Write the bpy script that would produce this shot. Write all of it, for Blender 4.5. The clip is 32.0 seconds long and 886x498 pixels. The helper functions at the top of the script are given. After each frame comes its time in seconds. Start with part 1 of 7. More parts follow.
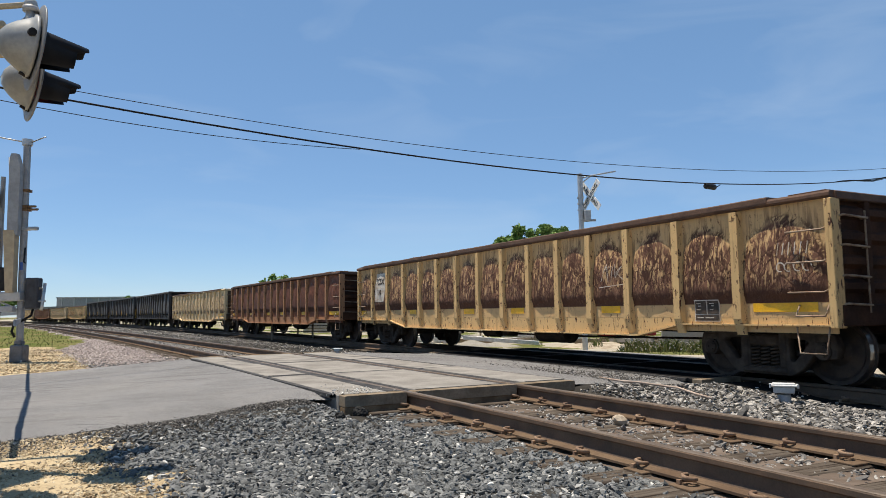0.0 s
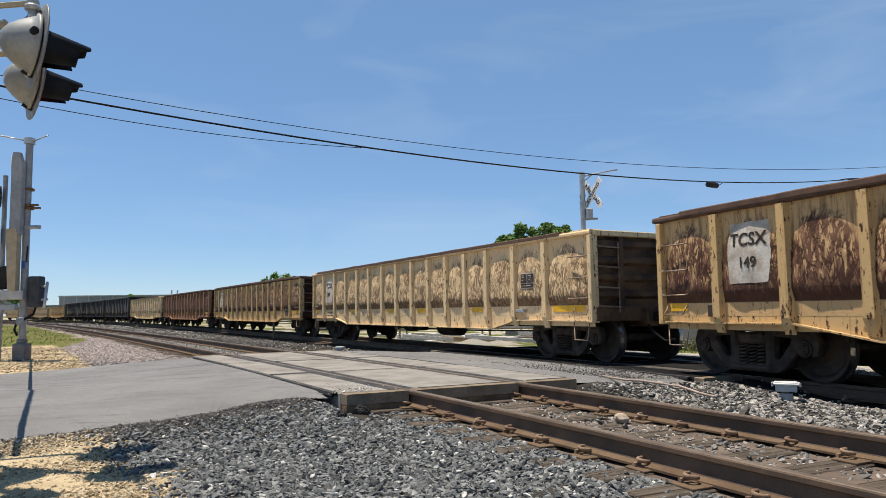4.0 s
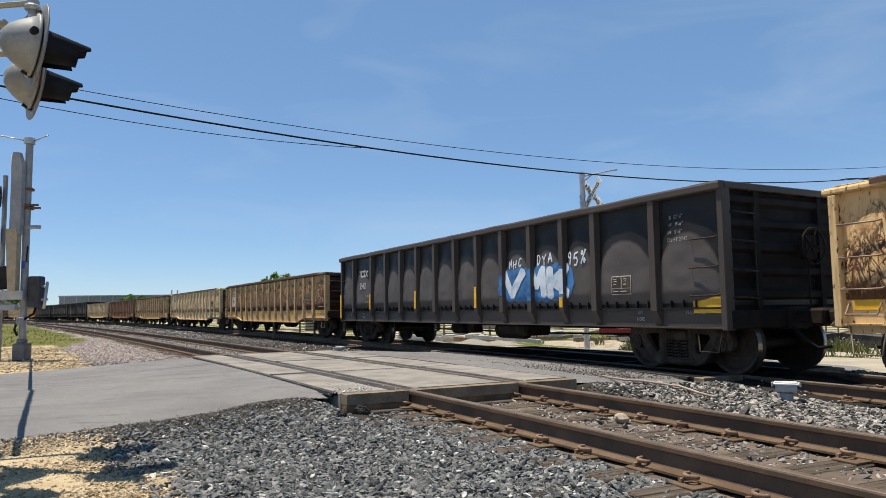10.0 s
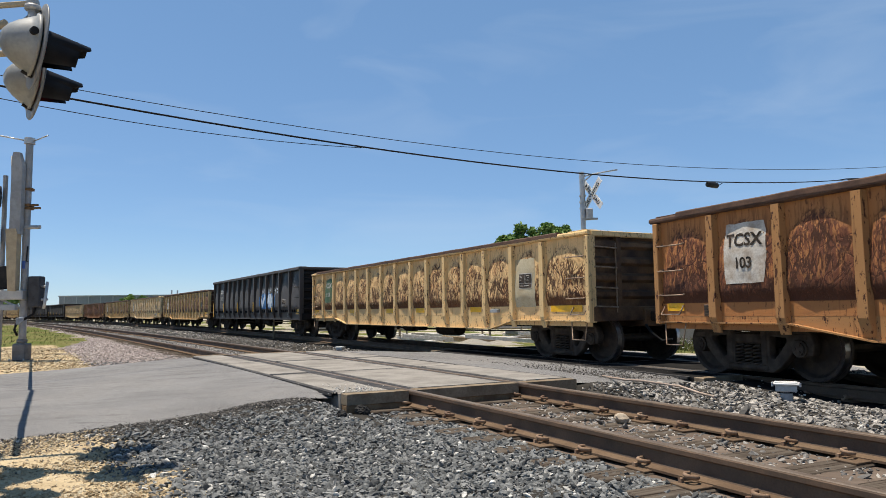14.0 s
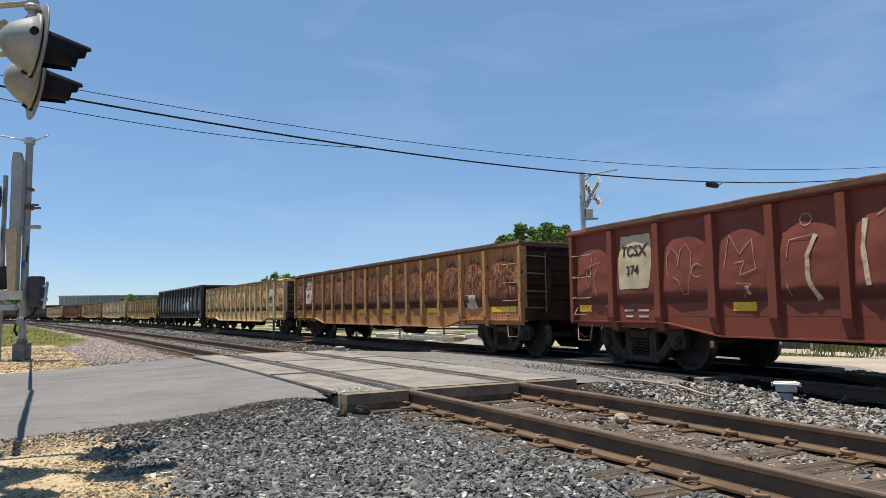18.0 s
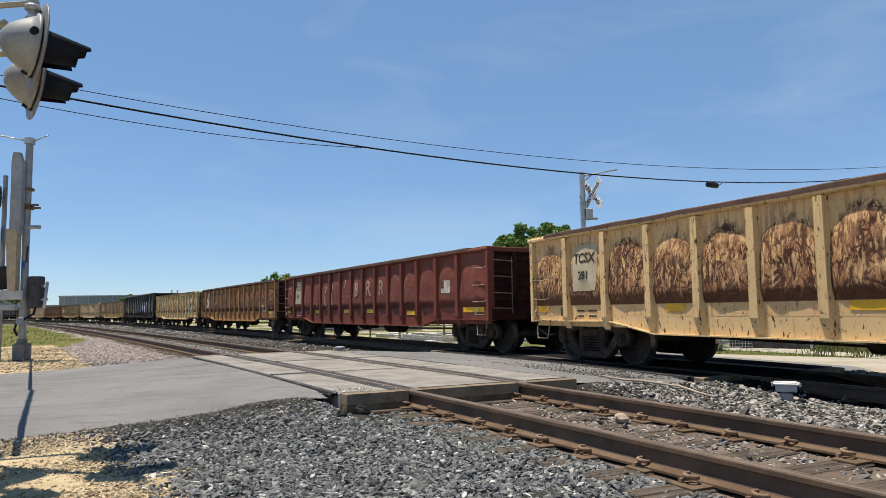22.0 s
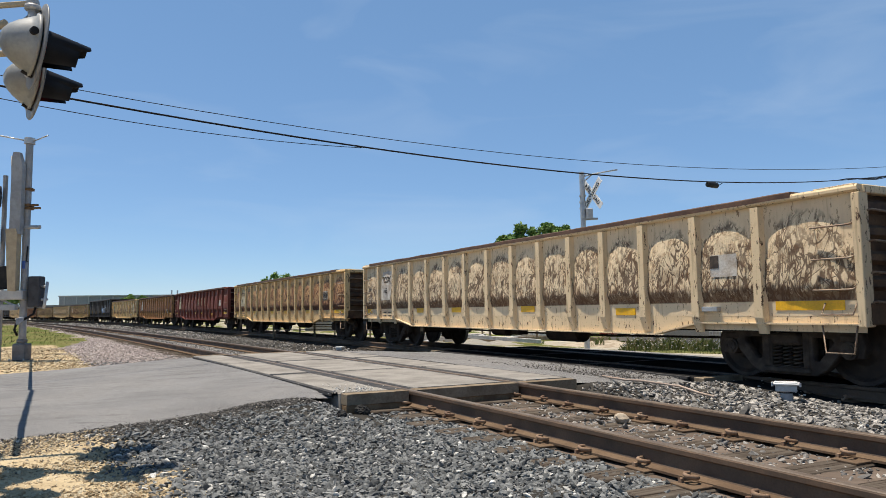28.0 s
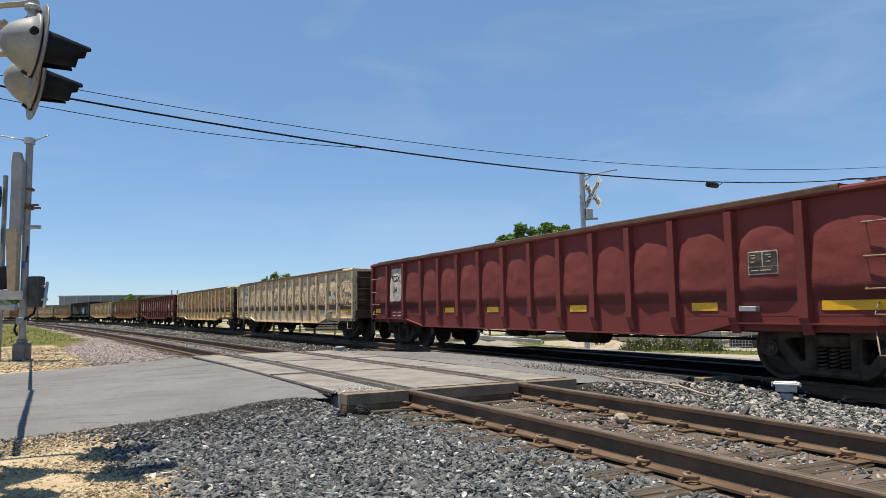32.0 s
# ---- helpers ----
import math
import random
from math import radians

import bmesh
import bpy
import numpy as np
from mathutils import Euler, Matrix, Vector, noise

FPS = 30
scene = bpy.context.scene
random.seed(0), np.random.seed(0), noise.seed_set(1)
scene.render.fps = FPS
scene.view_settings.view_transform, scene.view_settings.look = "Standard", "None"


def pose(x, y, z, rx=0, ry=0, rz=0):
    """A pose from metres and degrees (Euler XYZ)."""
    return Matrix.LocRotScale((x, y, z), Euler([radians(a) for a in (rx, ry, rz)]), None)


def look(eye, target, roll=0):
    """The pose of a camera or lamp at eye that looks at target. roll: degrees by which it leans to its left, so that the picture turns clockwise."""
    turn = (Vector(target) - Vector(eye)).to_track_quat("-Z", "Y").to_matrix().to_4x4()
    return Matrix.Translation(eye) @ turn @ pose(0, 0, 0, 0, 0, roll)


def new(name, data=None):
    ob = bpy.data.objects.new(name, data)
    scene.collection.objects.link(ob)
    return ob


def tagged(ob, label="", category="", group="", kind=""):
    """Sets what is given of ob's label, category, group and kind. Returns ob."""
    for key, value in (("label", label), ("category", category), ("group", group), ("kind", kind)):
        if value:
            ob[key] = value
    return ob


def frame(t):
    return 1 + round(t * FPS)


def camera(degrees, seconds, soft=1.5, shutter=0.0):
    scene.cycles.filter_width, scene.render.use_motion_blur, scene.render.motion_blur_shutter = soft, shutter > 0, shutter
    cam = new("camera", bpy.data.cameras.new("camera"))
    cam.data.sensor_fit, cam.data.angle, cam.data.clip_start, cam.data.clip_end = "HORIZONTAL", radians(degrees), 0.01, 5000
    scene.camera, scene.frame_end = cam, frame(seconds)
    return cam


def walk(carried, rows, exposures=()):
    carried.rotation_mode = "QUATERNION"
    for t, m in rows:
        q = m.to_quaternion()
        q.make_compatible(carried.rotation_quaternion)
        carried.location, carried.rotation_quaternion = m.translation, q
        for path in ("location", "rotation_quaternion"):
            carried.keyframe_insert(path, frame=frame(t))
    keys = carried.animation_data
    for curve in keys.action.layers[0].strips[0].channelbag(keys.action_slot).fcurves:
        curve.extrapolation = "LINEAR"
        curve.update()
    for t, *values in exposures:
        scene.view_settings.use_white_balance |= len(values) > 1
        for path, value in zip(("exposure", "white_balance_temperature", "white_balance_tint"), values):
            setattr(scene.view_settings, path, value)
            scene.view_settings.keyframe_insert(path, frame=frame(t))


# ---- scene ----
# ---------------------------------------------------------------- camera
EYE = (0.0, 0.0, 1.046)


def aim(yaw=0.0, up=4.975, roll=-0.762):
    """The camera's pose: yaw to its right, tilt upwards, roll, in degrees."""
    a, b = radians(yaw), radians(up)
    target = (EYE[0] + math.sin(a) * math.cos(b), EYE[1] + math.cos(a) * math.cos(b), EYE[2] + math.sin(b))
    return look(EYE, target, roll)


cam = camera(64.762, 32.0, soft=0.5, shutter=0.05)
walk(cam, [(0.0, aim(0.15, 5.10)), (0.2, aim(0.10, 5.05)), (0.5, aim(0.015, 5.01)), (1.0, aim(0.0, 5.0)),
           (2.0, aim(0.0, 4.985)), (4.0, aim()), (32.0, aim())])

# ---------------------------------------------------------------- world and light
SUN_TO = Vector((-0.265, 0.065, 1.0)).normalized()
world = bpy.data.worlds.new("world")
scene.world = world
world.use_nodes = True
wn, wl = world.node_tree.nodes, world.node_tree.links
sky = wn.new("ShaderNodeTexSky")
sky.sky_type = "NISHITA"
sky.sun_disc = False
sky.sun_elevation = math.asin(SUN_TO.z)
sky.sun_rotation = math.atan2(SUN_TO.x, SUN_TO.y)
sky.altitude, sky.air_density, sky.dust_density, sky.ozone_density = 600, 0.85, 0.0, 2.2
tint = wn.new("ShaderNodeMix")
tint.data_type, tint.blend_type = "RGBA", "MULTIPLY"
tint.inputs[0].default_value = 1.0
tint.inputs[7].default_value = (0.93, 0.985, 1.06, 1.0)
wl.new(sky.outputs[0], tint.inputs[6])
haze = wn.new("ShaderNodeMix")
haze.data_type = "RGBA"
haze.inputs[0].default_value = 0.4
haze.inputs[7].default_value = (1.85, 3.65, 6.1, 1.0)
wl.new(tint.outputs[2], haze.inputs[6])
cirrus_at, cirrus_map = wn.new("ShaderNodeTexCoord"), wn.new("ShaderNodeMapping")
cirrus_map.inputs["Scale"].default_value = (2.2, 2.2, 9.0)
cirrus_map.inputs["Rotation"].default_value = (0.0, 0.12, 0.0)
wl.new(cirrus_at.outputs["Generated"], cirrus_map.inputs["Vector"])
cirrus = wn.new("ShaderNodeTexNoise")
cirrus.inputs["Scale"].default_value, cirrus.inputs["Detail"].default_value, cirrus.inputs["Distortion"].default_value = 1.4, 6.0, 0.8
wl.new(cirrus_map.outputs[0], cirrus.inputs["Vector"])
thin = wn.new("ShaderNodeMapRange")
for slot, value in ((1, 0.5), (2, 0.78), (3, 0.0), (4, 0.17)):
    thin.inputs[slot].default_value = value
wl.new(cirrus.outputs["Fac"], thin.inputs[0])
veil = wn.new("ShaderNodeMix")
veil.data_type = "RGBA"
veil.inputs[7].default_value = (5.6, 6.4, 7.2, 1.0)
wl.new(thin.outputs[0], veil.inputs[0])
wl.new(haze.outputs[2], veil.inputs[6])
height = wn.new("ShaderNodeSeparateXYZ")
wl.new(cirrus_at.outputs["Generated"], height.inputs[0])
deep = wn.new("ShaderNodeMapRange")
for slot, value in ((1, 0.42), (2, 0.95), (3, 1.0), (4, 0.5)):
    deep.inputs[slot].default_value = value
wl.new(height.outputs[2], deep.inputs[0])
zenith = wn.new("ShaderNodeMix")
zenith.data_type, zenith.blend_type = "RGBA", "MULTIPLY"
zenith.inputs[0].default_value = 1.0
wl.new(veil.outputs[2], zenith.inputs[6])
wl.new(deep.outputs[0], zenith.inputs[7])
wl.new(zenith.outputs[2], wn["Background"].inputs[0])
wn["Background"].inputs[1].default_value = 0.105
sun = new("sun", bpy.data.lights.new("sun", "SUN"))
sun.data.energy, sun.data.angle, sun.data.color = 5.0, radians(0.55), (1.0, 0.905, 0.775)
sun.matrix_world = Matrix.Translation((-8, 4, 40)) @ SUN_TO.to_track_quat("Z", "Y").to_matrix().to_4x4()
scene.view_settings.exposure = 0.22


# ---------------------------------------------------------------- materials
class Nodes:
    """A short hand for building a material's nodes."""

    def __init__(self, name, rough=0.8, metal=0.0):
        self.mat = bpy.data.materials.new(name)
        self.mat.use_nodes = True
        self.t = self.mat.node_tree
        self.b = self.t.nodes["Principled BSDF"]
        self.b.inputs["Roughness"].default_value = rough
        self.b.inputs["Metallic"].default_value = metal
        self.obj = None

    def put(self, kind, **kw):
        n = self.t.nodes.new(kind)
        for k, v in kw.items():
            n.inputs[k.replace("_", " ")].default_value = v
        return n

    def link(self, a, b):
        self.t.links.new(a, b)

    def coords(self, scale=(1, 1, 1), jitter=0.0):
        tc = self.t.nodes.new("ShaderNodeTexCoord")
        mp = self.t.nodes.new("ShaderNodeMapping")
        mp.inputs["Scale"].default_value = scale
        self.link(tc.outputs["Object"], mp.inputs["Vector"])
        if jitter:
            oi = self.t.nodes.new("ShaderNodeObjectInfo")
            mu = self.t.nodes.new("ShaderNodeMath")
            mu.operation = "MULTIPLY"
            mu.inputs[1].default_value = jitter
            self.link(oi.outputs["Random"], mu.inputs[0])
            cb = self.t.nodes.new("ShaderNodeCombineXYZ")
            for i in range(3):
                self.link(mu.outputs[0], cb.inputs[i])
            self.link(cb.outputs[0], mp.inputs["Location"])
        return mp.outputs[0]

    def noise(self, vec, scale, detail=4.0, rough=0.55, dist=0.0):
        n = self.put("ShaderNodeTexNoise", Scale=scale, Detail=detail, Roughness=rough, Distortion=dist)
        self.link(vec, n.inputs["Vector"])
        return n.outputs["Fac"]

    def ramp(self, fac, lo, hi, a=0.0, b=1.0):
        n = self.t.nodes.new("ShaderNodeMapRange")
        n.interpolation_type = "SMOOTHSTEP"
        for i, v in enumerate((lo, hi, a, b)):
            n.inputs[i + 1].default_value = v
        self.link(fac, n.inputs[0])
        return n.outputs[0]

    def math(self, op, a, b):
        n = self.t.nodes.new("ShaderNodeMath")
        n.operation = op
        for i, v in enumerate((a, b)):
            if isinstance(v, (int, float)):
                n.inputs[i].default_value = v
            else:
                self.link(v, n.inputs[i])
        return n.outputs[0]

    def mix(self, fac, a, b, mode="MIX"):
        n = self.t.nodes.new("ShaderNodeMix")
        n.data_type, n.blend_type = "RGBA", mode
        for i, v in ((0, fac), (6, a), (7, b)):
            if isinstance(v, (int, float)):
                n.inputs[i].default_value = v
            elif isinstance(v, tuple):
                n.inputs[i].default_value = (*v, 1.0)
            else:
                self.link(v, n.inputs[i])
        return n.outputs[2]

    def color(self, c):
        if isinstance(c, tuple):
            self.b.inputs["Base Color"].default_value = (*c, 1.0)
        else:
            self.link(c, self.b.inputs["Base Color"])
        return self

    def bump(self, fac, strength=0.3, dist=0.01):
        n = self.put("ShaderNodeBump", Strength=strength, Distance=dist)
        self.link(fac, n.inputs["Height"])
        self.link(n.outputs[0], self.b.inputs["Normal"])
        return self


def speckled(name, base, dark, rough=0.8, metal=0.0, scale=6.0, fine=60.0, bump=0.2, lo=0.35, hi=0.7, jitter=7.0):
    """A plain surface with stains at a large scale and grain at a fine one."""
    m = Nodes(name, rough, metal)
    if rough > 0.86 or name == "train_shade_panel":
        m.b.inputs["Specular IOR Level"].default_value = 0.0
    elif max(base) < 0.13:
        m.b.inputs["Specular IOR Level"].default_value = 0.12
    v = m.coords(jitter=jitter)
    big = m.ramp(m.noise(v, scale, 5), lo, hi)
    small = m.noise(v, fine, 3)
    c = m.mix(big, base, dark)
    c = m.mix(m.ramp(small, 0.3, 0.75, 0.0, 0.35), c, tuple(x * 0.55 for x in dark))
    m.color(c).bump(small, bump, 0.004)
    return m.mat


def islands(name, cols, rough=0.9, grain=45.0):
    """Loose pieces in one mesh, each with a colour of its own."""
    m = Nodes(name, rough)
    m.b.inputs["Specular IOR Level"].default_value = 0.2
    g = m.t.nodes.new("ShaderNodeNewGeometry")
    r = m.t.nodes.new("ShaderNodeValToRGB")
    r.color_ramp.interpolation = "LINEAR"
    el = r.color_ramp.elements
    while len(el) < len(cols):
        el.new(0.5)
    for i, (p, c) in enumerate(cols):
        el[i].position, el[i].color = p, (*c, 1)
    m.link(g.outputs["Random Per Island"], r.inputs[0])
    v = m.coords()
    n = m.noise(v, grain, 3)
    c = m.mix(m.ramp(n, 0.3, 0.7, 0.0, 0.4), r.outputs[0], (0.04, 0.04, 0.042))
    m.color(c).bump(n, 0.35, 0.004)
    return m.mat


def ground_material():
    """Dry earth and fine gravel: cream limestone chips, grey ballast dust, weeds far off."""
    m = Nodes("ground_earth", 0.95)
    v = m.coords()
    n1, n2, n3 = m.noise(v, 0.25, 5), m.noise(v, 3.0, 5), m.noise(v, 40.0, 4)
    c = m.mix(m.ramp(n1, 0.38, 0.6), (0.33, 0.29, 0.22), (0.25, 0.235, 0.2))
    c = m.mix(m.ramp(n2, 0.4, 0.7, 0, 0.6), c, (0.17, 0.155, 0.13))
    c = m.mix(m.ramp(n3, 0.35, 0.7, 0, 0.6), c, (0.4, 0.37, 0.31))
    m.color(c).bump(n3, 0.6, 0.02)
    return m.mat


def asphalt_material():
    m = Nodes("asphalt", 0.95)
    m.b.inputs["Specular IOR Level"].default_value = 0.05
    v = m.coords()
    n1, n2, n3 = m.noise(v, 0.6, 6, 0.6), m.noise(m.coords((0.5, 4, 1)), 1.2, 5), m.noise(v, 160.0, 2)
    c = m.mix(m.ramp(n1, 0.3, 0.7), (0.14, 0.14, 0.142), (0.22, 0.22, 0.221))
    c = m.mix(m.ramp(n2, 0.5, 0.72, 0, 0.7), c, (0.08, 0.077, 0.075))
    c = m.mix(m.ramp(m.noise(v, 0.35, 7, 0.65, 0.5), 0.5, 0.62, 0, 0.5), c, (0.23, 0.222, 0.212))
    seam = m.ramp(m.math("ABSOLUTE", m.math("SUBTRACT", m.noise(m.coords((0.25, 1.2, 1)), 0.7, 6, 0.6), 0.5), 0.0), 0.012, 0.003, 0, 0.55)
    c = m.mix(m.math("MULTIPLY", seam, m.ramp(n1, 0.42, 0.55)), c, (0.06, 0.058, 0.056))
    spots = m.ramp(m.noise(v, 9.0, 4, 0.6), 0.64, 0.7, 0, 0.5)
    c = m.mix(spots, c, (0.085, 0.08, 0.077))
    c = m.mix(m.ramp(m.noise(v, 45.0, 3), 0.52, 0.66, 0, 0.6), c, (0.07, 0.066, 0.062))
    c = m.mix(m.ramp(n3, 0.42, 0.66, 0, 0.8), c, (0.31, 0.3, 0.29))
    m.color(c).bump(n3, 0.6, 0.008)
    return m.mat


def paint_material(name, base, rust, dark, amount, wear=0.5, chips=0.4, panel=True):
    """Old paint on a dented steel side: rust and branching scratches on the arched bulges, a grimy foot (with the
    bulge's shade in it on the reds), drips, chipped edges.
    """
    m = Nodes(name, 0.7)
    m.b.inputs["Specular IOR Level"].default_value = 0.22 if max(base) < 0.1 else 0.25
    if max(base) < 0.1:
        m.b.inputs["Roughness"].default_value = 0.48
    v = m.coords(jitter=23.0)
    tc = m.t.nodes.new("ShaderNodeTexCoord")
    sep, gen = m.t.nodes.new("ShaderNodeSeparateXYZ"), m.t.nodes.new("ShaderNodeSeparateXYZ")
    m.link(tc.outputs["Object"], sep.inputs[0])
    m.link(tc.outputs["Generated"], gen.inputs[0])
    z = sep.outputs[2]
    wide = m.noise(v, 2.2, 6, 0.62, 0.6)
    streak = m.noise(m.coords((8, 8, 1.1), 23.0), 1.4, 6, 0.62, 0.35)
    fine = m.noise(v, 38.0, 4)
    mottle = m.noise(v, 6.5, 5, 0.6, 0.4)
    c = m.mix(m.ramp(m.noise(v, 0.9, 5), 0.35, 0.68, 0, 0.4), base, tuple(a * 0.8 for a in base))
    c = m.mix(m.ramp(mottle, 0.52, 0.75, 0, 0.4 * wear), c, tuple(0.5 * a + 0.5 * b for a, b in zip(base, rust)))
    relief = m.math("MULTIPLY", fine, 0.25)
    if panel:
        side = m.math("ABSOLUTE", m.math("SUBTRACT", m.math("MULTIPLY", gen.outputs[0], 2.0), 1.0), 0.0)
        rise = m.math("MAXIMUM", m.math("DIVIDE", m.math("SUBTRACT", z, 1.3), 0.9), 0.0)
        r2 = m.math("ADD", m.math("MULTIPLY", side, side), m.math("MULTIPLY", rise, rise))
        r2 = m.math("ADD", r2, m.math("MULTIPLY", m.math("SUBTRACT", streak, 0.5), 0.5 if max(base) > 0.1 else 0.1))
        band = m.math("MULTIPLY", m.ramp(r2, 1.04, 0.86), m.ramp(z, 1.085, 1.11))
        hit = m.ramp(m.math("ADD", m.math("MULTIPLY", wide, 0.6), m.math("MULTIPLY", streak, 0.5)), 0.69 - amount * 0.42, 0.78 - amount * 0.3)
        worn = m.math("MULTIPLY", hit, band)
        c = m.mix(m.math("MULTIPLY", worn, min(0.95, 0.45 + 0.5 * amount)), c, rust)
        c = m.mix(m.math("MULTIPLY", m.math("MULTIPLY", band, m.ramp(mottle, 0.45, 0.62)), 0.5 * wear), c, tuple(0.75 * a for a in rust))
        fleck = m.math("MULTIPLY", m.ramp(m.noise(m.coords((13, 13, 2.6), 41.0), 1.6, 4, 0.6, 0.6), 0.53, 0.57), m.math("MULTIPLY", m.ramp(z, 1.25, 1.7), worn))
        c = m.mix(m.math("MULTIPLY", fleck, 0.75 if max(base) > 0.1 else 0.0), c, tuple(min(0.85, a * 1.1) for a in base))

        def slanted(angle, scale):
            turn = m.t.nodes.new("ShaderNodeMapping")
            turn.inputs["Rotation"].default_value = (0.0, angle, 0.0)
            m.link(v, turn.inputs["Vector"])
            long_ = m.t.nodes.new("ShaderNodeMapping")
            long_.inputs["Scale"].default_value = scale
            m.link(turn.outputs[0], long_.inputs["Vector"])
            return long_.outputs[0]

        def ridge(fac, w):
            return m.ramp(m.math("ABSOLUTE", m.math("SUBTRACT", fac, 0.5), 0.0), w, w * 0.35)

        lines = ridge(m.noise(slanted(0.4, (2.6, 2.6, 0.75)), 1.25, 2, 0.55, 0.7), 0.022)
        for angle, scale, w in ((-0.5, (3.0, 3.0, 0.9), 0.026), (0.08, (4.4, 4.4, 0.9), 0.03), (0.7, (3.6, 3.6, 1.3), 0.022), (-0.15, (6.5, 6.5, 1.6), 0.026)):
            lines = m.math("MAXIMUM", lines, ridge(m.noise(slanted(angle, scale), 1.25, 2, 0.55, 0.7), w))
        some = m.ramp(m.math("ADD", m.math("MULTIPLY", wide, 0.7), m.math("MULTIPLY", m.ramp(z, 2.1, 1.2), 0.14)), 0.27, 0.4)
        cr = m.math("MULTIPLY", m.math("MULTIPLY", lines, some), m.math("MULTIPLY", m.math("MULTIPLY", m.ramp(r2, 1.25, 1.0), m.ramp(z, 1.085, 1.11)), min(0.95, max(0.0, wear - 0.3) * 1.5)))
        c = m.mix(cr, c, dark)
        pale = m.ramp(m.noise(m.coords((10, 10, 2.2), 53.0), 1.8, 4, 0.6, 0.8), 0.58, 0.61)
        c = m.mix(m.math("MULTIPLY", m.math("MULTIPLY", pale, m.math("MULTIPLY", band, m.ramp(z, 1.2, 1.45))), 0.55 if wear > 0.5 else 0.0), c, tuple(min(0.85, a * 1.12) for a in base))
        # foot grime; on the reds a smooth bowl of stain and painted bulge shade
        foot = m.math("SUBTRACT", z, m.math("MULTIPLY", m.math("SUBTRACT", m.noise(m.coords((15, 15, 2.5), 31.0), 1.2, 5, 0.65, 0.4), 0.42), 0.2 if wear < 0.4 else 0.9))
        low = m.math("MULTIPLY", m.math("MULTIPLY", m.ramp(z, 1.085, 1.105), m.ramp(foot, 1.3, 1.14)), m.math("MULTIPLY", m.ramp(side, 1.0, 0.6 if wear < 0.4 else 0.86), 0.6 if 0.25 < wear < 0.4 else min(0.92, max(0.0, wear - 0.3) * 1.5)))
        c = m.mix(low, c, tuple(0.8 * a + 0.2 * b for a, b in zip(dark, rust)))
        halo = m.math("MULTIPLY", m.math("MULTIPLY", m.ramp(r2, 0.9, 1.05), m.ramp(r2, 2.0, 1.2)), m.ramp(z, 1.75, 1.95))
        stain = m.math("MULTIPLY", m.ramp(m.noise(m.coords((12, 12, 1.0), 29.0), 1.3, 5, 0.65, 0.3), 0.47, 0.6), halo)
        c = m.mix(m.math("MULTIPLY", stain, max(0.0, wear - 0.3) * (0.06 + 0.78 * amount)), c, tuple(0.6 * a + 0.4 * b for a, b in zip(dark, rust)))
        relief = m.math("ADD", m.math("MULTIPLY", fine, 0.35), m.math("MULTIPLY", cr, -0.5))
        relief = m.math("ADD", relief, m.math("MULTIPLY", m.math("MULTIPLY", mottle, band), 0.5 if wear < 0.4 else 1.5))
    drip = m.math("MULTIPLY", m.ramp(m.noise(m.coords((14, 14, 0.8), 23.0), 1.0, 5, 0.6), 0.56, 0.68), 0.4 * wear)
    c = m.mix(drip, c, tuple(0.7 * a + 0.3 * b for a, b in zip(rust, dark)))
    chip = m.ramp(m.noise(m.coords((11, 11, 3.4), 17.0), 1.7, 7, 0.7), 0.62 - 0.07 * chips, 0.65 - 0.07 * chips, 0, min(1.0, 1.9 * chips))
    c = m.mix(chip, c, tuple(0.35 * a + 0.65 * b for a, b in zip(rust, dark)))
    c = m.mix(m.ramp(fine, 0.58, 0.8, 0, 0.3), c, rust)
    m.color(c).bump(relief, 0.5, 0.012)
    return m.mat


STEEL = speckled("dark_cast_steel", (0.022, 0.019, 0.018), (0.05, 0.038, 0.03), 0.75, 0.2, 5, 50)
CAST = speckled("dusty_cast_steel", (0.05, 0.041, 0.035), (0.1, 0.08, 0.064), 0.9, 0.0, 5, 50)
WHEEL = speckled("wheel_steel", (0.05, 0.042, 0.037), (0.09, 0.067, 0.053), 0.6, 0.4, 6, 60)
TREAD = speckled("polished_steel", (0.42, 0.41, 0.4), (0.3, 0.27, 0.25), 0.3, 0.9, 8, 60)
RAIL = speckled("rusty_rail", (0.16, 0.1, 0.062), (0.085, 0.058, 0.04), 0.85, 0.0, 3, 70, 0.3)
CLIP = speckled("rusty_clip", (0.33, 0.22, 0.14), (0.18, 0.105, 0.065), 0.85, 0.0, 8, 70, 0.2)
RUSTDUST = speckled("dusty_rust", (0.18, 0.126, 0.084), (0.13, 0.088, 0.06), 0.9, 0.0, 3, 60, 0.3)
RAILTOP = speckled("rail_head", (0.2, 0.155, 0.115), (0.12, 0.085, 0.06), 0.55, 0.2, 2, 50, 0.1)
GRAB = speckled("bare_rod", (0.36, 0.28, 0.2), (0.2, 0.12, 0.075), 0.6, 0.3, 9, 70)
REFLECT = speckled("yellow_reflector", (0.95, 0.52, 0.008), (0.8, 0.42, 0.012), 0.4, 0.0, 6, 60, 0.05)
WHITE = speckled("white_paint", (0.72, 0.70, 0.66), (0.5, 0.48, 0.44), 0.6, 0.0, 9, 60, 0.05)
ASPHALT = asphalt_material()
EARTH = ground_material()
GRIT = speckled("dark_grit", (0.035, 0.033, 0.03), (0.075, 0.07, 0.063), 0.95, 0, 3, 55, 0.8)
CREAM_GRIT = speckled("cream_grit", (0.55, 0.44, 0.28), (0.4, 0.31, 0.19), 0.95, 0, 2, 45, 0.8)
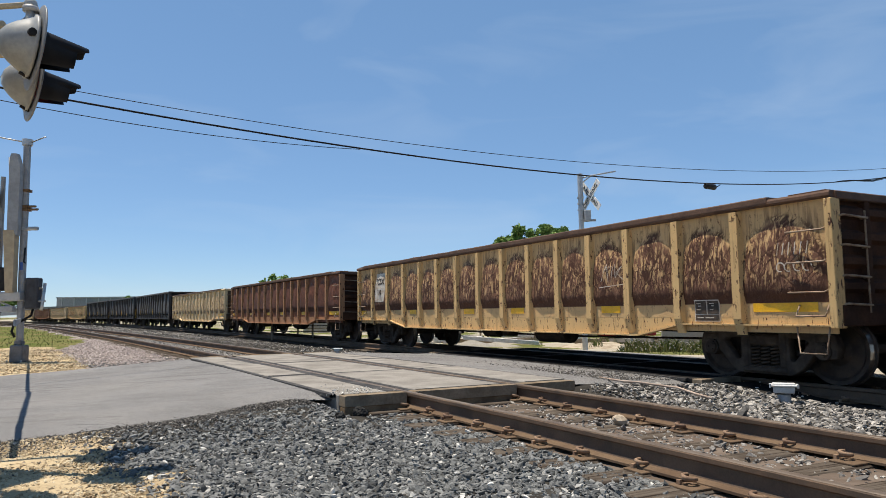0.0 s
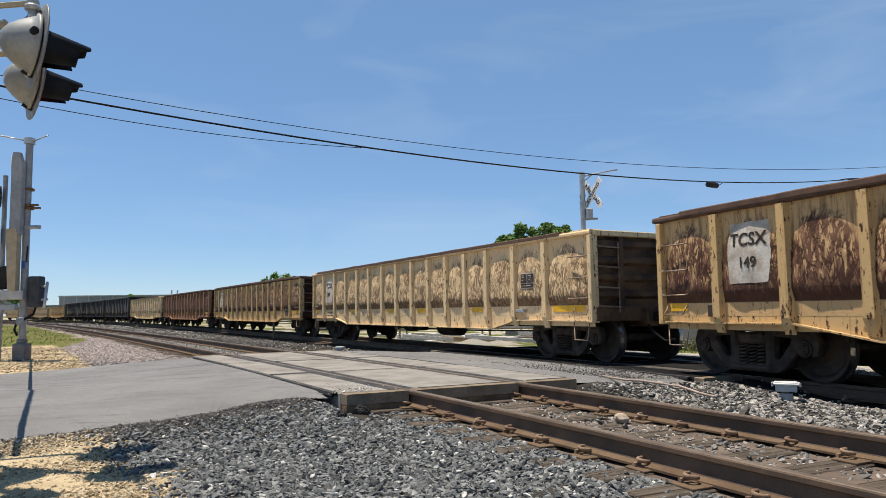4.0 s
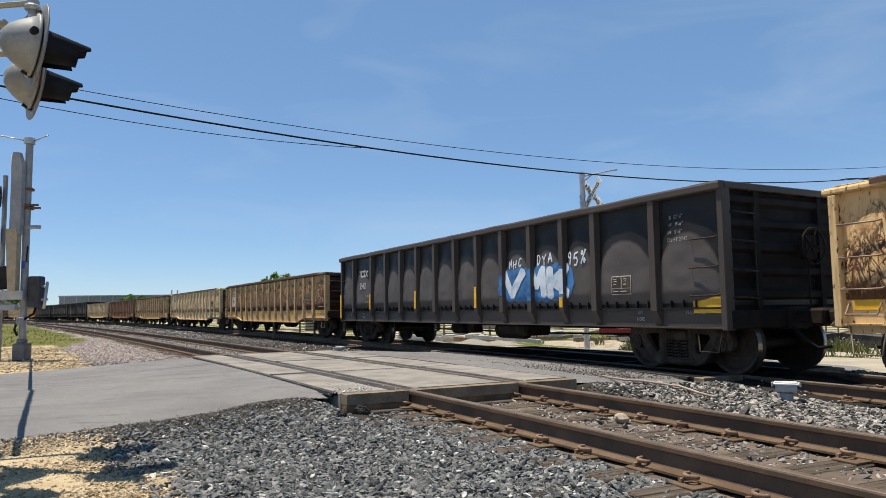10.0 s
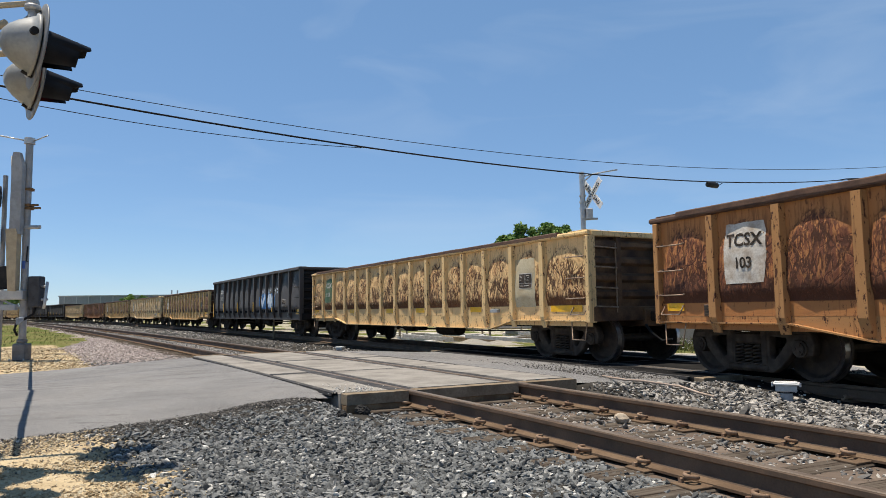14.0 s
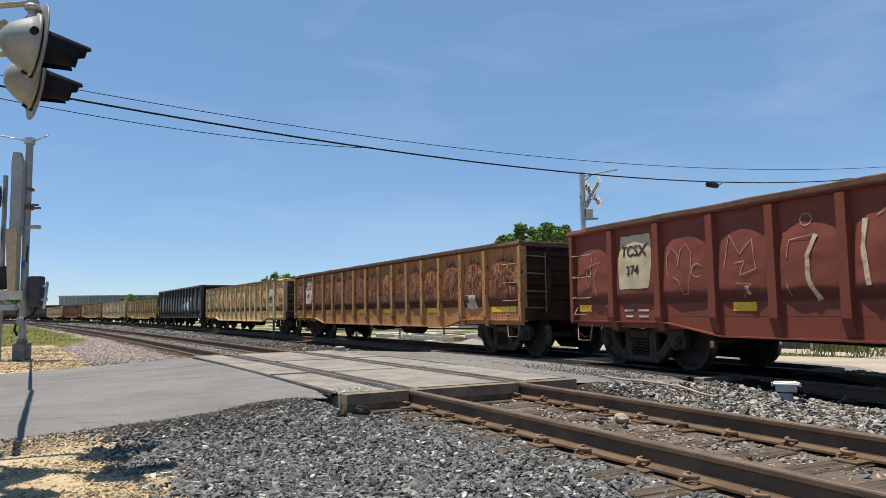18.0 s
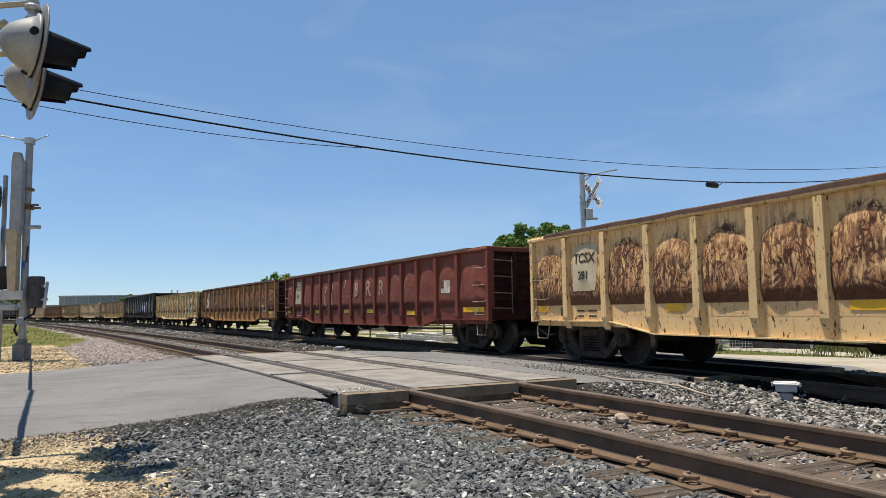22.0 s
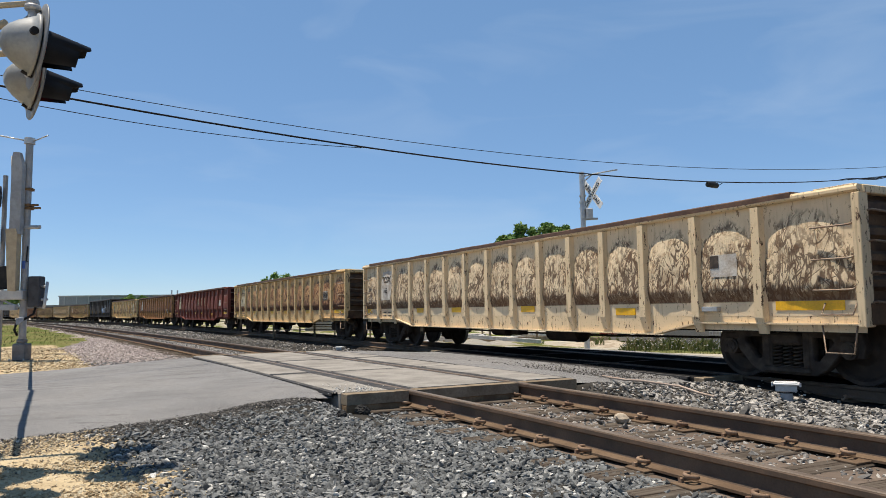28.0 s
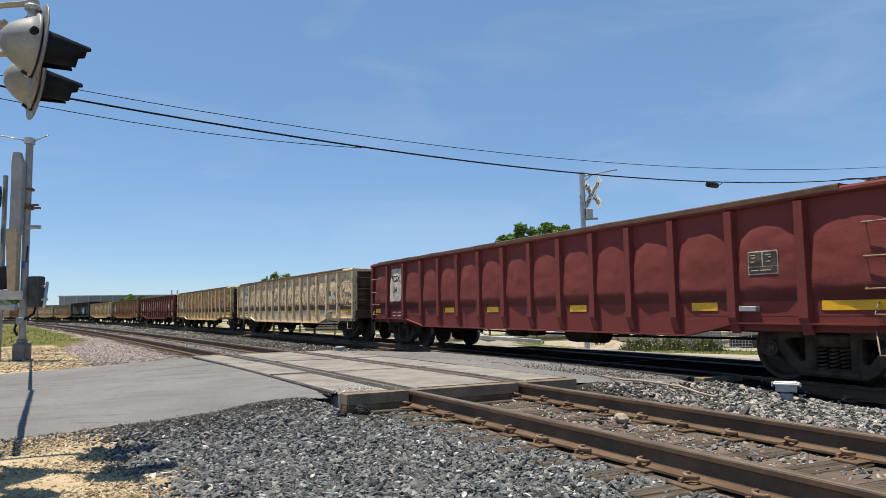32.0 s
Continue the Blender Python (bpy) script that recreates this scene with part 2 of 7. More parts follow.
PINK_GRIT = speckled("pale_grit", (0.36, 0.31, 0.288), (0.26, 0.225, 0.21), 0.95, 0, 2, 40, 0.8)
TURF = speckled("dry_turf", (0.1, 0.13, 0.035), (0.2, 0.175, 0.08), 0.95, 0, 0.5, 12, 0.8)
DUST = speckled("pale_dust", (0.46, 0.42, 0.34), (0.36, 0.32, 0.25), 0.95, 0, 0.8, 30, 0.6)
# ballast bed below the cars, its colour darkened to hold their shade
SHADE_BED = speckled("train_shade_bed", (0.022, 0.021, 0.02), (0.05, 0.046, 0.042), 0.95, 0, 3, 50, 0.8)
MAST_GREY = speckled("weathered_mast_steel", (0.34, 0.35, 0.36), (0.26, 0.265, 0.27), 0.6, 0.2, 5, 70, 0.05)
BROWN_GRIT = speckled("brown_dirt", (0.13, 0.1, 0.08), (0.2, 0.16, 0.13), 0.95, 0, 3, 50, 0.8)
CONCRETE = speckled("panel_concrete", (0.34, 0.32, 0.29), (0.23, 0.215, 0.195), 0.9, 0.0, 2.2, 70, 0.5)
# near-black: the shadow of the passing train is put into this colour
SHADE_PANEL = speckled("train_shade_panel", (0.014, 0.014, 0.015), (0.034, 0.033, 0.032), 0.6, 0.0, 1.6, 90, 0.3)
TIMBER = speckled("weathered_timber", (0.29, 0.235, 0.17), (0.17, 0.13, 0.09), 0.9, 0.0, 3.5, 40, 0.4)


def wood_material(name, base, dark, grain):
    """Weathered timber with long grain, cracks and stains."""
    m = Nodes(name, 0.95)
    m.b.inputs["Specular IOR Level"].default_value = 0.0
    lines = m.noise(m.coords(grain, 9.0), 1.0, 5, 0.65)
    stain = m.noise(m.coords(jitter=9.0), 3.0, 5)
    c = m.mix(m.ramp(lines, 0.35, 0.65), dark, base)
    c = m.mix(m.ramp(stain, 0.45, 0.7, 0, 0.6), c, tuple(0.6 * q for q in dark))
    c = m.mix(m.ramp(lines, 0.42, 0.38, 0, 0.7), c, tuple(0.3 * q for q in dark))
    m.color(c).bump(lines, 0.7, 0.012)
    return m.mat


TIE = wood_material("old_tie_wood", (0.14, 0.118, 0.096), (0.07, 0.055, 0.044), (34, 1.3, 34))
RUBBER = speckled("flangeway_rubber", (0.045, 0.045, 0.047), (0.1, 0.095, 0.09), 0.8, 0.0, 4, 60)
GALV = speckled("galvanised_steel", (0.52, 0.54, 0.55), (0.4, 0.42, 0.44), 0.5, 0.55, 8, 80, 0.05)
ALU = speckled("cast_aluminium", (0.47, 0.475, 0.475), (0.37, 0.37, 0.37), 0.5, 0.35, 7, 90, 0.1)
BLACK = speckled("black_enamel", (0.018, 0.018, 0.02), (0.035, 0.034, 0.034), 0.55, 0.0, 6, 60, 0.05)
GREYBOX = speckled("grey_paint", (0.42, 0.44, 0.46), (0.33, 0.34, 0.35), 0.55, 0.0, 6, 60, 0.05)
CABLE = speckled("cable_black", (0.012, 0.012, 0.014), (0.02, 0.02, 0.02), 0.6, 0.0, 6, 60, 0.0)
LEAF = islands("leaf_green", [(0.0, (0.1, 0.2, 0.04)), (0.5, (0.2, 0.32, 0.07)), (1.0, (0.32, 0.43, 0.13))], 0.6, 12)
BARK = speckled("bark", (0.12, 0.09, 0.065), (0.06, 0.047, 0.036), 0.95, 0.0, 4, 30, 0.6)


# ---------------------------------------------------------------- small mesh tools
def part(name, bm, material, parent=None, label=""):
    """Links a bmesh (or a ready mesh) as one object under a thing."""
    if isinstance(bm, bpy.types.Mesh):
        me = bm
    else:
        me = bpy.data.meshes.new(name)
        bm.normal_update()
        bm.to_mesh(me)
        bm.free()
    if material and not me.materials:
        me.materials.append(material)
    ob = new(name, me)
    if parent:
        ob.parent = parent
    if label:
        ob["label"] = label
    return ob


def box(bm, x0, x1, y0, y1, z0, z1, bevel=0.0):
    r = bmesh.ops.create_cube(bm, size=1.0)
    vs = r["verts"]
    for v in vs:
        v.co = Vector(((x0 + x1) / 2 + v.co.x * (x1 - x0), (y0 + y1) / 2 + v.co.y * (y1 - y0), (z0 + z1) / 2 + v.co.z * (z1 - z0)))
    if bevel:
        es = {e for v in vs for e in v.link_edges}
        bmesh.ops.bevel(bm, geom=list(es), offset=bevel, segments=1, affect="EDGES")
    return vs


def tube(bm, a, b, r, seg=8, r2=None):
    a, b = Vector(a), Vector(b)
    d = b - a
    m = Matrix.Translation((a + b) / 2) @ d.to_track_quat("Z", "Y").to_matrix().to_4x4()
    bmesh.ops.create_cone(bm, cap_ends=True, segments=seg, radius1=r, radius2=r if r2 is None else r2, depth=d.length, matrix=m)


def rod(bm, pts, r, seg=6):
    """A bent round bar through the points, in one piece."""
    pts = [Vector(p) for p in pts]
    rows, n = [], len(pts)
    side = None
    for i, p in enumerate(pts):
        d = (pts[min(i + 1, n - 1)] - pts[max(i - 1, 0)]).normalized()
        if side is None:
            side = d.orthogonal().normalized()
        side = (side - d * side.dot(d)).normalized()
        up = d.cross(side)
        rows.append([bm.verts.new(p + side * (r * math.cos(a)) + up * (r * math.sin(a))) for a in (2 * math.pi * k / seg for k in range(seg))])
    for a, b in zip(rows, rows[1:]):
        for k in range(seg):
            f = bm.faces.new((a[k], a[(k + 1) % seg], b[(k + 1) % seg], b[k]))
            f.smooth = True
    bm.faces.new(rows[0][::-1])
    bm.faces.new(rows[-1])


def prism(bm, outline, y0, y1):
    """A flat outline in x and z, given as pairs, pulled from y0 to y1."""
    a = [bm.verts.new((x, y0, z)) for x, z in outline]
    b = [bm.verts.new((x, y1, z)) for x, z in outline]
    n = len(a)
    bm.faces.new(a)
    bm.faces.new(b[::-1])
    for i in range(n):
        bm.faces.new((a[i], b[i], b[(i + 1) % n], a[(i + 1) % n]))
    bmesh.ops.recalc_face_normals(bm, faces=bm.faces)


def arrays(name, verts, faces, smooth=False):
    me = bpy.data.meshes.new(name)
    verts, faces = np.asarray(verts, np.float32), np.asarray(faces, np.int32)
    n = faces.shape[1]
    me.vertices.add(len(verts))
    me.vertices.foreach_set("co", verts.ravel())
    me.loops.add(faces.size)
    me.loops.foreach_set("vertex_index", faces.ravel())
    me.polygons.add(len(faces))
    me.polygons.foreach_set("loop_start", np.arange(0, faces.size, n, dtype=np.int32))
    me.update(calc_edges=True)
    me.validate()
    me.polygons.foreach_set("use_smooth", [smooth] * len(me.polygons))
    return me


def text_mesh(words, size, material, spacing=1.0, fat=0.0, wide=1.0):
    cu = bpy.data.curves.new("lettering", "FONT")
    cu.body, cu.size, cu.extrude, cu.align_x, cu.space_character = words, size, 0.001, "CENTER", spacing
    cu.resolution_u, cu.offset = 3, fat
    ob = bpy.data.objects.new("lettering", cu)
    me = bpy.data.meshes.new_from_object(ob)
    me.transform(Matrix.Diagonal((wide, 1, 1, 1)))
    me.materials.clear()
    me.materials.append(material)
    bpy.data.objects.remove(ob)
    bpy.data.curves.remove(cu)
    return me


def thing(name, label, category, m=None, group="", kind=""):
    ob = new(name)
    ob.empty_display_size = 0.2
    if m is not None:
        ob.matrix_basis = m
    return tagged(ob, label, category, group, kind)


# ---------------------------------------------------------------- the plan: the two tracks
STEP = 0.25
TRACK_X, TRACK_Y, TRACK_TURN = 6.365, -3.102, 1.16792
BEND_S = (0, 10, 20, 35, 60, 100, 180, 500)
BEND_K = (0, -0.00749, -0.00236, -0.00106, -0.0011, -0.00141, -0.00087, -0.0009)
CURVE_S = np.arange(-180, 480, STEP)
_k = np.interp(CURVE_S, BEND_S, BEND_K)
_k[CURVE_S < 0] = 0
CURVE_T = np.concatenate([[0], np.cumsum((_k[1:] + _k[:-1]) / 2 * STEP)])
_i0 = int(round(180 / STEP))
CURVE_T += TRACK_TURN - CURVE_T[_i0]
_dx, _dy = -np.cos(CURVE_T), np.sin(CURVE_T)
CURVE_X = np.concatenate([[0], np.cumsum((_dx[1:] + _dx[:-1]) / 2 * STEP)])
CURVE_Y = np.concatenate([[0], np.cumsum((_dy[1:] + _dy[:-1]) / 2 * STEP)])
CURVE_X += TRACK_X - CURVE_X[_i0]
CURVE_Y += TRACK_Y - CURVE_Y[_i0]
TRAIN_OFF, NEAR_Z = 4.757, 0.118
CROSS_NEAR, CROSS_FAR = 13.36, 21.8


def near_off(s):
    q = np.clip(s, -20.0, 200.0)
    return -0.0569 * q + 0.00014 * np.maximum(q, 0) ** 2


def on(s, off):
    """The place in plan at s metres along the line and off metres to its far side, and the heading."""
    t = np.interp(s, CURVE_S, CURVE_T)
    return np.interp(s, CURVE_S, CURVE_X) + off * np.sin(t), np.interp(s, CURVE_S, CURVE_Y) + off * np.cos(t), t


def along(x, y):
    """The inverse of on(), for arrays."""
    x, y = np.atleast_1d(x), np.atleast_1d(y)
    so, oo = np.empty(len(x)), np.empty(len(x))
    cx, cy, ct, cs = CURVE_X[::4], CURVE_Y[::4], CURVE_T[::4], CURVE_S[::4]
    for i in range(0, len(x), 2000):
        dx, dy = x[i:i + 2000, None] - cx[None], y[i:i + 2000, None] - cy[None]
        j = np.argmin(dx * dx + dy * dy, axis=1)
        r = np.arange(len(j))
        px, py, t = dx[r, j], dy[r, j], ct[j]
        so[i:i + 2000] = cs[j] - px * np.cos(t) + py * np.sin(t)
        oo[i:i + 2000] = px * np.sin(t) + py * np.cos(t)
    return so, oo


def smooth(a, b, x):
    t = np.clip((x - a) / (b - a), 0, 1)
    return t * t * (3 - 2 * t)


def road_z(o):
    """The road's height across the two tracks, by the distance from the line."""
    return np.interp(o, (-40, -9, -5.5, -2.6, 1.0, 2.8, 6.4, 7.6, 9.5, 16, 60), (-0.5, -0.16, -0.04, 0.11, 0.11, 0.0, -0.005, -0.06, -0.22, -0.36, -0.5))


def ground_z(x, y):
    s, o = along(x, y)
    n = near_off(s)
    a = np.abs(o - n)
    z = -0.10 - 0.12 * smooth(1.3, 2.6, a)
    z = np.where(o > n, np.interp(o - n, (0, 1.5, 3.2, 5.0, 7.5, 9.5, 14), (-0.088, -0.10, -0.12, -0.24, -0.24, -0.32, -0.42)), z)
    z = np.where(o < n, np.interp(n - o, (0, 1.35, 2.0, 3.4, 6, 9, 16), (-0.088, -0.10, -0.15, -0.12, -0.12, -0.2, -0.4)), z)
    side = smooth(CROSS_NEAR - 2.2, CROSS_NEAR + 0.1, s) * (1 - smooth(CROSS_FAR - 0.1, CROSS_FAR + 1.5, s)) * smooth(1.5, 1.9, a)
    z = z * (1 - side) + (road_z(o) - 0.03) * side
    band = smooth(CROSS_NEAR - 0.5, CROSS_NEAR - 0.1, s) * (1 - smooth(CROSS_FAR + 0.1, CROSS_FAR + 1.4, s))
    return z * (1 - band) + np.minimum(z, road_z(o) - 0.05) * band + np.where(band > 0.6, -0.02, 0)


# ---------------------------------------------------------------- ground, road, tracks
def axis(lo, hi, core, fine, grow=1.25):
    """Grid lines, close together within core, wider and wider outside."""
    v = list(np.arange(core[0], core[1] + 1e-6, fine))
    d = fine
    while v[-1] < hi:
        d *= grow
        v.append(v[-1] + d)
    d = fine
    while v[0] > lo:
        d *= grow
        v.insert(0, v[0] - d)
    return np.array(v)


def wob(x, y, f=1.3):
    return np.array([noise.noise((a * f, b * f, 9)) for a, b in zip(x, y)])


def cream_edge(x, y):
    """Positive where the cream limestone lies, near the camera."""
    return (-1.75 - (y - 4.65) * 0.82) - x + 0.35 * wob(x, y)


def shoulder(s):
    """How wide the pale ballast lies beyond the road."""
    return np.interp(s, (34, 42, 80), (3.4, 1.75, 1.5))


def zones(x, y):
    """Which kind of ground lies where: 0 earth, 1 dark grit, 2 cream, 3 pale ballast, 4 turf, 5 pale dust, 6 brown
    dirt, 7 bed with the train's shade in its colour.
    """
    s, o = along(x, y)
    n, w = near_off(s), wob(x, y, 0.5)
    k = np.where(wob(x, y, 0.05) > -0.25, 4, 0)
    far = s > CROSS_FAR
    k = np.where(far & (o < n - 3.4) & (s < 37 + 2.0 * w) & (o > n - 22), 2, k)
    k = np.where(far & (o < n - 1.1) & (o > n - shoulder(s) - 0.6 * w), 3, k)
    k = np.where(~far & (o < n - 0.9) & (s < CROSS_NEAR + 1), np.where(cream_edge(x, y) > 0, 2, 1), k)
    k = np.where((o > n - 1.15) & (o < n + 1.15), 6, k)
    k = np.where((o >= n + 1.15) & (o < TRAIN_OFF + 2.4), 1, k)
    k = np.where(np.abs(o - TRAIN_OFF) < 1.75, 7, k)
    k = np.where((o >= TRAIN_OFF + 2.4), 5, k)
    k = np.where((o > TRAIN_OFF + 5.6 + 0.6 * w) & (o < TRAIN_OFF + 9.2) & (s < 24) & (s > 15) | (o > TRAIN_OFF + 60), 4, k)
    k = np.where((o >= TRAIN_OFF + 2.4) & (s > CROSS_FAR + 2), np.where(w > 0.0, 4, 5), k)
    return k


def build_ground():
    xs, ys = axis(-2500, 2500, (-40, 16), 0.28), axis(-1500, 3500, (-5, 66), 0.28)
    gx, gy = np.meshgrid(xs, ys)
    x, y = gx.ravel(), gy.ravel()
    z = ground_z(x, y)
    rough = np.array([noise.noise((a * 1.7, b * 1.7, 0)) * 0.02 + noise.noise((a * 5, b * 5, 3)) * 0.012 if abs(a) < 40 and abs(b) < 60 else 0.0 for a, b in zip(x, y)])
    z = z + rough
    w, h = len(xs), len(ys)
    i = np.arange(w * h).reshape(h, w)
    f = np.stack([i[:-1, :-1], i[:-1, 1:], i[1:, 1:], i[1:, :-1]], -1).reshape(-1, 4)
    me = arrays("ground", np.stack([x, y, z], 1), f, True)
    for mat in (EARTH, GRIT, CREAM_GRIT, PINK_GRIT, TURF, DUST, BROWN_GRIT, SHADE_BED):
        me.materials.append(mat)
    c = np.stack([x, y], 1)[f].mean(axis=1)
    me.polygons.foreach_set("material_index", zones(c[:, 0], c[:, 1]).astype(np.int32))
    ob = part("ground", me, None)
    return tagged(ob, "dry earth and fine gravel beside the tracks", "ground", kind="structure")


def sweep(profile, s0, s1, off, z, step=0.5):
    """A closed profile of (across, up) pairs, pulled along the line."""
    s = np.arange(s0, s1 + 1e-6, step)
    v = []
    for a, b in profile:
        o = (off(s) if callable(off) else off) + a
        x, y, _ = on(s, o)
        v.append(np.stack([x, y, np.full_like(x, z + b)], 1))
    v = np.stack(v, 1)
    n, k = len(s), len(profile)
    i = np.arange(n * k).reshape(n, k)
    nx = np.roll(i, -1, axis=1)
    f = np.stack([i[:-1], i[1:], nx[1:], nx[:-1]], -1).reshape(-1, 4)
    return v.reshape(-1, 3), f


RAIL_PROFILE = ((-0.07, -0.178), (0.07, -0.178), (0.07, -0.168), (0.02, -0.152), (0.009, -0.13), (0.009, -0.055), (0.034, -0.04), (0.035, -0.012),
                (0.026, -0.001), (-0.026, -0.001), (-0.035, -0.012), (-0.034, -0.04), (-0.009, -0.055), (-0.009, -0.13), (-0.02, -0.152), (-0.07, -0.168))


def build_track(name, label, off, z, s0, s1, gap, near_s):
    t = thing(name, label, "railway track", kind="structure")
    for side in (-0.7525, 0.7525):
        f_off = (lambda q, d=side: (off(q) if callable(off) else off) + d)
        v, f = sweep(RAIL_PROFILE, s0, s1, f_off, z)
        r = part("rail", arrays("rail", v, f), RAIL, t)
        v, f = sweep(((-0.024, 0.002), (0.024, 0.002), (0.03, -0.004), (-0.03, -0.004)), s0, s1, f_off, z)
        foot = ((-0.072, -0.182), (0.072, -0.182), (0.072, -0.165), (0.024, -0.148), (-0.024, -0.148), (-0.072, -0.165))
        fv, ff = sweep(foot, max(s0, -20.0), min(s1, 60.0), f_off, z)
        part("rail_foot", arrays("rail_foot", fv, ff), RUSTDUST, r, "dusty tan rail foot")
        part("running_surface", arrays("running_surface", v, f), RAILTOP, r, "worn rail head")
    bm = bmesh.new()
    box(bm, -0.115, 0.115, -1.3, 1.3, -0.16, 0.0, 0.012)
    for v in bm.verts:
        v.co.z += 0.006 * noise.noise(v.co * 4)
    tie = bpy.data.meshes.new("tie")
    bm.to_mesh(tie)
    bm.free()
    tie.materials.append(TIE)
    bm = bmesh.new()
    box(bm, -0.1, 0.1, -0.19, 0.19, 0, 0.016, 0.004)
    plate = bpy.data.meshes.new("tie_plate")
    bm.to_mesh(plate)
    bm.free()
    plate.materials.append(RUSTDUST)
    bm = bmesh.new()
    for q in (-1, 1):
        pts = [(0.02 * q + 0.035 * math.cos(a), 0.085 * q + 0.04 * q * math.sin(a), 0.045 + 0.012 * math.cos(a * 0.5)) for a in np.linspace(-0.6, 4.4, 9)]
        rod(bm, pts, 0.0115, 6)
        rod(bm, [pts[-1], (pts[-1][0] + 0.05, 0.1 * q, 0.03)], 0.0115, 6)
        box(bm, 0.05, 0.075, 0.12 * q - 0.012, 0.12 * q + 0.012, 0.012, 0.035)
    clip = bpy.data.meshes.new("rail_clip")
    bm.to_mesh(clip)
    bm.free()
    clip.materials.append(CLIP)
    far_v, far_f = [], []
    rnd = random.Random(3)
    for i, s in enumerate(np.arange(s0, s1, 0.53)):
        if gap[0] < s < gap[1]:
            continue
        o = off(s) if callable(off) else off
        x, y, h = on(s, o)
        m = Matrix.Translation((x, y, z - 0.192 + rnd.uniform(-0.008, 0.004))) @ Matrix.Rotation(math.pi - h + rnd.uniform(-0.03, 0.03), 4, "Z")
        if near_s[0] < s < near_s[1]:
            ob = part("tie", tie, TIE, t)
            ob.matrix_basis = m @ Matrix.Translation((0, rnd.uniform(-0.07, 0.07), 0))
            if s < 13.5 and s > -1:
                for d in (-0.7525, 0.7525):
                    p = part("tie_plate", plate, RUSTDUST, ob)
                    p.matrix_basis = Matrix.Translation((0, d, 0.0))
                    c = part("rail_clip", clip, CLIP, ob)
                    c.matrix_basis = Matrix.Translation((0, d, 0.0)) @ Matrix.Rotation(rnd.uniform(-0.15, 0.15), 4, "Z") @ Matrix.Diagonal((1.1, 1.1, 1.25, 1))
        else:
            b = len(far_v)
            far_v += [m @ Vector((u, w, q)) for q in (-0.1, 0.0) for w in (-1.3, 1.3) for u in (-0.115, 0.115)]
            far_f += [(b + 4, b + 5, b + 7, b + 6), (b, b + 1, b + 5, b + 4), (b + 2, b + 6, b + 7, b + 3), (b, b + 4, b + 6, b + 2), (b + 1, b + 3, b + 7, b + 5)]
    ob = part("far_ties", arrays("far_ties", far_v, far_f), TIE, t)
    ob["kind"] = "stuff"
    return t


ROAD_MID = (CROSS_NEAR + CROSS_FAR) / 2
ROAD_HALF = (CROSS_FAR - CROSS_NEAR) / 2


def road_point(o, w):
    """A place on the road, o metres across the line and w metres from its middle."""
    x0, y0, t0 = on(ROAD_MID, 0.0)
    return x0 + math.sin(t0) * o - math.cos(t0) * w, y0 + math.cos(t0) * o + math.sin(t0) * w


def road_edge(o):
    return ROAD_HALF - 0.05 - 0.55 * math.exp(-((o + 2.95) / 0.62) ** 2) + 0.12 * noise.noise((o * 0.9, 0, 7)) + 0.05 * noise.noise((o * 4, 0, 2))


def build_road():
    """The road square across the tracks, with a ragged edge."""
    os_ = np.concatenate([np.arange(-60, -12, 2.0), np.arange(-12, 16, 0.3), np.arange(16, 60, 2.0)])
    half = ROAD_HALF
    v, n = [], 25
    for o in os_:
        e0 = road_edge(o)
        turn = -0.145 * min(max(o - 6.5, 0.0), 8.0) ** 2 - 2.3 * max(o - 14.5, 0.0)
        e1 = half + 0.5 + 0.15 * noise.noise((o * 0.7, 3, 7)) + 0.05 * noise.noise((o * 4, 5, 2))
        for j in range(n):
            w = -e0 + (e0 + e1) * j / (n - 1)
            zz = float(road_z(o)) - (0.05 if j in (0, n - 1) else 0.0) - 0.0012 * w * w
            v.append((*road_point(o, w + turn), zz))
    i = np.arange(len(os_) * n).reshape(-1, n)
    f = np.stack([i[:-1, :-1], i[:-1, 1:], i[1:, 1:], i[1:, :-1]], -1).reshape(-1, 4)
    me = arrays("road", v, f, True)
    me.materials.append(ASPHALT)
    me.materials.append(SHADE_PANEL)
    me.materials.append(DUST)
    # the road strip below the train takes the colour with its shadow in it
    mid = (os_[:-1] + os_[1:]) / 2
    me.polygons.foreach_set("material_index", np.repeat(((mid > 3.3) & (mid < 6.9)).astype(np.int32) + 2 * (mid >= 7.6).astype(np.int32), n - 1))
    ob = part("road", me, None)
    return tagged(ob, "grey worn asphalt road crossing the tracks", "road", kind="structure")


TIMBER_LOW = speckled("old_beam_timber", (0.29, 0.205, 0.125), (0.15, 0.105, 0.07), 0.9, 0.0, 3.5, 40, 0.5)


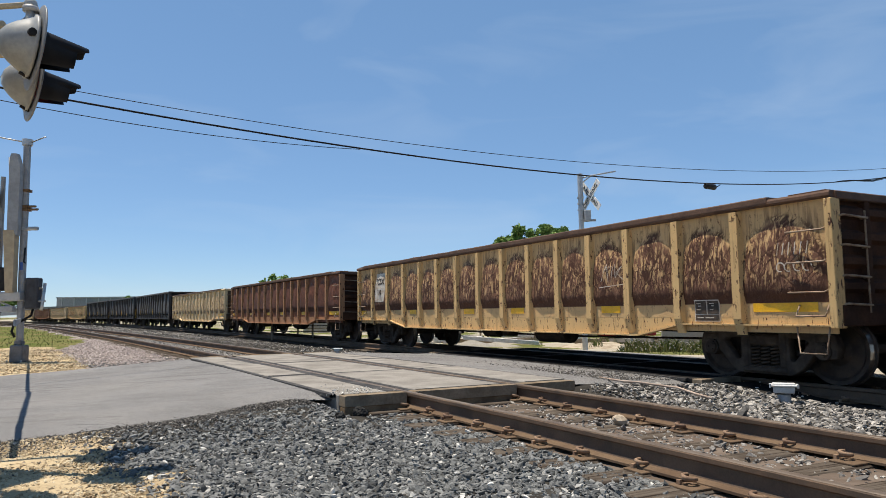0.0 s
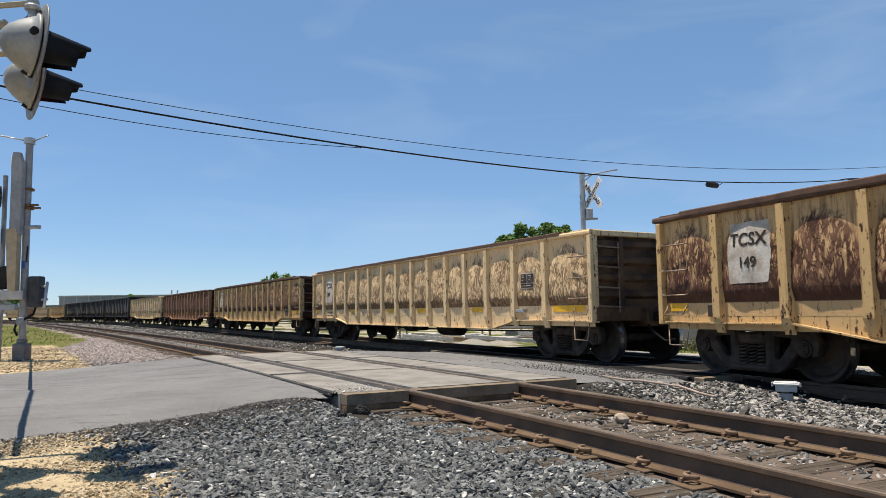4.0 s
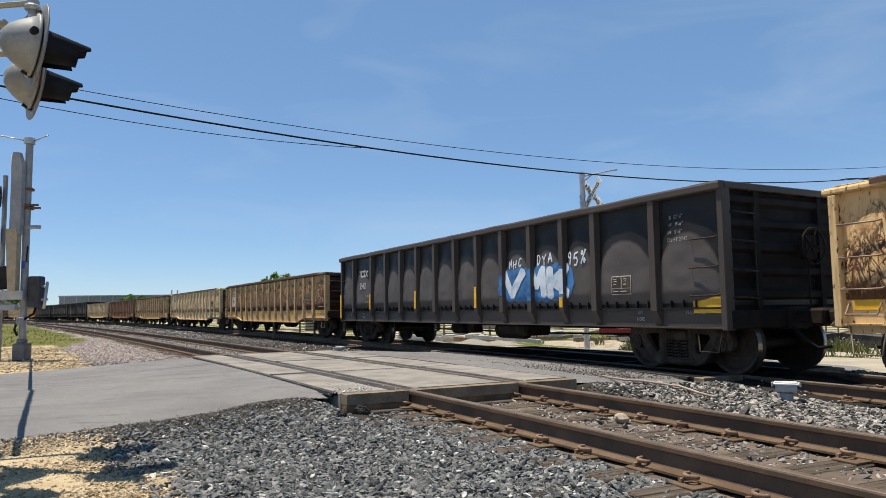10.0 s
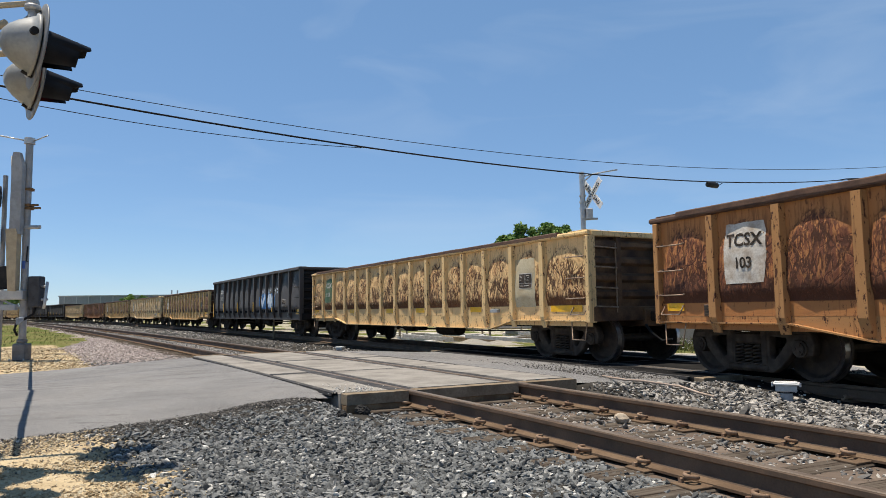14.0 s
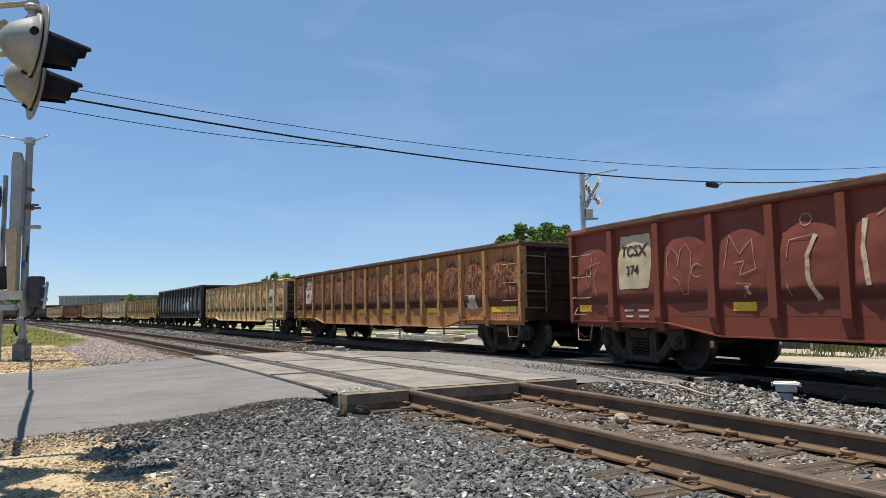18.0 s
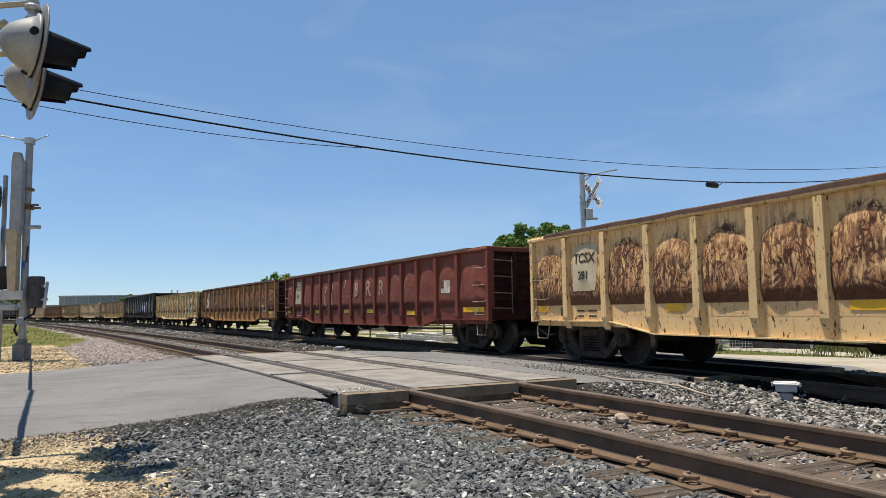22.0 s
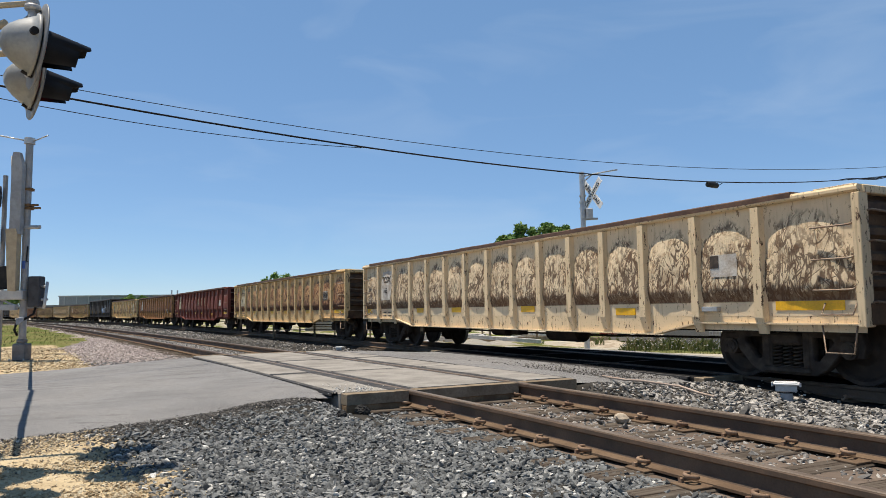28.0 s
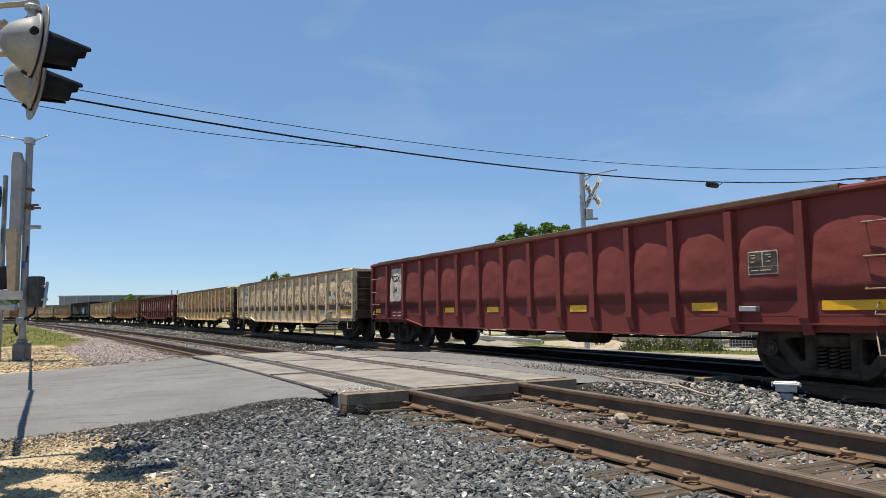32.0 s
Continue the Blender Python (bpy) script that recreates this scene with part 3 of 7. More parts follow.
def build_crossing(name, off, z, beams, top):
    """Concrete crossing panels inside and outside the rails, with rubber flangeways and timber end beams."""
    t = thing(name, "concrete grade crossing panels between the rails", "crossing", kind="structure")
    n = 3
    ds = (CROSS_FAR - CROSS_NEAR) / n
    rnd = random.Random(8)
    for a, b in ((-1.55, -0.95), (-0.6, 0.6), (0.95, 1.6)):
        for i in range(n):
            s0, s1 = CROSS_NEAR + i * ds + (0.07 if i else 0.012), CROSS_NEAR + (i + 1) * ds - (0.07 if i < n - 1 else 0.012)
            dz = rnd.uniform(-0.006, 0.004)
            v, f = sweep(((a, -0.2), (b, -0.2), (b, -0.014), (b - 0.014, 0.0), (a + 0.014, 0.0), (a, -0.014)), s0, s1, (lambda q: (off(q) if callable(off) else off)), z + dz, (s1 - s0) / 6)
            k = 6
            me = arrays("crossing_panel", v, f)
            bm = bmesh.new()
            bm.from_mesh(me)
            bm.verts.ensure_lookup_table()
            m = len(bm.verts) // k
            bm.faces.new([bm.verts[j] for j in range(k)])
            bm.faces.new([bm.verts[(m - 1) * k + j] for j in range(k)][::-1])
            bmesh.ops.recalc_face_normals(bm, faces=bm.faces)
            part("crossing_panel", bm, top, t)
    for a, b, h in ((-0.948, -0.79, -0.006), (-0.69, -0.602, -0.008), (0.602, 0.69, -0.008), (0.79, 0.948, -0.006)):
        v, f = sweep(((a, -0.2), (b, -0.2), (b, h), (a, h)), CROSS_NEAR, CROSS_FAR, off, z)
        part("flangeway_filler", arrays("flangeway_filler", v, f), RUBBER, t, "black rubber flangeway strip")
    for i in range(1, n):
        s = CROSS_NEAR + i * ds
        for a, b in ((-1.55, -0.95), (-0.6, 0.6), (0.95, 1.6)):
            v, f = sweep(((a, -0.2), (b, -0.2), (b, -0.002), (a, -0.002)), s - 0.068, s + 0.068, off, z, 0.136)
            part("seam_filler", arrays("seam_filler", v, f), RUBBER, t)
    for a, b in ((-1.625, -1.553), (1.603, 1.665)):
        v, f = sweep(((a, -0.045), (b, -0.045), (b, -0.003), (a, -0.003)), CROSS_NEAR + 0.1, CROSS_FAR, off, z)
        part("edge_seal", arrays("edge_seal", v, f), RUBBER, t, "black seal along the panels' edge")
    for a, b in beams:
        for s in (CROSS_NEAR - 0.1, CROSS_FAR + 0.1):
            for lo, hi, back, mat in ((-0.125, -0.004, 0.0, TIMBER), (-0.28, -0.131, 0.018, TIMBER_LOW)):
                v, f = sweep(((a, lo), (b, lo), (b, hi - 0.008), (b - 0.008, hi), (a + 0.008, hi), (a, hi - 0.008)), s - 0.09 + back, s + 0.09 - back, off, z, 0.18 - 2 * back)
                bm = bmesh.new()
                bm.from_mesh(arrays("end_beam", v, f))
                bm.verts.ensure_lookup_table()
                bm.faces.new([bm.verts[j] for j in range(6)])
                bm.faces.new([bm.verts[6 + j] for j in range(6)][::-1])
                bmesh.ops.recalc_face_normals(bm, faces=bm.faces)
                part("end_beam", bm, mat, t, "weathered timber end beam")
    return t


build_ground()
build_road()
build_track("track_near", "rusty steel rails on weathered wooden ties", near_off, NEAR_Z, -60.0, 330.0, (CROSS_NEAR - 0.2, CROSS_FAR + 0.2), (-2, 45))
build_track("track_far", "steel rails on ties under the freight train", TRAIN_OFF, 0.0, -165.0, 440.0, (CROSS_NEAR - 0.2, CROSS_FAR + 0.2), (-2, 40))
build_crossing("crossing_near", near_off, NEAR_Z + 0.004, ((-1.55, -0.8), (-0.7, 0.7), (0.8, 1.6)), CONCRETE)
build_crossing("crossing_far", TRAIN_OFF, 0.006, ((-1.6, -0.8), (0.8, 1.6)), SHADE_PANEL)


# ---------------------------------------------------------------- the freight cars
HALF, PITCH = 8.05, 17.635
TRUCK_X, AXLE, WHEEL_R = 6.7, 0.889, 0.457
MESHES = {}
COPING = speckled("rusty_coping", (0.15, 0.085, 0.055), (0.09, 0.05, 0.035), 0.85, 0.1, 4, 40, 0.4)


def cached(key, build):
    if key not in MESHES:
        bm = build()
        me = bpy.data.meshes.new(key[0])
        bm.normal_update()
        bm.to_mesh(me)
        bm.free()
        MESHES[key] = me
    return MESHES[key]


def wheelset():
    bm = bmesh.new()
    for q in (-1, 1):
        y = 0.745 * q
        ring = [(0.10, 0.085), (0.15, 0.06), (0.20, 0.03), (0.36, 0.015), (0.40, 0.06), (0.452, 0.065), (0.457, -0.03), (0.482, -0.045), (0.482, -0.07), (0.40, -0.075), (0.36, -0.03), (0.15, -0.05), (0.10, -0.085)]
        seg, rows = 28, []
        for k in range(seg):
            a = 2 * math.pi * k / seg
            rows.append([bm.verts.new((r * math.cos(a), y + w * q, r * math.sin(a))) for r, w in ring])
        for k in range(seg):
            A, B = rows[k], rows[(k + 1) % seg]
            for j in range(len(ring)):
                f = bm.faces.new((A[j], A[(j + 1) % len(ring)], B[(j + 1) % len(ring)], B[j]))
                f.smooth = False
                if j == 5:
                    f.material_index = 1
    tube(bm, (0, -1.02, 0), (0, 1.02, 0), 0.085, 12)
    bmesh.ops.recalc_face_normals(bm, faces=bm.faces)
    return bm


def side_frame():
    """A cast truck side frame: a bow on two pedestals, with a spring window and two lightening holes."""
    half = [(0.5, 0.83), (0.84, 0.75), (1.03, 0.66), (1.08, 0.52), (1.05, 0.38), (0.985, 0.37), (0.98, 0.55), (0.81, 0.58), (0.79, 0.46), (0.74, 0.4), (0.56, 0.2), (0.42, 0.12)]
    hole = [(0.37, 0.63), (0.66, 0.61), (0.7, 0.55), (0.47, 0.28), (0.4, 0.29), (0.37, 0.34)]
    loops = [half + [(-x, z) for x, z in half[::-1]], [(-0.25, 0.69), (0.25, 0.69), (0.25, 0.2), (-0.25, 0.2)], hole, [(-x, z) for x, z in hole]]
    cu = bpy.data.curves.new("side_frame", "CURVE")
    cu.dimensions, cu.fill_mode, cu.extrude, cu.bevel_depth, cu.bevel_resolution = "2D", "BOTH", 0.055, 0.016, 1
    for loop in loops:
        sp = cu.splines.new("POLY")
        sp.points.add(len(loop) - 1)
        for p, (x, z) in zip(sp.points, loop):
            p.co = (x, z, 0, 1)
        sp.use_cyclic_u = True
    ob = bpy.data.objects.new("side_frame", cu)
    me = bpy.data.meshes.new_from_object(ob)
    bm = bmesh.new()
    bm.from_mesh(me)
    bpy.data.objects.remove(ob)
    bpy.data.curves.remove(cu)
    bpy.data.meshes.remove(me)
    bm.transform(Matrix.Rotation(math.pi / 2, 4, "X"))
    box(bm, -0.36, 0.36, -0.1, 0.1, 0.125, 0.2, 0.02)
    for q in (-1, 1):
        box(bm, q * 0.3 - 0.05, q * 0.3 + 0.05, -0.085, 0.085, 0.2, 0.7, 0.015)
        box(bm, q * 0.889 - 0.12, q * 0.889 + 0.12, -0.085, 0.085, 0.56, 0.66, 0.02)
    bmesh.ops.recalc_face_normals(bm, faces=bm.faces)
    return bm


def spring():
    bm = bmesh.new()
    z0, z1 = 0.2, 0.5
    pts = [(0.055 * math.cos(a), 0.055 * math.sin(a), z0 + (z1 - z0) * a / (2 * math.pi * 6)) for a in np.linspace(0, 2 * math.pi * 6, 49)]
    rod(bm, pts, 0.017, 5)
    return bm


def bearing():
    bm = bmesh.new()
    tube(bm, (0, -0.09, 0), (0, 0.1, 0), 0.115, 14)
    tube(bm, (0, 0.1, 0), (0, 0.125, 0), 0.085, 12)
    for k in range(3):
        a = k * 2.094
        tube(bm, (0.05 * math.cos(a), 0.12, 0.05 * math.sin(a)), (0.05 * math.cos(a), 0.14, 0.05 * math.sin(a)), 0.018, 6)
    return bm


WHEELSETS = []


def build_truck(car, x):
    t = part("truck", cached(("bolster",), lambda: _bolster()), CAST, car, "dark cast steel truck")
    t.location = (x, 0, 0)
    for q in (-1, 1):
        f = part("side_frame", cached(("side_frame",), side_frame), CAST, t)
        f.location = (0, 1.0 * q, 0)
        for i in (-1, 0, 1):
            p = part("spring", cached(("spring",), spring), CAST, t)
            p.location = (0.155 * i, 1.03 * q, 0)
        for a in (-AXLE, AXLE):
            b = part("bearing", cached(("bearing",), bearing), CAST, t)
            b.location = (a, 1.0 * q, WHEEL_R)
            b.rotation_euler = (0, 0, 0 if q > 0 else math.pi)
    me = cached(("wheelset",), wheelset)
    if not me.materials:
        me.materials.append(WHEEL)
        me.materials.append(TREAD)
    for a in (-AXLE, AXLE):
        w = part("wheelset", me, None, t)
        w.location = (a, 0, WHEEL_R)
        WHEELSETS.append((w, a))
    return t


def _bolster():
    bm = bmesh.new()
    box(bm, -0.235, 0.235, -1.09, 1.09, 0.5, 0.66, 0.03)
    for q in (-1, 1):
        box(bm, -0.3, 0.3, q * 0.8 - 0.08, q * 0.8 + 0.08, 0.2, 0.6, 0.02)
    box(bm, -0.3, 0.3, -0.25, 0.25, 0.66, 0.8, 0.02)
    for q in (-1, 1):
        box(bm, q * 0.889 - q * 0.6, q * 0.889 - q * 0.5, -0.85, 0.85, 0.36, 0.44)
    return bm


def dent(u, v, bulge, seed, lo):
    """How far a side sheet stands out at u across and v up: a pillow with a sharp crease at its foot and an arched top."""
    q = (v - lo) / (1 - lo)
    if q <= 0:
        return 0.0
    x = 2 * u - 1
    lift = max(0.0, q - 0.15) / (0.72 + 0.05 * noise.noise((seed * 3.7, 0, 1)))
    rest = 1 - 1.02 * x * x - lift * lift
    if rest <= 0:
        return 0.0
    up = float(smooth(0.0, 0.14, q)) * rest ** 0.6
    lumps = 0.014 * noise.noise((u * 3.5, v * 4.5 + seed * 3, seed)) + 0.009 * noise.noise((u * 8, v * 9, seed * 7)) + 0.004 * noise.noise((u * 19, v * 17, seed * 5))
    return bulge * up * (1 + 0.25 * noise.noise((u * 2 + seed * 5, v * 2, seed))) + min(1.0, 2.5 * up) * lumps


def pillow(x0, x1, z0, z1, bulge, seed, nx=18, nz=40, lo=0.13):
    """A steel side sheet pushed outwards by years of heavy loads."""
    bm = bmesh.new()
    grid = []
    for j in range(nz + 1):
        v = j / nz
        row = []
        for i in range(nx + 1):
            u = 0.5 - 0.5 * math.cos(math.pi * i / nx) * 0.4 + (i / nx - 0.5) * 0.6
            d = dent(u, v, bulge, seed, lo)
            row.append(bm.verts.new((x0 + (x1 - x0) * u, d, z0 + (z1 - z0) * v)))
        grid.append(row)
    for j in range(nz):
        for i in range(nx):
            f = bm.faces.new((grid[j][i], grid[j][i + 1], grid[j + 1][i + 1], grid[j + 1][i]))
            f.smooth = True
    bmesh.ops.recalc_face_normals(bm, faces=bm.faces)
    if bm.faces[0].normal.y < 0:
        bmesh.ops.reverse_faces(bm, faces=bm.faces)
    return bm


SHEET_Y = 1.42
KINDS = {
    # top, sill at the ends, sill in the middle, rib places from the front, ribs' depth, bulge
    "old": dict(top=2.48, end=0.79, mid=0.6, ribs=[1.157, 2.319, 3.45, 4.49, 5.51, 6.54, 7.58, 8.6, 9.59, 10.57, 11.51, 12.49, 13.59, 14.69], depth=0.095, bulge=0.07),
    "tall": dict(top=2.87, end=0.71, mid=0.70, ribs=[1.18, 2.73] + [3.84 + 1.066 * i for i in range(9)] + [13.3, 14.75], depth=0.12, bulge=0.075),
}


def rib_mesh(kind):
    k = KINDS[kind]
    d = k["depth"]
    bm = bmesh.new()
    z0, z1 = k["mid"] + 0.06, k["top"] - 0.1
    w = 0.075
    zk = z0 + 0.22
    sec = lambda z, y, ww: [bm.verts.new((x, yy, z)) for x, yy in ((-ww - 0.02, 0), (-ww, y), (ww, y), (ww + 0.02, 0))]
    rows = [sec(z0, 0.02, w * 0.85), sec(zk, d, w * 0.9), sec(z1 - 0.1, d, w * 0.82), sec(z1, d, w * 0.82)]
    for a, b in zip(rows, rows[1:]):
        for i in range(3):
            bm.faces.new((a[i], a[i + 1], b[i + 1], b[i]))
    bm.faces.new(rows[0])
    bm.faces.new(rows[-1][::-1])
    bmesh.ops.recalc_face_normals(bm, faces=bm.faces)
    return bm


def end_wall(kind):
    k = KINDS[kind]
    bm = bmesh.new()
    box(bm, -0.02, 0.02, -SHEET_Y, SHEET_Y, k["end"] + 0.25, k["top"] - 0.04)
    return bm


def end_rib(kind):
    bm = bmesh.new()
    prism(bm, ((0.02, -0.09), (0.1, -0.04), (0.1, 0.04), (0.02, 0.09)), -SHEET_Y + 0.05, SHEET_Y - 0.05)
    return bm


def end_post(kind):
    k = KINDS[kind]
    bm = bmesh.new()
    box(bm, 0.02, 0.11, -0.05, 0.05, k["end"] + 0.25, k["top"] - 0.08)
    return bm


def end_sill(kind):
    k = KINDS[kind]
    bm = bmesh.new()
    box(bm, -0.3, 0.06, -1.42, 1.42, k["end"], k["end"] + 0.27, 0.015)
    box(bm, -1.2, 0.12, -0.22, 0.22, 0.68, 1.02, 0.02)
    return bm


def coupler():
    bm = bmesh.new()
    box(bm, -0.25, 0.38, -0.09, 0.09, 0.78, 0.96, 0.02)
    box(bm, 0.36, 0.62, -0.17, 0.15, 0.74, 1.0, 0.04)
    box(bm, 0.58, 0.78, -0.06, 0.17, 0.76, 0.98, 0.04)
    return bm


def lever():
    return bent([(0.1, 1.3, 0.95), (0.28, 1.28, 0.78), (0.3, 0.9, 0.74), (0.4, 0.3, 0.9), (0.45, 0.05, 0.98)], 0.014)


def air_hose():
    return bent([(0.25, -0.35, 0.72), (0.4, -0.33, 0.55), (0.55, -0.25, 0.42), (0.7, -0.15, 0.45)], 0.026)


def side_fittings(kind, front):
    """The bent rods of the sill step and the grab irons at one end of the near side."""
    k = KINDS[kind]
    y = 1.5
    q = 1 if front else -1
    X = lambda a: q * (HALF - a)
    zb = k["end"]
    rods = [[(X(0.55), y - 0.05, zb + 0.02), (X(0.5), y - 0.02, zb - 0.34), (X(0.14), y - 0.02, zb - 0.34), (X(0.1), y - 0.05, zb + 0.02)]]
    for z in (1.22, 1.6, 2.0) if kind == "old" else (1.2, 1.62, 2.05):
        rods.append([(X(0.08), y - 0.08, z + 0.04), (X(0.08), y + 0.05, z), (X(0.58), y + 0.05, z), (X(0.58), y - 0.08, z + 0.03)])
    if kind == "old":
        rods.append([(X(0.5), y - 0.06, 1.06), (X(0.5), y + 0.03, 0.92), (X(0.1), y + 0.03, 0.92), (X(0.1), y - 0.06, 1.06)])
    return rods


def bent(pts, r=0.0115):
    bm = bmesh.new()
    rod(bm, pts, r, 6)
    return bm


def corner_post(kind):
    k = KINDS[kind]
    bm = bmesh.new()
    box(bm, -0.05, 0.055, SHEET_Y - 0.08, SHEET_Y + 0.1, k["end"] - 0.02, k["top"] - 0.1, 0.01)
    return bm


def end_grabs(kind, q):
    k = KINDS[kind]
    bm = bmesh.new()
    zs = (1.05, 1.4, 1.78, 2.15) if kind == "old" else (1.15, 1.55, 1.98, 2.4)
    for z in zs:
        rod(bm, [(q * 0.06, 1.38, z), (q * 0.15, 1.36, z + 0.02), (q * 0.15, 0.86, z), (q * 0.06, 0.86, z)], 0.015)
    tube(bm, (q * 0.12, 0.86, zs[0] - 0.1), (q * 0.12, 0.86, zs[-1] + 0.1), 0.012)
    return bm


def brake_wheel():
    bm = bmesh.new()
    n = 20
    pts = [(0.2, 0.3 + 0.28 * math.cos(a), 1.95 + 0.28 * math.sin(a)) for a in np.linspace(0, 2 * math.pi, n + 1)]
    rod(bm, pts, 0.014, 6)
    for a in np.linspace(0, 2 * math.pi, 6)[:-1]:
        rod(bm, [(0.17, 0.3, 1.95), (0.2, 0.3 + 0.28 * math.cos(a), 1.95 + 0.28 * math.sin(a))], 0.012, 5)
    box(bm, 0.04, 0.16, 0.15, 0.47, 1.75, 2.12, 0.03)
    tube(bm, (0.1, 0.3, 0.9), (0.1, 0.3, 1.8), 0.015)
    return bm


def underframe(kind):
    """Centre sill, brake cylinder, reservoir and rigging below the floor."""
    bm = bmesh.new()
    box(bm, -HALF + 0.4, HALF - 0.4, -0.2, 0.2, 0.66, 1.0)
    for x in (-4.2, -2.1, 0, 2.1, 4.2):
        box(bm, x - 0.06, x + 0.06, -1.3, 1.3, 0.72, 0.98)
    tube(bm, (-1.9, 0.7, 0.56), (-0.9, 0.7, 0.56), 0.2, 14)
    tube(bm, (0.9, 0.62, 0.56), (1.5, 0.62, 0.56), 0.15, 12)
    box(bm, 0.1, 0.42, 0.62, 0.9, 0.46, 0.72, 0.03)
    rod(bm, [(-6, 0.42, 0.55), (-2, 0.5, 0.5), (1.5, 0.5, 0.5), (6, 0.42, 0.55)], 0.02, 6)
    rod(bm, [(-7.6, -0.5, 0.62), (7.6, -0.5, 0.62)], 0.022, 6)
    if kind == "tall":
        box(bm, -2.6, -1.5, 0.5, 1.2, 0.46, 0.72, 0.06)
    return bm


def shell(kind):
    """Floor, inner lining and the side away from the road."""
    k = KINDS[kind]
    bm = bmesh.new()
    box(bm, -HALF + 0.03, HALF - 0.03, -SHEET_Y - 0.02, SHEET_Y - 0.03, k["mid"] + 0.35, k["mid"] + 0.43)
    box(bm, -HALF, HALF, -SHEET_Y - 0.03, -SHEET_Y, k["mid"], k["top"] - 0.05)
    box(bm, -HALF + 0.03, HALF - 0.03, SHEET_Y - 0.04, SHEET_Y - 0.025, k["mid"] + 0.1, k["top"] - 0.05)
    for x in k["ribs"]:
        box(bm, HALF - x - 0.07, HALF - x + 0.07, -SHEET_Y - 0.13, -SHEET_Y - 0.03, k["mid"] + 0.1, k["top"] - 0.05)
    return bm


def top_rail(kind):
    k = KINDS[kind]
    bm = bmesh.new()
    z, h = k["top"], 0.085 if kind == "old" else 0.13
    y1 = 1.52 if kind == "old" else 1.56
    for q in (1, -1):
        n = 40
        rows = []
        for i in range(n + 1):
            x = -HALF - 0.03 + (2 * HALF + 0.16) * i / n
            w = 0.012 * noise.noise((x * 0.8, q * 3, 1)) + 0.006 * noise.noise((x * 3, q, 4))
            rows.append([bm.verts.new((x, q * yy + w, zz + w)) for yy, zz in ((SHEET_Y - 0.1, z), (SHEET_Y - 0.1, z - h), (SHEET_Y, z - h), (y1 - 0.03, z - h), (y1, z - h + 0.02), (y1, z - 0.03), (y1 - 0.02, z))])
        for a, b in zip(rows, rows[1:]):
            for j in range(7):
                bm.faces.new((a[j], a[(j + 1) % 7], b[(j + 1) % 7], b[j]))
        bm.faces.new(rows[0])
        bm.faces.new(rows[-1][::-1])
    for q in (1, -1):
        box(bm, q * HALF - 0.06, q * HALF + 0.06, -SHEET_Y, SHEET_Y, z - 0.11, z - 0.005, 0.012)
        box(bm, q * (HALF - 0.28) - 0.26, q * (HALF - 0.28) + 0.26, 1.2, 1.5, z, z + 0.014, 0.005)
    bmesh.ops.recalc_face_normals(bm, faces=bm.faces)
    return bm


def coping(kind):
    """A worn strip along the top, short of the corners."""
    z = KINDS[kind]["top"] - (0.032 if kind == "tall" else 0.0)
    bm = bmesh.new()
    n, rows = 60, []
    for i in range(n + 1):
        x = -HALF + 0.85 + (2 * HALF - 1.35) * i / n
        w = 0.008 * noise.noise((x * 1.2, 5, 1)) + 0.005 * noise.noise((x * 4, 2, 4))
        rows.append([bm.verts.new((x, yy, zz + w)) for yy, zz in ((1.3, z - 0.02), (1.5, z - 0.02), (1.5, z - 0.04), (1.527, z - 0.045), (1.527, z + 0.02), (1.51, z + 0.035), (1.3, z + 0.035))])
    for a, b in zip(rows, rows[1:]):
        for j in range(7):
            bm.faces.new((a[j], a[(j + 1) % 7], b[(j + 1) % 7], b[j]))
    bm.faces.new(rows[0])
    bm.faces.new(rows[-1][::-1])
    bmesh.ops.recalc_face_normals(bm, faces=bm.faces)
    return bm


def side_sill(kind, plate=False):
    """The lower edge of the side, deeper between the trucks."""
    k = KINDS[kind]
    e, m = k["end"], k["mid"]
    bm = bmesh.new()
    if kind == "old":
        prof = [(-HALF, e), (-HALF + 2.48, e), (-HALF + 3.4, m), (HALF - 3.55, m), (HALF - 2.4, e), (HALF, e)]
    else:
        prof = [(-HALF, e), (HALF, e)]
    if plate:
        sec = [(SHEET_Y - 0.02, 0.0, 0), (SHEET_Y + 0.004, 0.0, 0), (SHEET_Y + 0.004, 0, m + 0.66), (SHEET_Y - 0.02, 0, m + 0.66)]
    else:
        sec = [(SHEET_Y - 0.05, 0.0, 0), (SHEET_Y + 0.075, 0.0, 0), (SHEET_Y + 0.075, 0.022, 0), (SHEET_Y - 0.05, 0.022, 0)]
    rows = [[bm.verts.new((x, y, zz if zz else z + d)) for y, d, zz in sec] for x, z in prof]
    for a, b in zip(rows, rows[1:]):
        for j in range(4):
            bm.faces.new((a[j], a[(j + 1) % 4], b[(j + 1) % 4], b[j]))
    bm.faces.new(rows[0])
    bm.faces.new(rows[-1][::-1])
    bmesh.ops.recalc_face_normals(bm, faces=bm.faces)
    return bm


REFLECTORS = {"pale": (0, 3, 5, 8, 11, 14), "maroon": (0, 4, 6, 9, 12, 14)}
LOW = {"old": 0.13, "tall": 0.03}


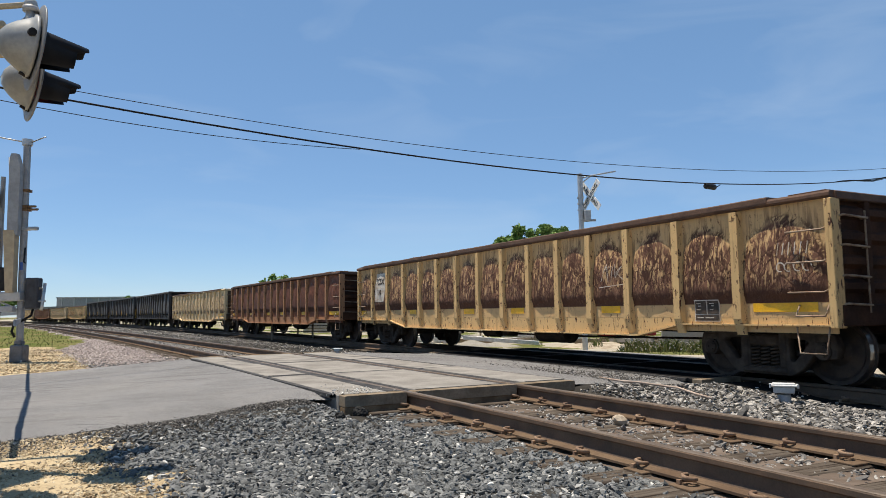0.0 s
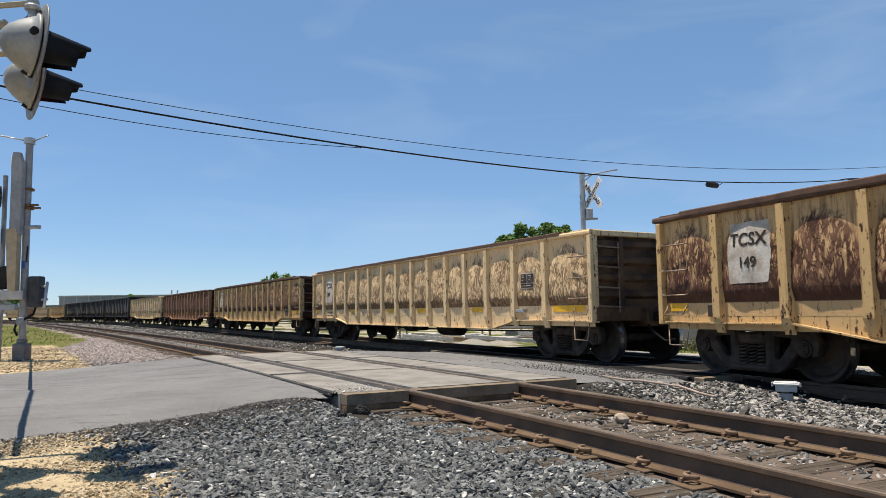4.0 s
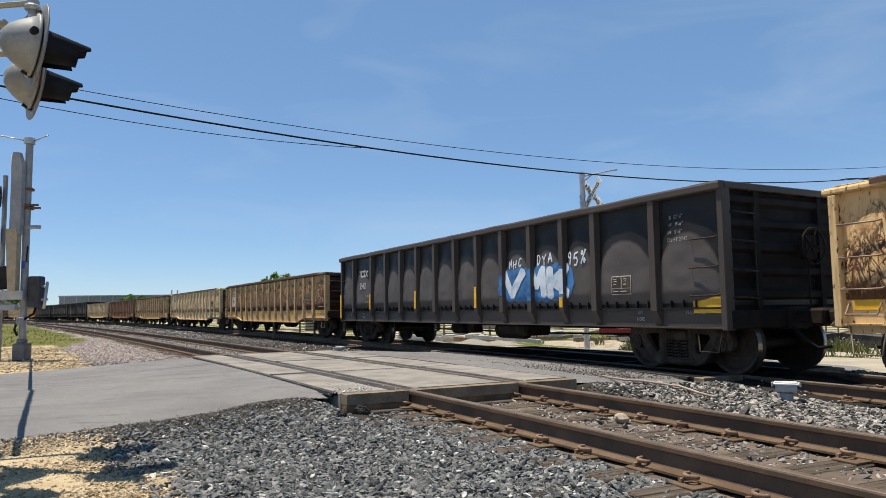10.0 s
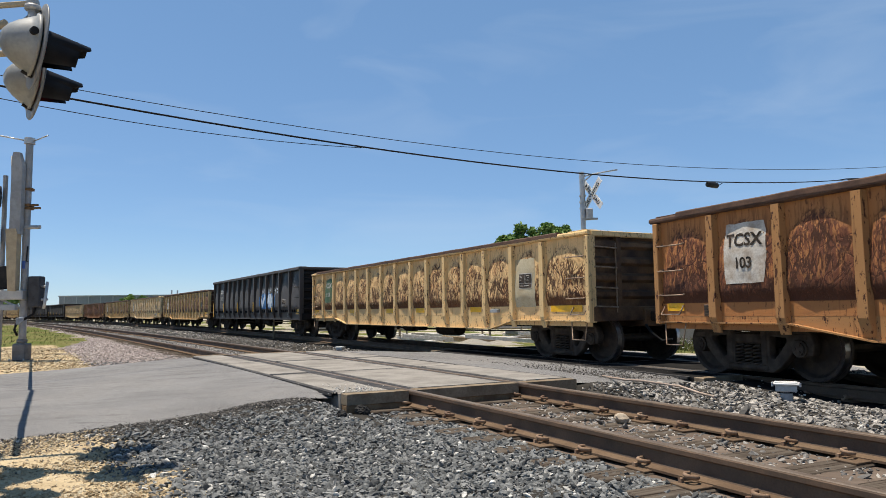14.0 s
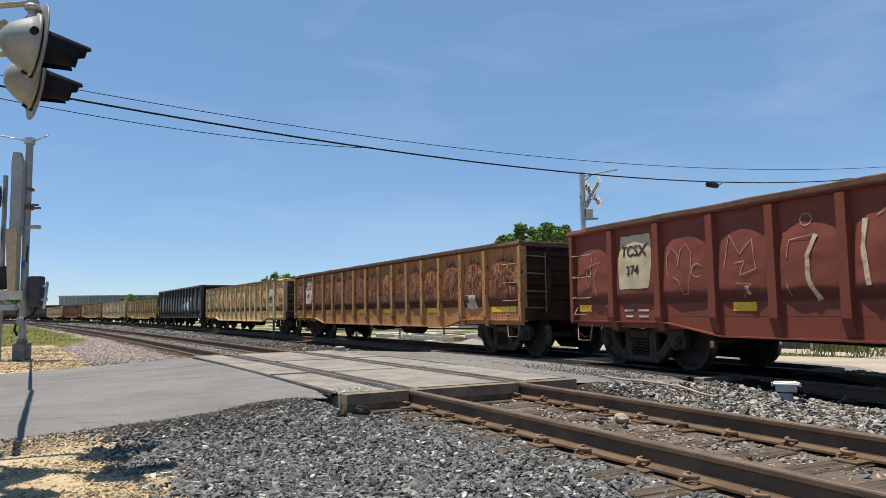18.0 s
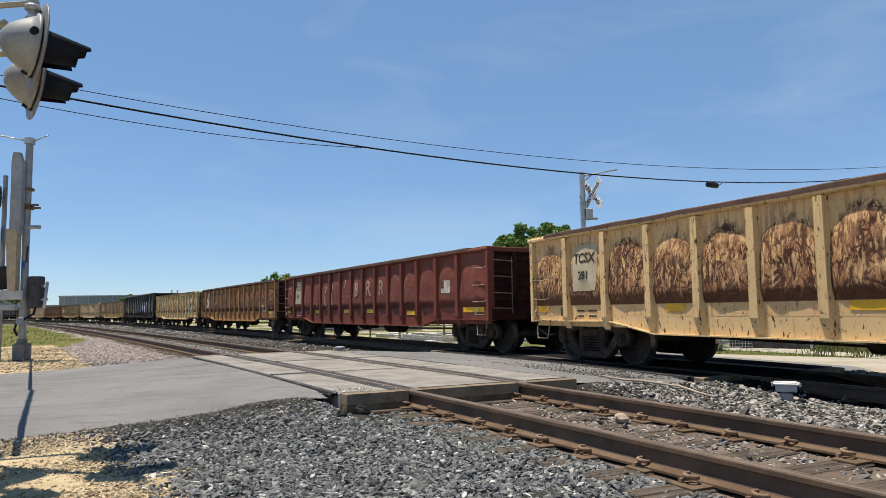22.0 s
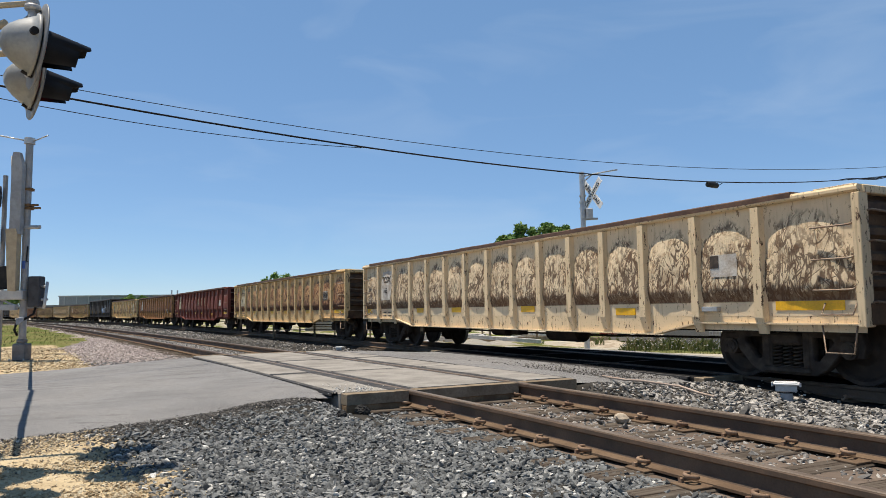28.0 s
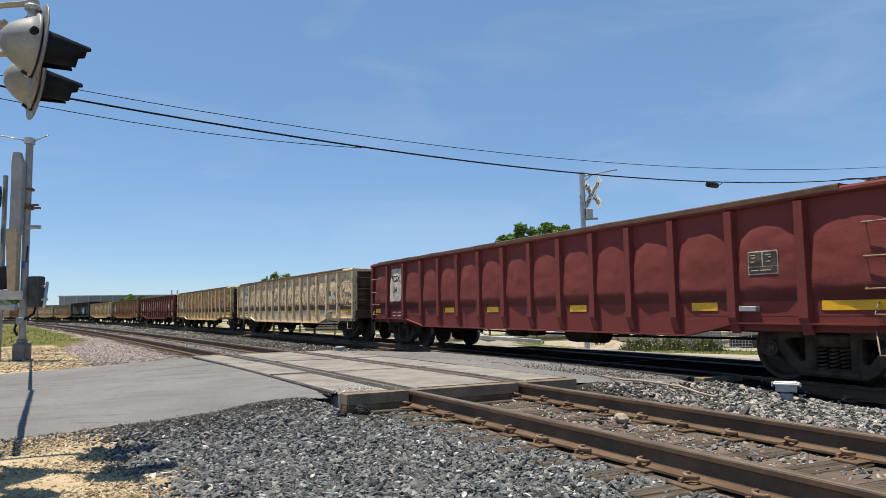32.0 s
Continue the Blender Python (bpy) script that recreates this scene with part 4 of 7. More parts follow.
def build_car(kind, look_, label, mats):
    """One gondola. Its front is at +x, its side towards the road at +y, the rail heads at z = 0."""
    k = KINDS[kind]
    side, rib_mat, end_mat, rod_mat = mats
    car = thing("gondola_car", label, "freight car", group="cars of the freight train")
    key = lambda n, *a: (n, kind, look_, *a)
    part("shell", cached(key("shell"), lambda: shell(kind)), side, car)
    part("side_sill", cached(key("side_sill"), lambda: side_sill(kind)), rib_mat, car)
    part("side_plate", cached(key("side_plate"), lambda: side_sill(kind, True)), rib_mat, car)
    part("top_rail", cached(key("top_rail"), lambda: top_rail(kind)), COPING if look_ in ("rust", "brown", "brown_cream") else rib_mat, car)
    part("coping", cached(key("coping"), lambda: coping(kind)), COPING if kind == "old" else rib_mat, car, "rusty brown top strip" if kind == "old" else "")
    part("underframe", cached(("underframe", kind), lambda: underframe(kind)), STEEL, car)
    edges = [0.05] + k["ribs"] + [2 * HALF - 0.05]
    z0, z1 = k["mid"] + 0.3, k["top"] - 0.06
    for i, (a, b) in enumerate(zip(edges, edges[1:])):
        w = round(b - a, 2)
        mesh = cached(key("side_panel", w, i % 7), lambda: pillow(-w / 2 - 0.01, w / 2 + 0.01, z0, z1, k["bulge"], i % 7 + 1, lo=LOW[kind]))
        p = part("side_panel", mesh, side, car)
        p.location = (HALF - (a + b) / 2, SHEET_Y + 0.006, 0)
    rib = cached(key("rib"), lambda: rib_mesh(kind))
    for r in k["ribs"]:
        p = part("rib", rib, rib_mat, car)
        p.location = (HALF - r, SHEET_Y + 0.004, 0)
    for q in (1, -1):
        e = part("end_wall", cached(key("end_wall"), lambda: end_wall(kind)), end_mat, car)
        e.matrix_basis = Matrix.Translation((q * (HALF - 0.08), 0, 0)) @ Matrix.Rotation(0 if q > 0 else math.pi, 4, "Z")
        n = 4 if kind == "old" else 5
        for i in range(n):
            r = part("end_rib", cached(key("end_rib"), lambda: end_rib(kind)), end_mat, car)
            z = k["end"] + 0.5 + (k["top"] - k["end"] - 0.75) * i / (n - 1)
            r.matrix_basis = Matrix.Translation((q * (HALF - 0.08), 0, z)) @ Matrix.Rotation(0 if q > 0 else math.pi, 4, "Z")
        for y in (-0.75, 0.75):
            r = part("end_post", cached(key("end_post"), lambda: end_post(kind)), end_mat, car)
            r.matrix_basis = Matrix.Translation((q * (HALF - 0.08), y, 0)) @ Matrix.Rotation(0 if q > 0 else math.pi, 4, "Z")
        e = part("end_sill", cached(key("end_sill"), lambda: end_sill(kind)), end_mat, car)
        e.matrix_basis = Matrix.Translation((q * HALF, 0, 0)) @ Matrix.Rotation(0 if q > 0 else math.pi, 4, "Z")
        e = part("coupler", cached(("coupler",), coupler), STEEL, car)
        e.matrix_basis = Matrix.Translation((q * HALF, 0, 0)) @ Matrix.Rotation(0 if q > 0 else math.pi, 4, "Z")
        e = part("uncoupling_lever", cached(("uncoupling_lever",), lever), GRAB, car)
        e.matrix_basis = Matrix.Translation((q * HALF, 0, 0)) @ Matrix.Rotation(0 if q > 0 else math.pi, 4, "Z")
        e = part("air_hose", cached(("air_hose",), air_hose), CABLE, car, "black rubber air hose")
        e.matrix_basis = Matrix.Translation((q * HALF, 0, 0)) @ Matrix.Rotation(0 if q > 0 else math.pi, 4, "Z")
        e = part("corner_post", cached(key("corner_post"), lambda: corner_post(kind)), rib_mat, car)
        e.location = (q * HALF, 0, 0)
        for i, pts in enumerate(side_fittings(kind, q > 0)):
            part("sill_step" if i == 0 else "grab_iron", cached(("grab_iron", kind, q, i), lambda: bent(pts)), rod_mat, car)
        e = part("end_ladder", cached(("end_ladder", kind, q), lambda: end_grabs(kind, q)), rod_mat, car)
        e.location = (q * (HALF - 0.06), 0, 0)
        build_truck(car, q * TRUCK_X)
    b = part("brake_wheel", cached(("brake_wheel",), brake_wheel), STEEL, car)
    b.matrix_basis = Matrix.Translation((-HALF, 0, 0)) @ Matrix.Rotation(math.pi, 4, "Z")
    if kind == "old":
        edges = [0.05] + k["ribs"] + [2 * HALF - 0.05]
        for bay in REFLECTORS.get(look_, (0, 3, 6, 8, 11, 14)):
            x = (edges[bay] + edges[bay + 1]) / 2 - (0.28 if bay == 0 else 0.0)
            w = {0: 0.36, 3: 0.4, 14: 0.95}.get(bay, 0.48)
            bm = bmesh.new()
            box(bm, -w / 2, w / 2, 0, 0.005, -0.06, 0.06)
            p = part("reflector", cached(("reflector", w), lambda b_=bm: b_), REFLECT, car, "faded yellow reflector strip")
            p.location = (HALF - x, SHEET_Y + 0.01, 0.97 if bay == 11 and look_ in ("red", "pale", "maroon") else 1.035)
    else:
        for x, h_, z_ in ((2.73, 0.24, 1.32), (5.972, 0.24, 1.32), (9.17, 0.24, 1.32), (12.368, 0.1, 1.16)):
            bm = bmesh.new()
            box(bm, -0.05, 0.05, 0, 0.006, -h_, h_)
            p = part("reflector", cached(("reflector", "up", h_), lambda b_=bm: b_), REFLECT, car, "yellow reflector strip")
            p.location = (HALF - x - 0.0, SHEET_Y + 0.136, z_)
    return car


def solid(name, c, d, amount, wear=0.5, rust=(0.11, 0.045, 0.025), chips=0.4):
    return paint_material(name, c, rust, d, amount, wear, chips, name.startswith("side"))


DARK = (0.06, 0.025, 0.014)
ROD_BLACK = speckled("black_rod", (0.03, 0.028, 0.027), (0.07, 0.05, 0.04), 0.6, 0.1, 9, 70)
ROD_RED = speckled("dusty_red_rod", (0.3, 0.15, 0.11), (0.2, 0.08, 0.06), 0.6, 0.1, 9, 70)
# end walls: rust and grime, darkened further to put their shade into the paint
END_TAN = speckled("rusty_shaded_tan_end", (0.17, 0.095, 0.045), (0.045, 0.024, 0.015), 0.85, 0.0, 2.2, 30, 0.3)
END_BROWN = speckled("rusty_shaded_brown_end", (0.085, 0.042, 0.026), (0.04, 0.022, 0.016), 0.85, 0.0, 2.2, 30, 0.3)
END_RED = speckled("grimy_shaded_red_end", (0.07, 0.02, 0.016), (0.035, 0.014, 0.012), 0.85, 0.0, 2.2, 30, 0.3)
END_BLACK = speckled("grimy_shaded_black_end", (0.02, 0.018, 0.018), (0.035, 0.03, 0.027), 0.85, 0.0, 2.2, 30, 0.3)
LOOKS = {
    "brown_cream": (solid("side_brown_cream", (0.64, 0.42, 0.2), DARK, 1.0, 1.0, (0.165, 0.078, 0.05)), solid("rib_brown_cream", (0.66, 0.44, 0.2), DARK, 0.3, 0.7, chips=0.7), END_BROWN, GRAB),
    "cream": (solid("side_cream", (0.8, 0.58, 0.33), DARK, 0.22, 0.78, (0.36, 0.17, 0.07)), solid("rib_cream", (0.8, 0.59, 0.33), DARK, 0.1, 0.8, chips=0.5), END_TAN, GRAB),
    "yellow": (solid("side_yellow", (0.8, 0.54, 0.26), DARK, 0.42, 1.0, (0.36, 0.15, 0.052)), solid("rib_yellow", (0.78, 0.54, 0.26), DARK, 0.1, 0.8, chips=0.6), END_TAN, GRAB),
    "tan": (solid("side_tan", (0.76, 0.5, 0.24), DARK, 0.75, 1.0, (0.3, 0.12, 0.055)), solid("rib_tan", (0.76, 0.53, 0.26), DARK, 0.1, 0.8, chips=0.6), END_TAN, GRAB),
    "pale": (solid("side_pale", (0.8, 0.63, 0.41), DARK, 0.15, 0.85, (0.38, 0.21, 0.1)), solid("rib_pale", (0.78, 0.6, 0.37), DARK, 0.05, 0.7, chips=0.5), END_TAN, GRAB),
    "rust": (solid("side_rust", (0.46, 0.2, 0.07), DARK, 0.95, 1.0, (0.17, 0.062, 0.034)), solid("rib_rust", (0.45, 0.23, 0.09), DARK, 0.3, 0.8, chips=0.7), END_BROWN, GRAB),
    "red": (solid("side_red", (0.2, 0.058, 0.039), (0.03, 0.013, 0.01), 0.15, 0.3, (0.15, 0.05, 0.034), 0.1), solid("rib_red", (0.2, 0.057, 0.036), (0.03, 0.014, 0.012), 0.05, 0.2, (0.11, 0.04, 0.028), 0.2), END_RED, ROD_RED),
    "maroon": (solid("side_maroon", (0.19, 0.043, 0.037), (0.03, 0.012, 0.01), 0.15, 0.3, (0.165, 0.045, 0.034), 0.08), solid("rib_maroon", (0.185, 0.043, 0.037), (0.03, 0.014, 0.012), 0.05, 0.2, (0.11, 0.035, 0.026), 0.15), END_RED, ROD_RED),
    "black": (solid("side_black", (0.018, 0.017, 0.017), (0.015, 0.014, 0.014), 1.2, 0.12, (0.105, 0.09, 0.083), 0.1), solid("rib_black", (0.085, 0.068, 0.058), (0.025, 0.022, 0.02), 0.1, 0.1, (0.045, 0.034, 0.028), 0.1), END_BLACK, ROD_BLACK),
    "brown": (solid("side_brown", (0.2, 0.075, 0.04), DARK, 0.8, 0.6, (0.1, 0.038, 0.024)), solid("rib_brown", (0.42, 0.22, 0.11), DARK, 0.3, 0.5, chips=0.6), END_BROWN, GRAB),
}
TRAIN = [
    # number in the train (0 passes the crossing first), kind, paint, label
    (-9, "old", "cream", "faded cream gondola car far down the train"),
    (-8, "old", "brown", "brown rusty gondola car far down the train"),
    (-7, "old", "cream", "faded cream gondola car far down the train"),
    (-6, "old", "yellow", "faded tan gondola car far down the train"),
    (-5, "tall", "black", "tall black gondola car with plain sides"),
    (-4, "tall", "black", "tall black gondola car with plain sides"),
    (-3, "tall", "black", "tall black gondola car with plain sides"),
    (-2, "old", "cream", "faded cream gondola car with bulging sides"),
    (-1, "old", "brown", "reddish brown gondola car with tan ribs"),
    (0, "old", "brown_cream", "brown gondola car with cream ribs and heavy rust"),
    (1, "old", "cream", "cream gondola car with rust-scratched bulging side panels"),
    (2, "old", "brown_cream", "brown and cream gondola car, paint worn to rust"),
    (3, "tall", "black", "tall black gondola car with blue and white graffiti"),
    (4, "old", "yellow", "yellow gondola car with scratched panels and a green plate"),
    (5, "old", "rust", "orange rusty gondola car with a white number plate"),
    (6, "old", "red", "dark red gondola car with chalky white graffiti letters"),
    (7, "old", "tan", "tan yellow gondola car with rust-scratched panels"),
    (8, "old", "pale", "pale cream gondola car with dented scratched panels"),
    (9, "old", "maroon", "dark red gondola car with bulging panels and white plates"),
]
CARS = {}
for number, kind, paint, label in TRAIN:
    CARS[number] = build_car(kind, paint, label, LOOKS[paint])


# ---------------------------------------------------------------- signals, wires and boxes
LENS_RED = Nodes("red_lens_lit", 0.3)
LENS_RED.color((0.5, 0.02, 0.02))
LENS_RED.b.inputs["Emission Color"].default_value = (1.0, 0.05, 0.05, 1)
LENS_RED.b.inputs["Emission Strength"].default_value = 0.8
LENS_RED = LENS_RED.mat
TAN = speckled("weathered_tan_steel", (0.5, 0.41, 0.27), (0.38, 0.31, 0.21), 0.7, 0.1, 5, 60)
BRONZE = speckled("rusted_bracket", (0.25, 0.14, 0.06), (0.12, 0.07, 0.04), 0.8, 0.2, 8, 60)
BLUE = speckled("blue_label", (0.05, 0.12, 0.42), (0.05, 0.1, 0.3), 0.5)
RED_PAINT = speckled("red_stripe", (0.42, 0.03, 0.025), (0.3, 0.03, 0.03), 0.5)


def spun(bm, ring, axis_m, seg=24):
    """A closed profile of (radius, along) pairs, turned about an axis."""
    rows = []
    for k in range(seg):
        a = 2 * math.pi * k / seg
        rows.append([bm.verts.new(axis_m @ Vector((w, r * math.cos(a), r * math.sin(a)))) for r, w in ring])
    n = len(ring)
    for k in range(seg):
        A, B = rows[k], rows[(k + 1) % seg]
        for j in range(n):
            f = bm.faces.new((A[j], A[(j + 1) % n], B[(j + 1) % n], B[j]))
            f.smooth = True
    bmesh.ops.recalc_face_normals(bm, faces=bm.faces)
    return bm


HOUSING = speckled("grey_cast_housing", (0.32, 0.34, 0.345), (0.27, 0.285, 0.29), 0.5, 0.0, 4, 25, 0.02)
DISC = speckled("grey_disc_paint", (0.22, 0.23, 0.24), (0.18, 0.19, 0.2), 0.5, 0.0, 5, 60, 0.03)
VISOR = speckled("faded_black_visor", (0.012, 0.012, 0.014), (0.022, 0.022, 0.023), 0.5, 0.0, 5, 60, 0.03)


def lamp_head(parent, x, y, z, yaw, drop, lit=False, size=1.14):
    """A flashing-light head: cast housing, round background, long black visor. It faces +x of its own space."""
    m = Matrix.Translation((x, y, z)) @ Matrix.Rotation(yaw, 4, "Z") @ Matrix.Rotation(drop, 4, "Y") @ Matrix.Scale(size, 4)
    bm = spun(bmesh.new(), ((0.003, -0.228), (0.06, -0.214), (0.105, -0.183), (0.145, -0.135), (0.182, -0.075), (0.207, -0.035), (0.226, -0.03), (0.226, -0.012), (0.003, -0.012)), m)
    h = part("lamp_housing", bm, HOUSING, parent, "silver cast lamp housing")
    for a in (-1.57,):
        bm = bmesh.new()
        tube(bm, m @ Vector((-0.07, 0.2 * math.cos(a), 0.2 * math.sin(a))), m @ Vector((0.0, 0.225 * math.cos(a), 0.225 * math.sin(a))), 0.013, 8)
        part("latch", bm, BLACK, h, "black latch")
    bm = bmesh.new()
    tube(bm, m @ Vector((-0.06, -0.19, 0.03)), m @ Vector((-0.055, -0.222, 0.032)), 0.03, 12)
    part("plug", bm, BLACK, h, "black plug")
    bm = spun(bmesh.new(), ((0.11, 0.0), (0.3, 0.0), (0.305, 0.006), (0.3, 0.012), (0.11, 0.012)), m, 40)
    part("background_disc", bm, DISC, parent, "round background plate")
    bm = spun(bmesh.new(), ((0.002, 0.016), (0.128, 0.016), (0.12, 0.04), (0.06, 0.062), (0.002, 0.068)), m, 20)
    part("lens", bm, LENS_RED if lit else RED_PAINT, parent, "red glass lens")
    bm = bmesh.new()
    seg, rows = 64, []
    for k in range(seg + 1):
        a = math.pi * (-0.85 + 1.7 * k / seg) + math.pi / 2
        near = 0.25 + 0.08 * float(1 - smooth(0.19, 0.27, abs(k / seg - 0.5)))
        row = []
        for r in (0.135, 0.129):
            row.append((bm.verts.new(m @ Vector((0.04, r * math.cos(a), r * math.sin(a)))), bm.verts.new(m @ Vector((near, (r - 0.035) * math.cos(a), (r - 0.035) * math.sin(a))))))
        rows.append(row)
    for a, b in zip(rows, rows[1:]):
        bm.faces.new((a[0][0], a[0][1], b[0][1], b[0][0]))
        bm.faces.new((a[1][0], b[1][0], b[1][1], a[1][1]))
        bm.faces.new((a[0][1], a[1][1], b[1][1], b[0][1]))
    bmesh.ops.recalc_face_normals(bm, faces=bm.faces)
    for f in bm.faces:
        f.smooth = True
    part("visor", bm, VISOR, parent, "long black visor")
    return m


ROAD_YAW = math.atan2(0.46, 0.887)


def near_signal():
    t = thing("crossing_signal", "silver railroad crossing signal with black visors, one red lamp lit", "crossing signal")
    lamp_head(t, -3.228, 5.42, 3.185, 0.72, 0.09)
    lamp_head(t, -3.57, 6.0, 3.08, 0.73, 0.1, True, 1.08)
    # two heads out of view, added only for the shadows they cast
    lamp_head(t, -3.56, 4.75, 3.0, ROAD_YAW + math.pi, 0.1)
    lamp_head(t, -3.95, 5.3, 2.95, ROAD_YAW + math.pi, 0.1)
    mx, my = -4.75, 5.75
    bm = bmesh.new()
    tube(bm, (mx, my, -0.2), (mx, my, 4.6), 0.065, 16)
    tube(bm, (mx, my, 4.6), (mx, my, 4.66), 0.085, 16, 0.03)
    part("mast", bm, GALV, t)
    # crossbuck boards out of view, added to widen the mast's ground shadow
    for a in (-0.8, 0.8):
        bm = bmesh.new()
        box(bm, -0.006, 0.006, -0.61, 0.61, -0.115, 0.115, 0.002)
        bm.transform(Matrix.Translation((mx + 0.1 + 0.01 * a, my, 4.1)) @ Matrix.Rotation(ROAD_YAW, 4, "Z") @ Matrix.Rotation(a, 4, "X"))
        part("crossbuck_board", bm, GALV, t)
    bm = bmesh.new()
    spun(bm, ((0.003, 0.0), (0.24, 0.0), (0.24, 0.05), (0.13, 0.12), (0.1, 0.5), (0.003, 0.5)), Matrix.Translation((mx, my, -0.2)) @ Matrix.Rotation(-math.pi / 2, 4, "Y"), 16)
    part("base", bm, STEEL, t)
    bm = bmesh.new()
    box(bm, -0.6, 0.0, -0.018, 0.018, -0.02, 0.02, 0.006)
    bm.transform(Matrix.Translation((-3.27, 5.42, 3.545)) @ Matrix.Rotation(-0.12, 4, "Z"))
    rod(bm, [(mx, my, 3.5), (-3.8, 5.5, 3.545)], 0.033, 8)
    rod(bm, [(mx, my, 3.0), (-3.5, 5.45, 3.4)], 0.03, 8)
    rod(bm, [(mx, my, 3.5), (-3.6, 4.75, 3.38)], 0.035, 8)
    rod(bm, [(mx, my, 3.3), (-3.95, 6.02, 3.36), (-3.7, 6.0, 3.36)], 0.03, 8)
    part("bracket_arm", bm, TAN, t, "tan steel bracket arm")
    for p, top in (((-3.27, 5.42), 3.545), ((-3.7, 6.0), 3.36), ((-3.6, 4.75), 3.38), ((-3.98, 5.3), 3.33)):
        bm = bmesh.new()
        bmesh.ops.create_uvsphere(bm, u_segments=14, v_segments=8, radius=0.05, matrix=Matrix.Translation((p[0], p[1], top)))
        tube(bm, (p[0], p[1], top - 0.06), (p[0], p[1], top - 0.02), 0.058, 14)
        tube(bm, (p[0], p[1], top - 0.2), (p[0], p[1], top - 0.06), 0.034, 12)
        rod(bm, [(p[0] - 0.13, p[1] - 0.02, top - 0.21), (p[0] - 0.02, p[1], top - 0.1)], 0.012, 6)
        for f in bm.faces:
            f.smooth = True
        part("pipe_fitting", bm, ALU, t)
    # unseen gate arm, tilted up out of view, placed for its shadow on the road
    a0, a1 = Vector((-3.8, 5.85, 1.1)), Vector((-6.98, 10.55, 3.6))
    lie = Matrix.Translation(a0) @ (a1 - a0).to_track_quat("Y", "Z").to_matrix().to_4x4()
    bm = bmesh.new()
    box(bm, -0.02, 0.02, 0.0, (a1 - a0).length, -0.055, 0.055, 0.008)
    bm.transform(lie)
    g = part("gate_arm", bm, WHITE, t, "white gate arm with red bands")
    for i in range(4):
        bm = bmesh.new()
        box(bm, -0.0225, 0.0225, 0.5 + i * 1.2, 0.95 + i * 1.2, -0.0575, 0.0575)
        bm.transform(lie)
        part("red_band", bm, RED_PAINT, g)
    return t


def far_signal():
    """The mast beyond the road with its gate mechanism, cables and boxes."""
    ox, oy, oz = -10.86, 18.1, -0.17
    t = thing("gate_signal", "grey crossing gate mast with equipment boxes beyond the road", "crossing signal", Matrix.Translation((ox, oy, oz)))
    bm = bmesh.new()
    tube(bm, (0, 0, 0), (0, 0, 5.8), 0.088, 18)
    part("mast", bm, MAST_GREY, t)
    bm = bmesh.new()
    box(bm, -0.17, 0.17, -0.16, 0.16, 0.06, 0.5, 0.03)
    box(bm, -0.1, 0.1, -0.1, 0.1, 0.5, 0.62, 0.03)
    box(bm, -0.26, 0.22, -0.22, 0.22, -0.06, 0.06, 0.015)
    part("base", bm, speckled("dark_base_paint", (0.16, 0.16, 0.17), (0.1, 0.1, 0.1), 0.6), t, "dark grey base casting")
    bm = bmesh.new()
    for x in (-0.2, 0.16):
        for y in (-0.18, 0.18):
            tube(bm, (x, y, 0.05), (x, y, 0.12), 0.02, 6)
    part("anchor_bolt", bm, GALV, t)
    bm = bmesh.new()
    tube(bm, (0, 0, 5.71), (0, 0, 5.87), 0.13, 12)
    part("cap", bm, GALV, t)
    bm = bmesh.new()
    rod(bm, [(-0.1, 0, 5.81), (-0.75, -0.1, 5.93)], 0.02, 6)
    rod(bm, [(0.1, 0, 5.79), (0.52, -0.1, 5.91), (0.54, -0.1, 5.9)], 0.018, 6)
    part("top_arm", bm, GALV, t)
    bm = bmesh.new()
    prism(bm, ((-0.28, 5.3), (-0.25, 5.44), (-0.11, 5.44), (-0.0, 5.1), (-0.0, 3.3), (-0.28, 3.3)), -0.28, -0.12)
    part("arm_channel", bm, MAST_GREY, t, "pale grey arm channel")
    bm = bmesh.new()
    prism(bm, ((-0.36, 3.44), (-0.1, 3.44), (-0.06, 3.3), (-0.06, 1.84), (-0.25, 1.84), (-0.3, 2.5)), -0.3, -0.1)
    part("counterweight_plate", bm, TAN, t, "weathered tan steel plate")
    bm = bmesh.new()
    box(bm, -0.95, 0.1, -0.24, -0.02, 1.62, 1.86, 0.02)
    part("gate_support", bm, ALU, t)
    bm = bmesh.new()
    box(bm, -0.95, -0.1, -0.2, -0.04, 1.35, 1.5, 0.01)
    rod(bm, [(-0.5, -0.1, 1.62), (-0.05, -0.1, 1.42)], 0.03)
    part("lower_brace", bm, GREYBOX, t)
    bm = bmesh.new()
    box(bm, -0.72, -0.33, -0.1, 0.26, 1.9, 2.5, 0.03)
    part("gate_mechanism", bm, BLACK, t, "dark gate mechanism housing")
    bm = bmesh.new()
    box(bm, 0.14, 0.46, -0.1, 0.16, 1.42, 2.22, 0.025)
    part("equipment_box", bm, speckled("dark_box_paint", (0.07, 0.075, 0.085), (0.05, 0.05, 0.055), 0.5), t, "dark steel equipment box")
    bm = bmesh.new()
    rod(bm, [(0.6, 0, 2.08), (0.54, 0, 1.5), (0.52, 0, 1.38)], 0.04, 8)
    rod(bm, [(0.46, 0, 1.95), (0.6, 0, 1.96)], 0.03, 6)
    rod(bm, [(-0.05, 0, 1.62), (0.62, 0, 1.62)], 0.03, 6)
    part("conduit", bm, GALV, t)
    bm = bmesh.new()
